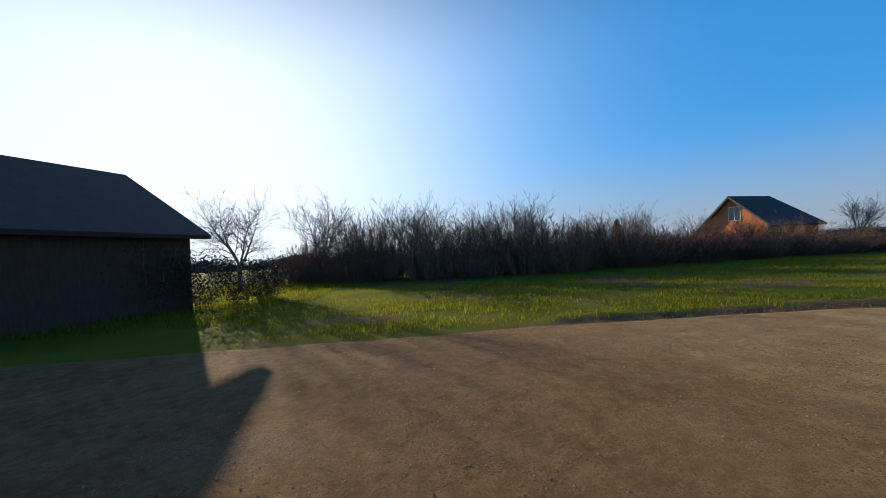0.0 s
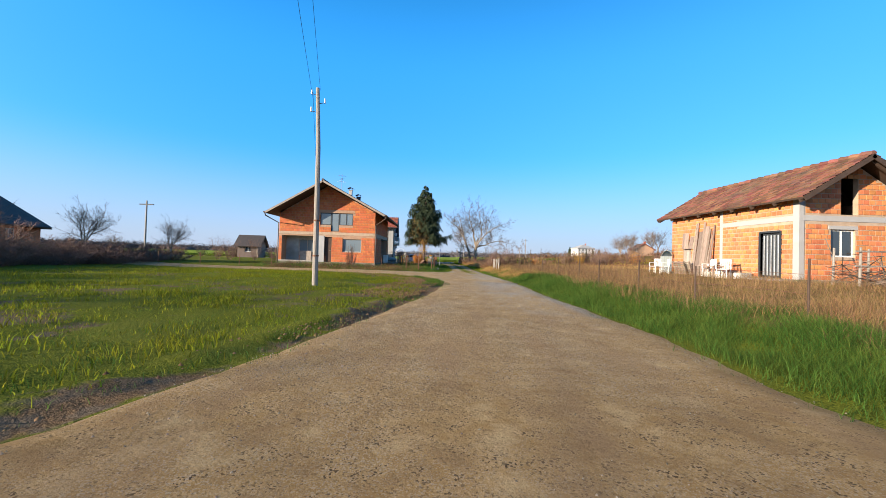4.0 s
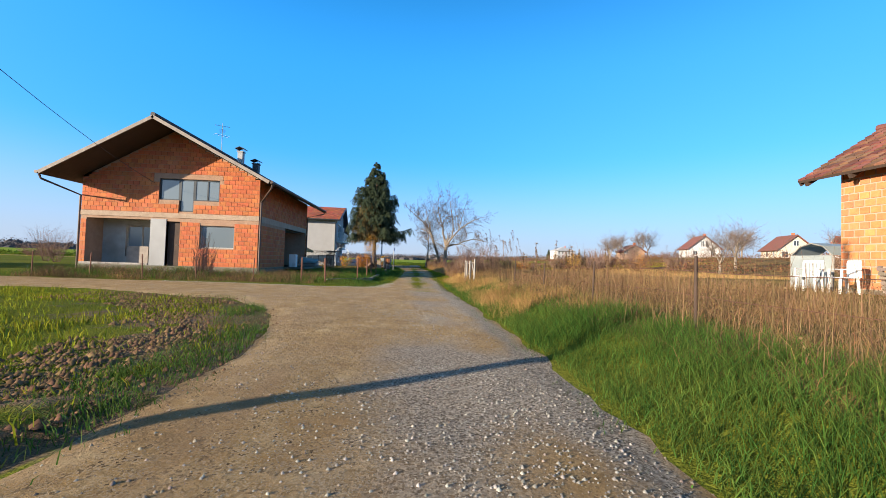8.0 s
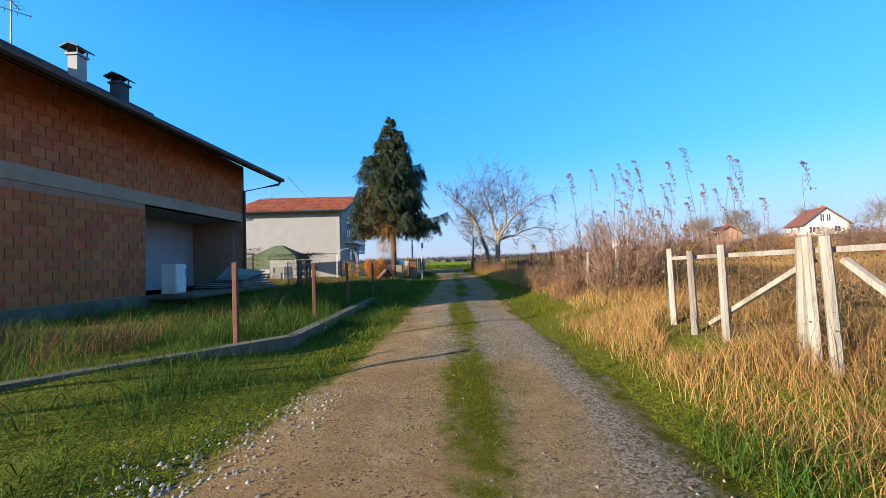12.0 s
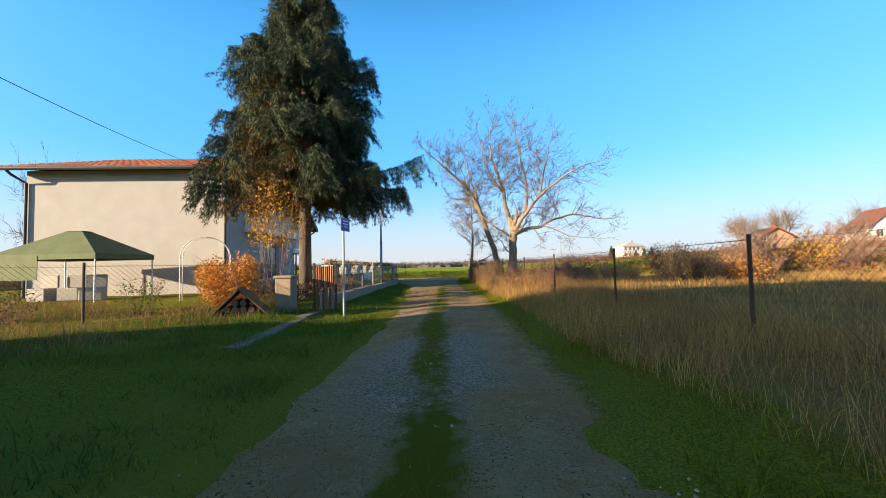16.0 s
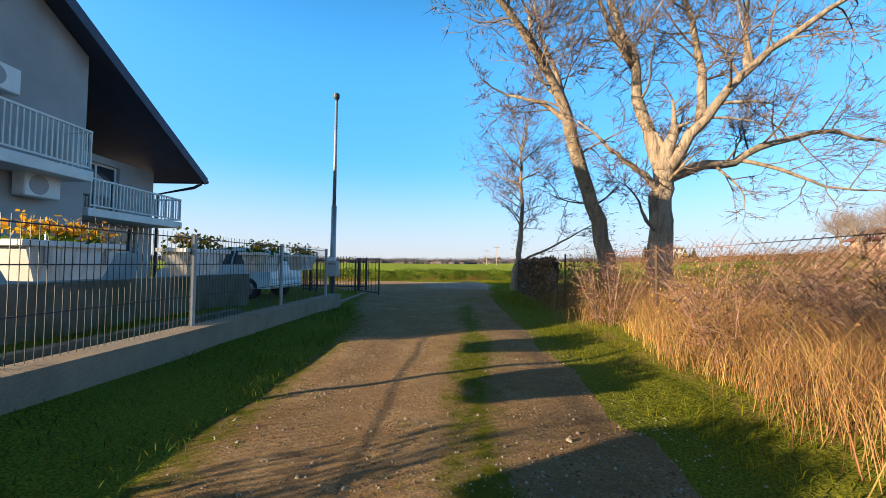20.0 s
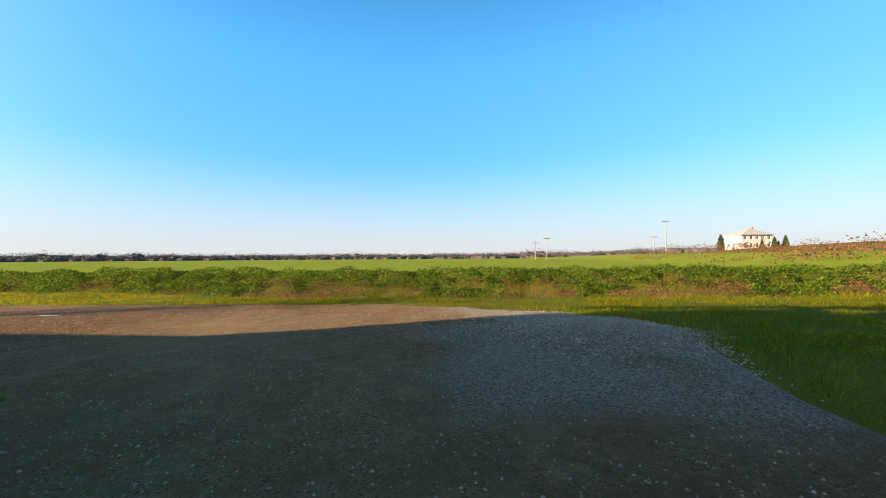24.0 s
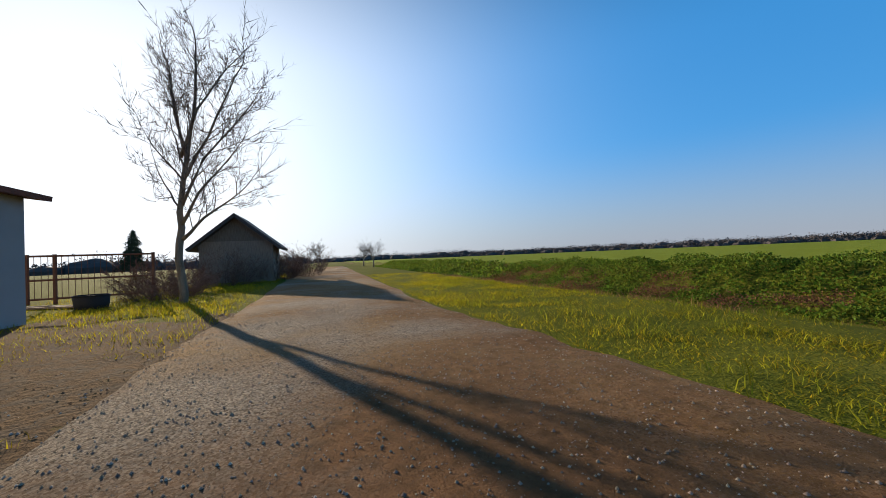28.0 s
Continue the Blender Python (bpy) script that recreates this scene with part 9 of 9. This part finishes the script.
rack = thing("branch_heap", "rack of posts holding a heap of cut branches", "firewood", pose(13.6, -10.0, height(13.6, -10.0)))
for x in (-1.4, -0.1, 1.2):
    for y in (-0.45, 0.45):
        part("post", Build().tube([(x, y, -0.2), (x + 0.04, y, 1.35)], [0.045, 0.035], 7), M["pole"], rack)
for z in (0.7, 1.2):
    part("rail", Build().tube([(-1.6, -0.5, z), (1.4, -0.5, z + 0.05)], [0.03, 0.025], 6), M["pole"], rack)
q, b = random.Random(12), Build()
for k in range(170):
    x, y, z = q.uniform(-1.5, 1.3), q.gauss(0, 0.25), abs(q.gauss(0.35, 0.32))
    p, v = Vector((x, y, z)), Vector((q.uniform(-1, 1), q.uniform(-0.35, 0.35), q.uniform(-0.25, 0.3))).normalized()
    twig(b, p - v * 0.5, p + v * q.uniform(0.3, 0.8), q.uniform(0.008, 0.024))
tagged(part("branches", b, M["twig"], rack), kind="stuff")
leafy_bush(15.8, -10.6, 1.1, 0.9, "yellowleaf", 800, "small yellow bush beside the block house", 71)
leafy_bush(-7.6, 24.6, 0.8, 0.8, "brownleaf", 700, "brown garden shrub behind the wire fence", 72, 14, 0, 0.04)
leafy_bush(-9.0, 22.6, 0.7, 0.8, "dry", 700, "dry garden shrub behind the wire fence", 73, 14, 0, 0.04)
leafy_bush(-5.9, 25.6, 0.9, 0.7, "leafgreen", 700, "green garden shrub beside the shelter", 74, 14, 0, 0.04)
leafy_bush(-3.5, 33.6, 0.55, 0.7, "leafgreen", 900, "low green shrub behind the mesh fence", 75, 14, 0, 0.04)
leafy_bush(-3.9, 28.4, 0.65, 0.75, "darkleaf", 2600, "clipped dark round bush behind the mesh fence", 121, 14, 0, 0.04)
leafy_bush(-4.7, 27.9, 0.8, 0.8, "darkleaf", 2600, "clipped dark round bush behind the mesh fence", 122, 14, 0, 0.04)
leafy_bush(-3.2, 30.2, 1.0, 0.6, "brownleaf", 260, "bare twiggy shrub behind the mesh fence", 123, 30, 4, 0.04)
leafy_bush(-3.4, 32.4, 1.1, 0.35, "yellowleaf", 1200, "narrow upright yellow shrub behind the mesh fence", 124, 16, 0, 0.04)
leafy_bush(-3.6, 29.2, 0.7, 0.7, "brownleaf", 900, "brown shrub behind the mesh fence", 76, 14, 0, 0.04)
copy_thing(far_tree, pose(-19.6, 36.4, 0.1, 0, 0, 40) @ Matrix.Diagonal((0.7, 0.7, 1.45, 1)))

# ---- distance: woods on the horizon ----


def wood_band(name, az0, az1, dist, h, seed, label):
    """A deep, uneven strip of woodland far away: low dense growth with twiggy crowns above it."""
    q = np.random.RandomState(seed)
    pts, core = [], Build()
    a = az0
    while a < az1:
        d = dist * q.uniform(0.92, 1.12)
        x, y = math.sin(radians(a)) * d, 30 + math.cos(radians(a)) * d
        hh = h * q.uniform(0.7, 0.95) * (0.9 + 0.45 * noise.noise(Vector((a * 0.11, seed, 0)))) * (1.35 if q.rand() < 0.05 else 1)
        w = hh * q.uniform(0.5, 0.9)
        n = len(core.v)
        for rr, zz in ((1.0, 0), (1.05, 0.3), (0.8, 0.5), (0.35, 0.62)):
            for k in range(6):
                t = k * 1.0472 + a
                core.v.append((x + w * rr * q.uniform(0.8, 1.2) * math.cos(t), y + w * rr * q.uniform(0.8, 1.2) * math.sin(t), height(x, y) - 1 + hh * zz * q.uniform(0.85, 1.1)))
        for i in range(3):
            for k in range(6):
                core.f.append((n + i * 6 + k, n + i * 6 + (k + 1) % 6, n + (i + 1) * 6 + (k + 1) % 6, n + (i + 1) * 6 + k))
        core.f.append(tuple(n + 18 + k for k in range(6)))
        p = q.randn(110, 3)
        p *= (q.rand(110, 1) ** 0.4) / np.linalg.norm(p, axis=1)[:, None]
        p[:, 2] = 0.5 + 0.5 * p[:, 2]
        pts.append(np.array([x, y, height(x, y) - 1]) + p * np.array([w, w, hh]))
        a += math.degrees(w * 0.33 / d)
    pts = np.concatenate(pts)
    woods = thing(name, label, "woods")
    tagged(part("undergrowth", core, M["haze_wood"], woods), kind="stuff")
    tagged(part("crowns", leaf_cloud("crowns", pts, 1.05, M["haze_wood"], seed), M["haze_wood"], woods), kind="stuff")
    tagged(woods, label, "woods", kind="stuff")


wood_band("far_woods", -95, 60, 620, 14, 1, "hazy belt of bare woods on the horizon")
wood_band("far_woods", -80, 20, 430, 7, 2, "hazy line of low trees across the fields")
wood_band("far_woods", 60, 130, 330, 12, 3, "hazy trees behind the houses on the rise")
wood_band("far_woods", -180, -95, 330, 12, 4, "hazy trees beyond the thicket")
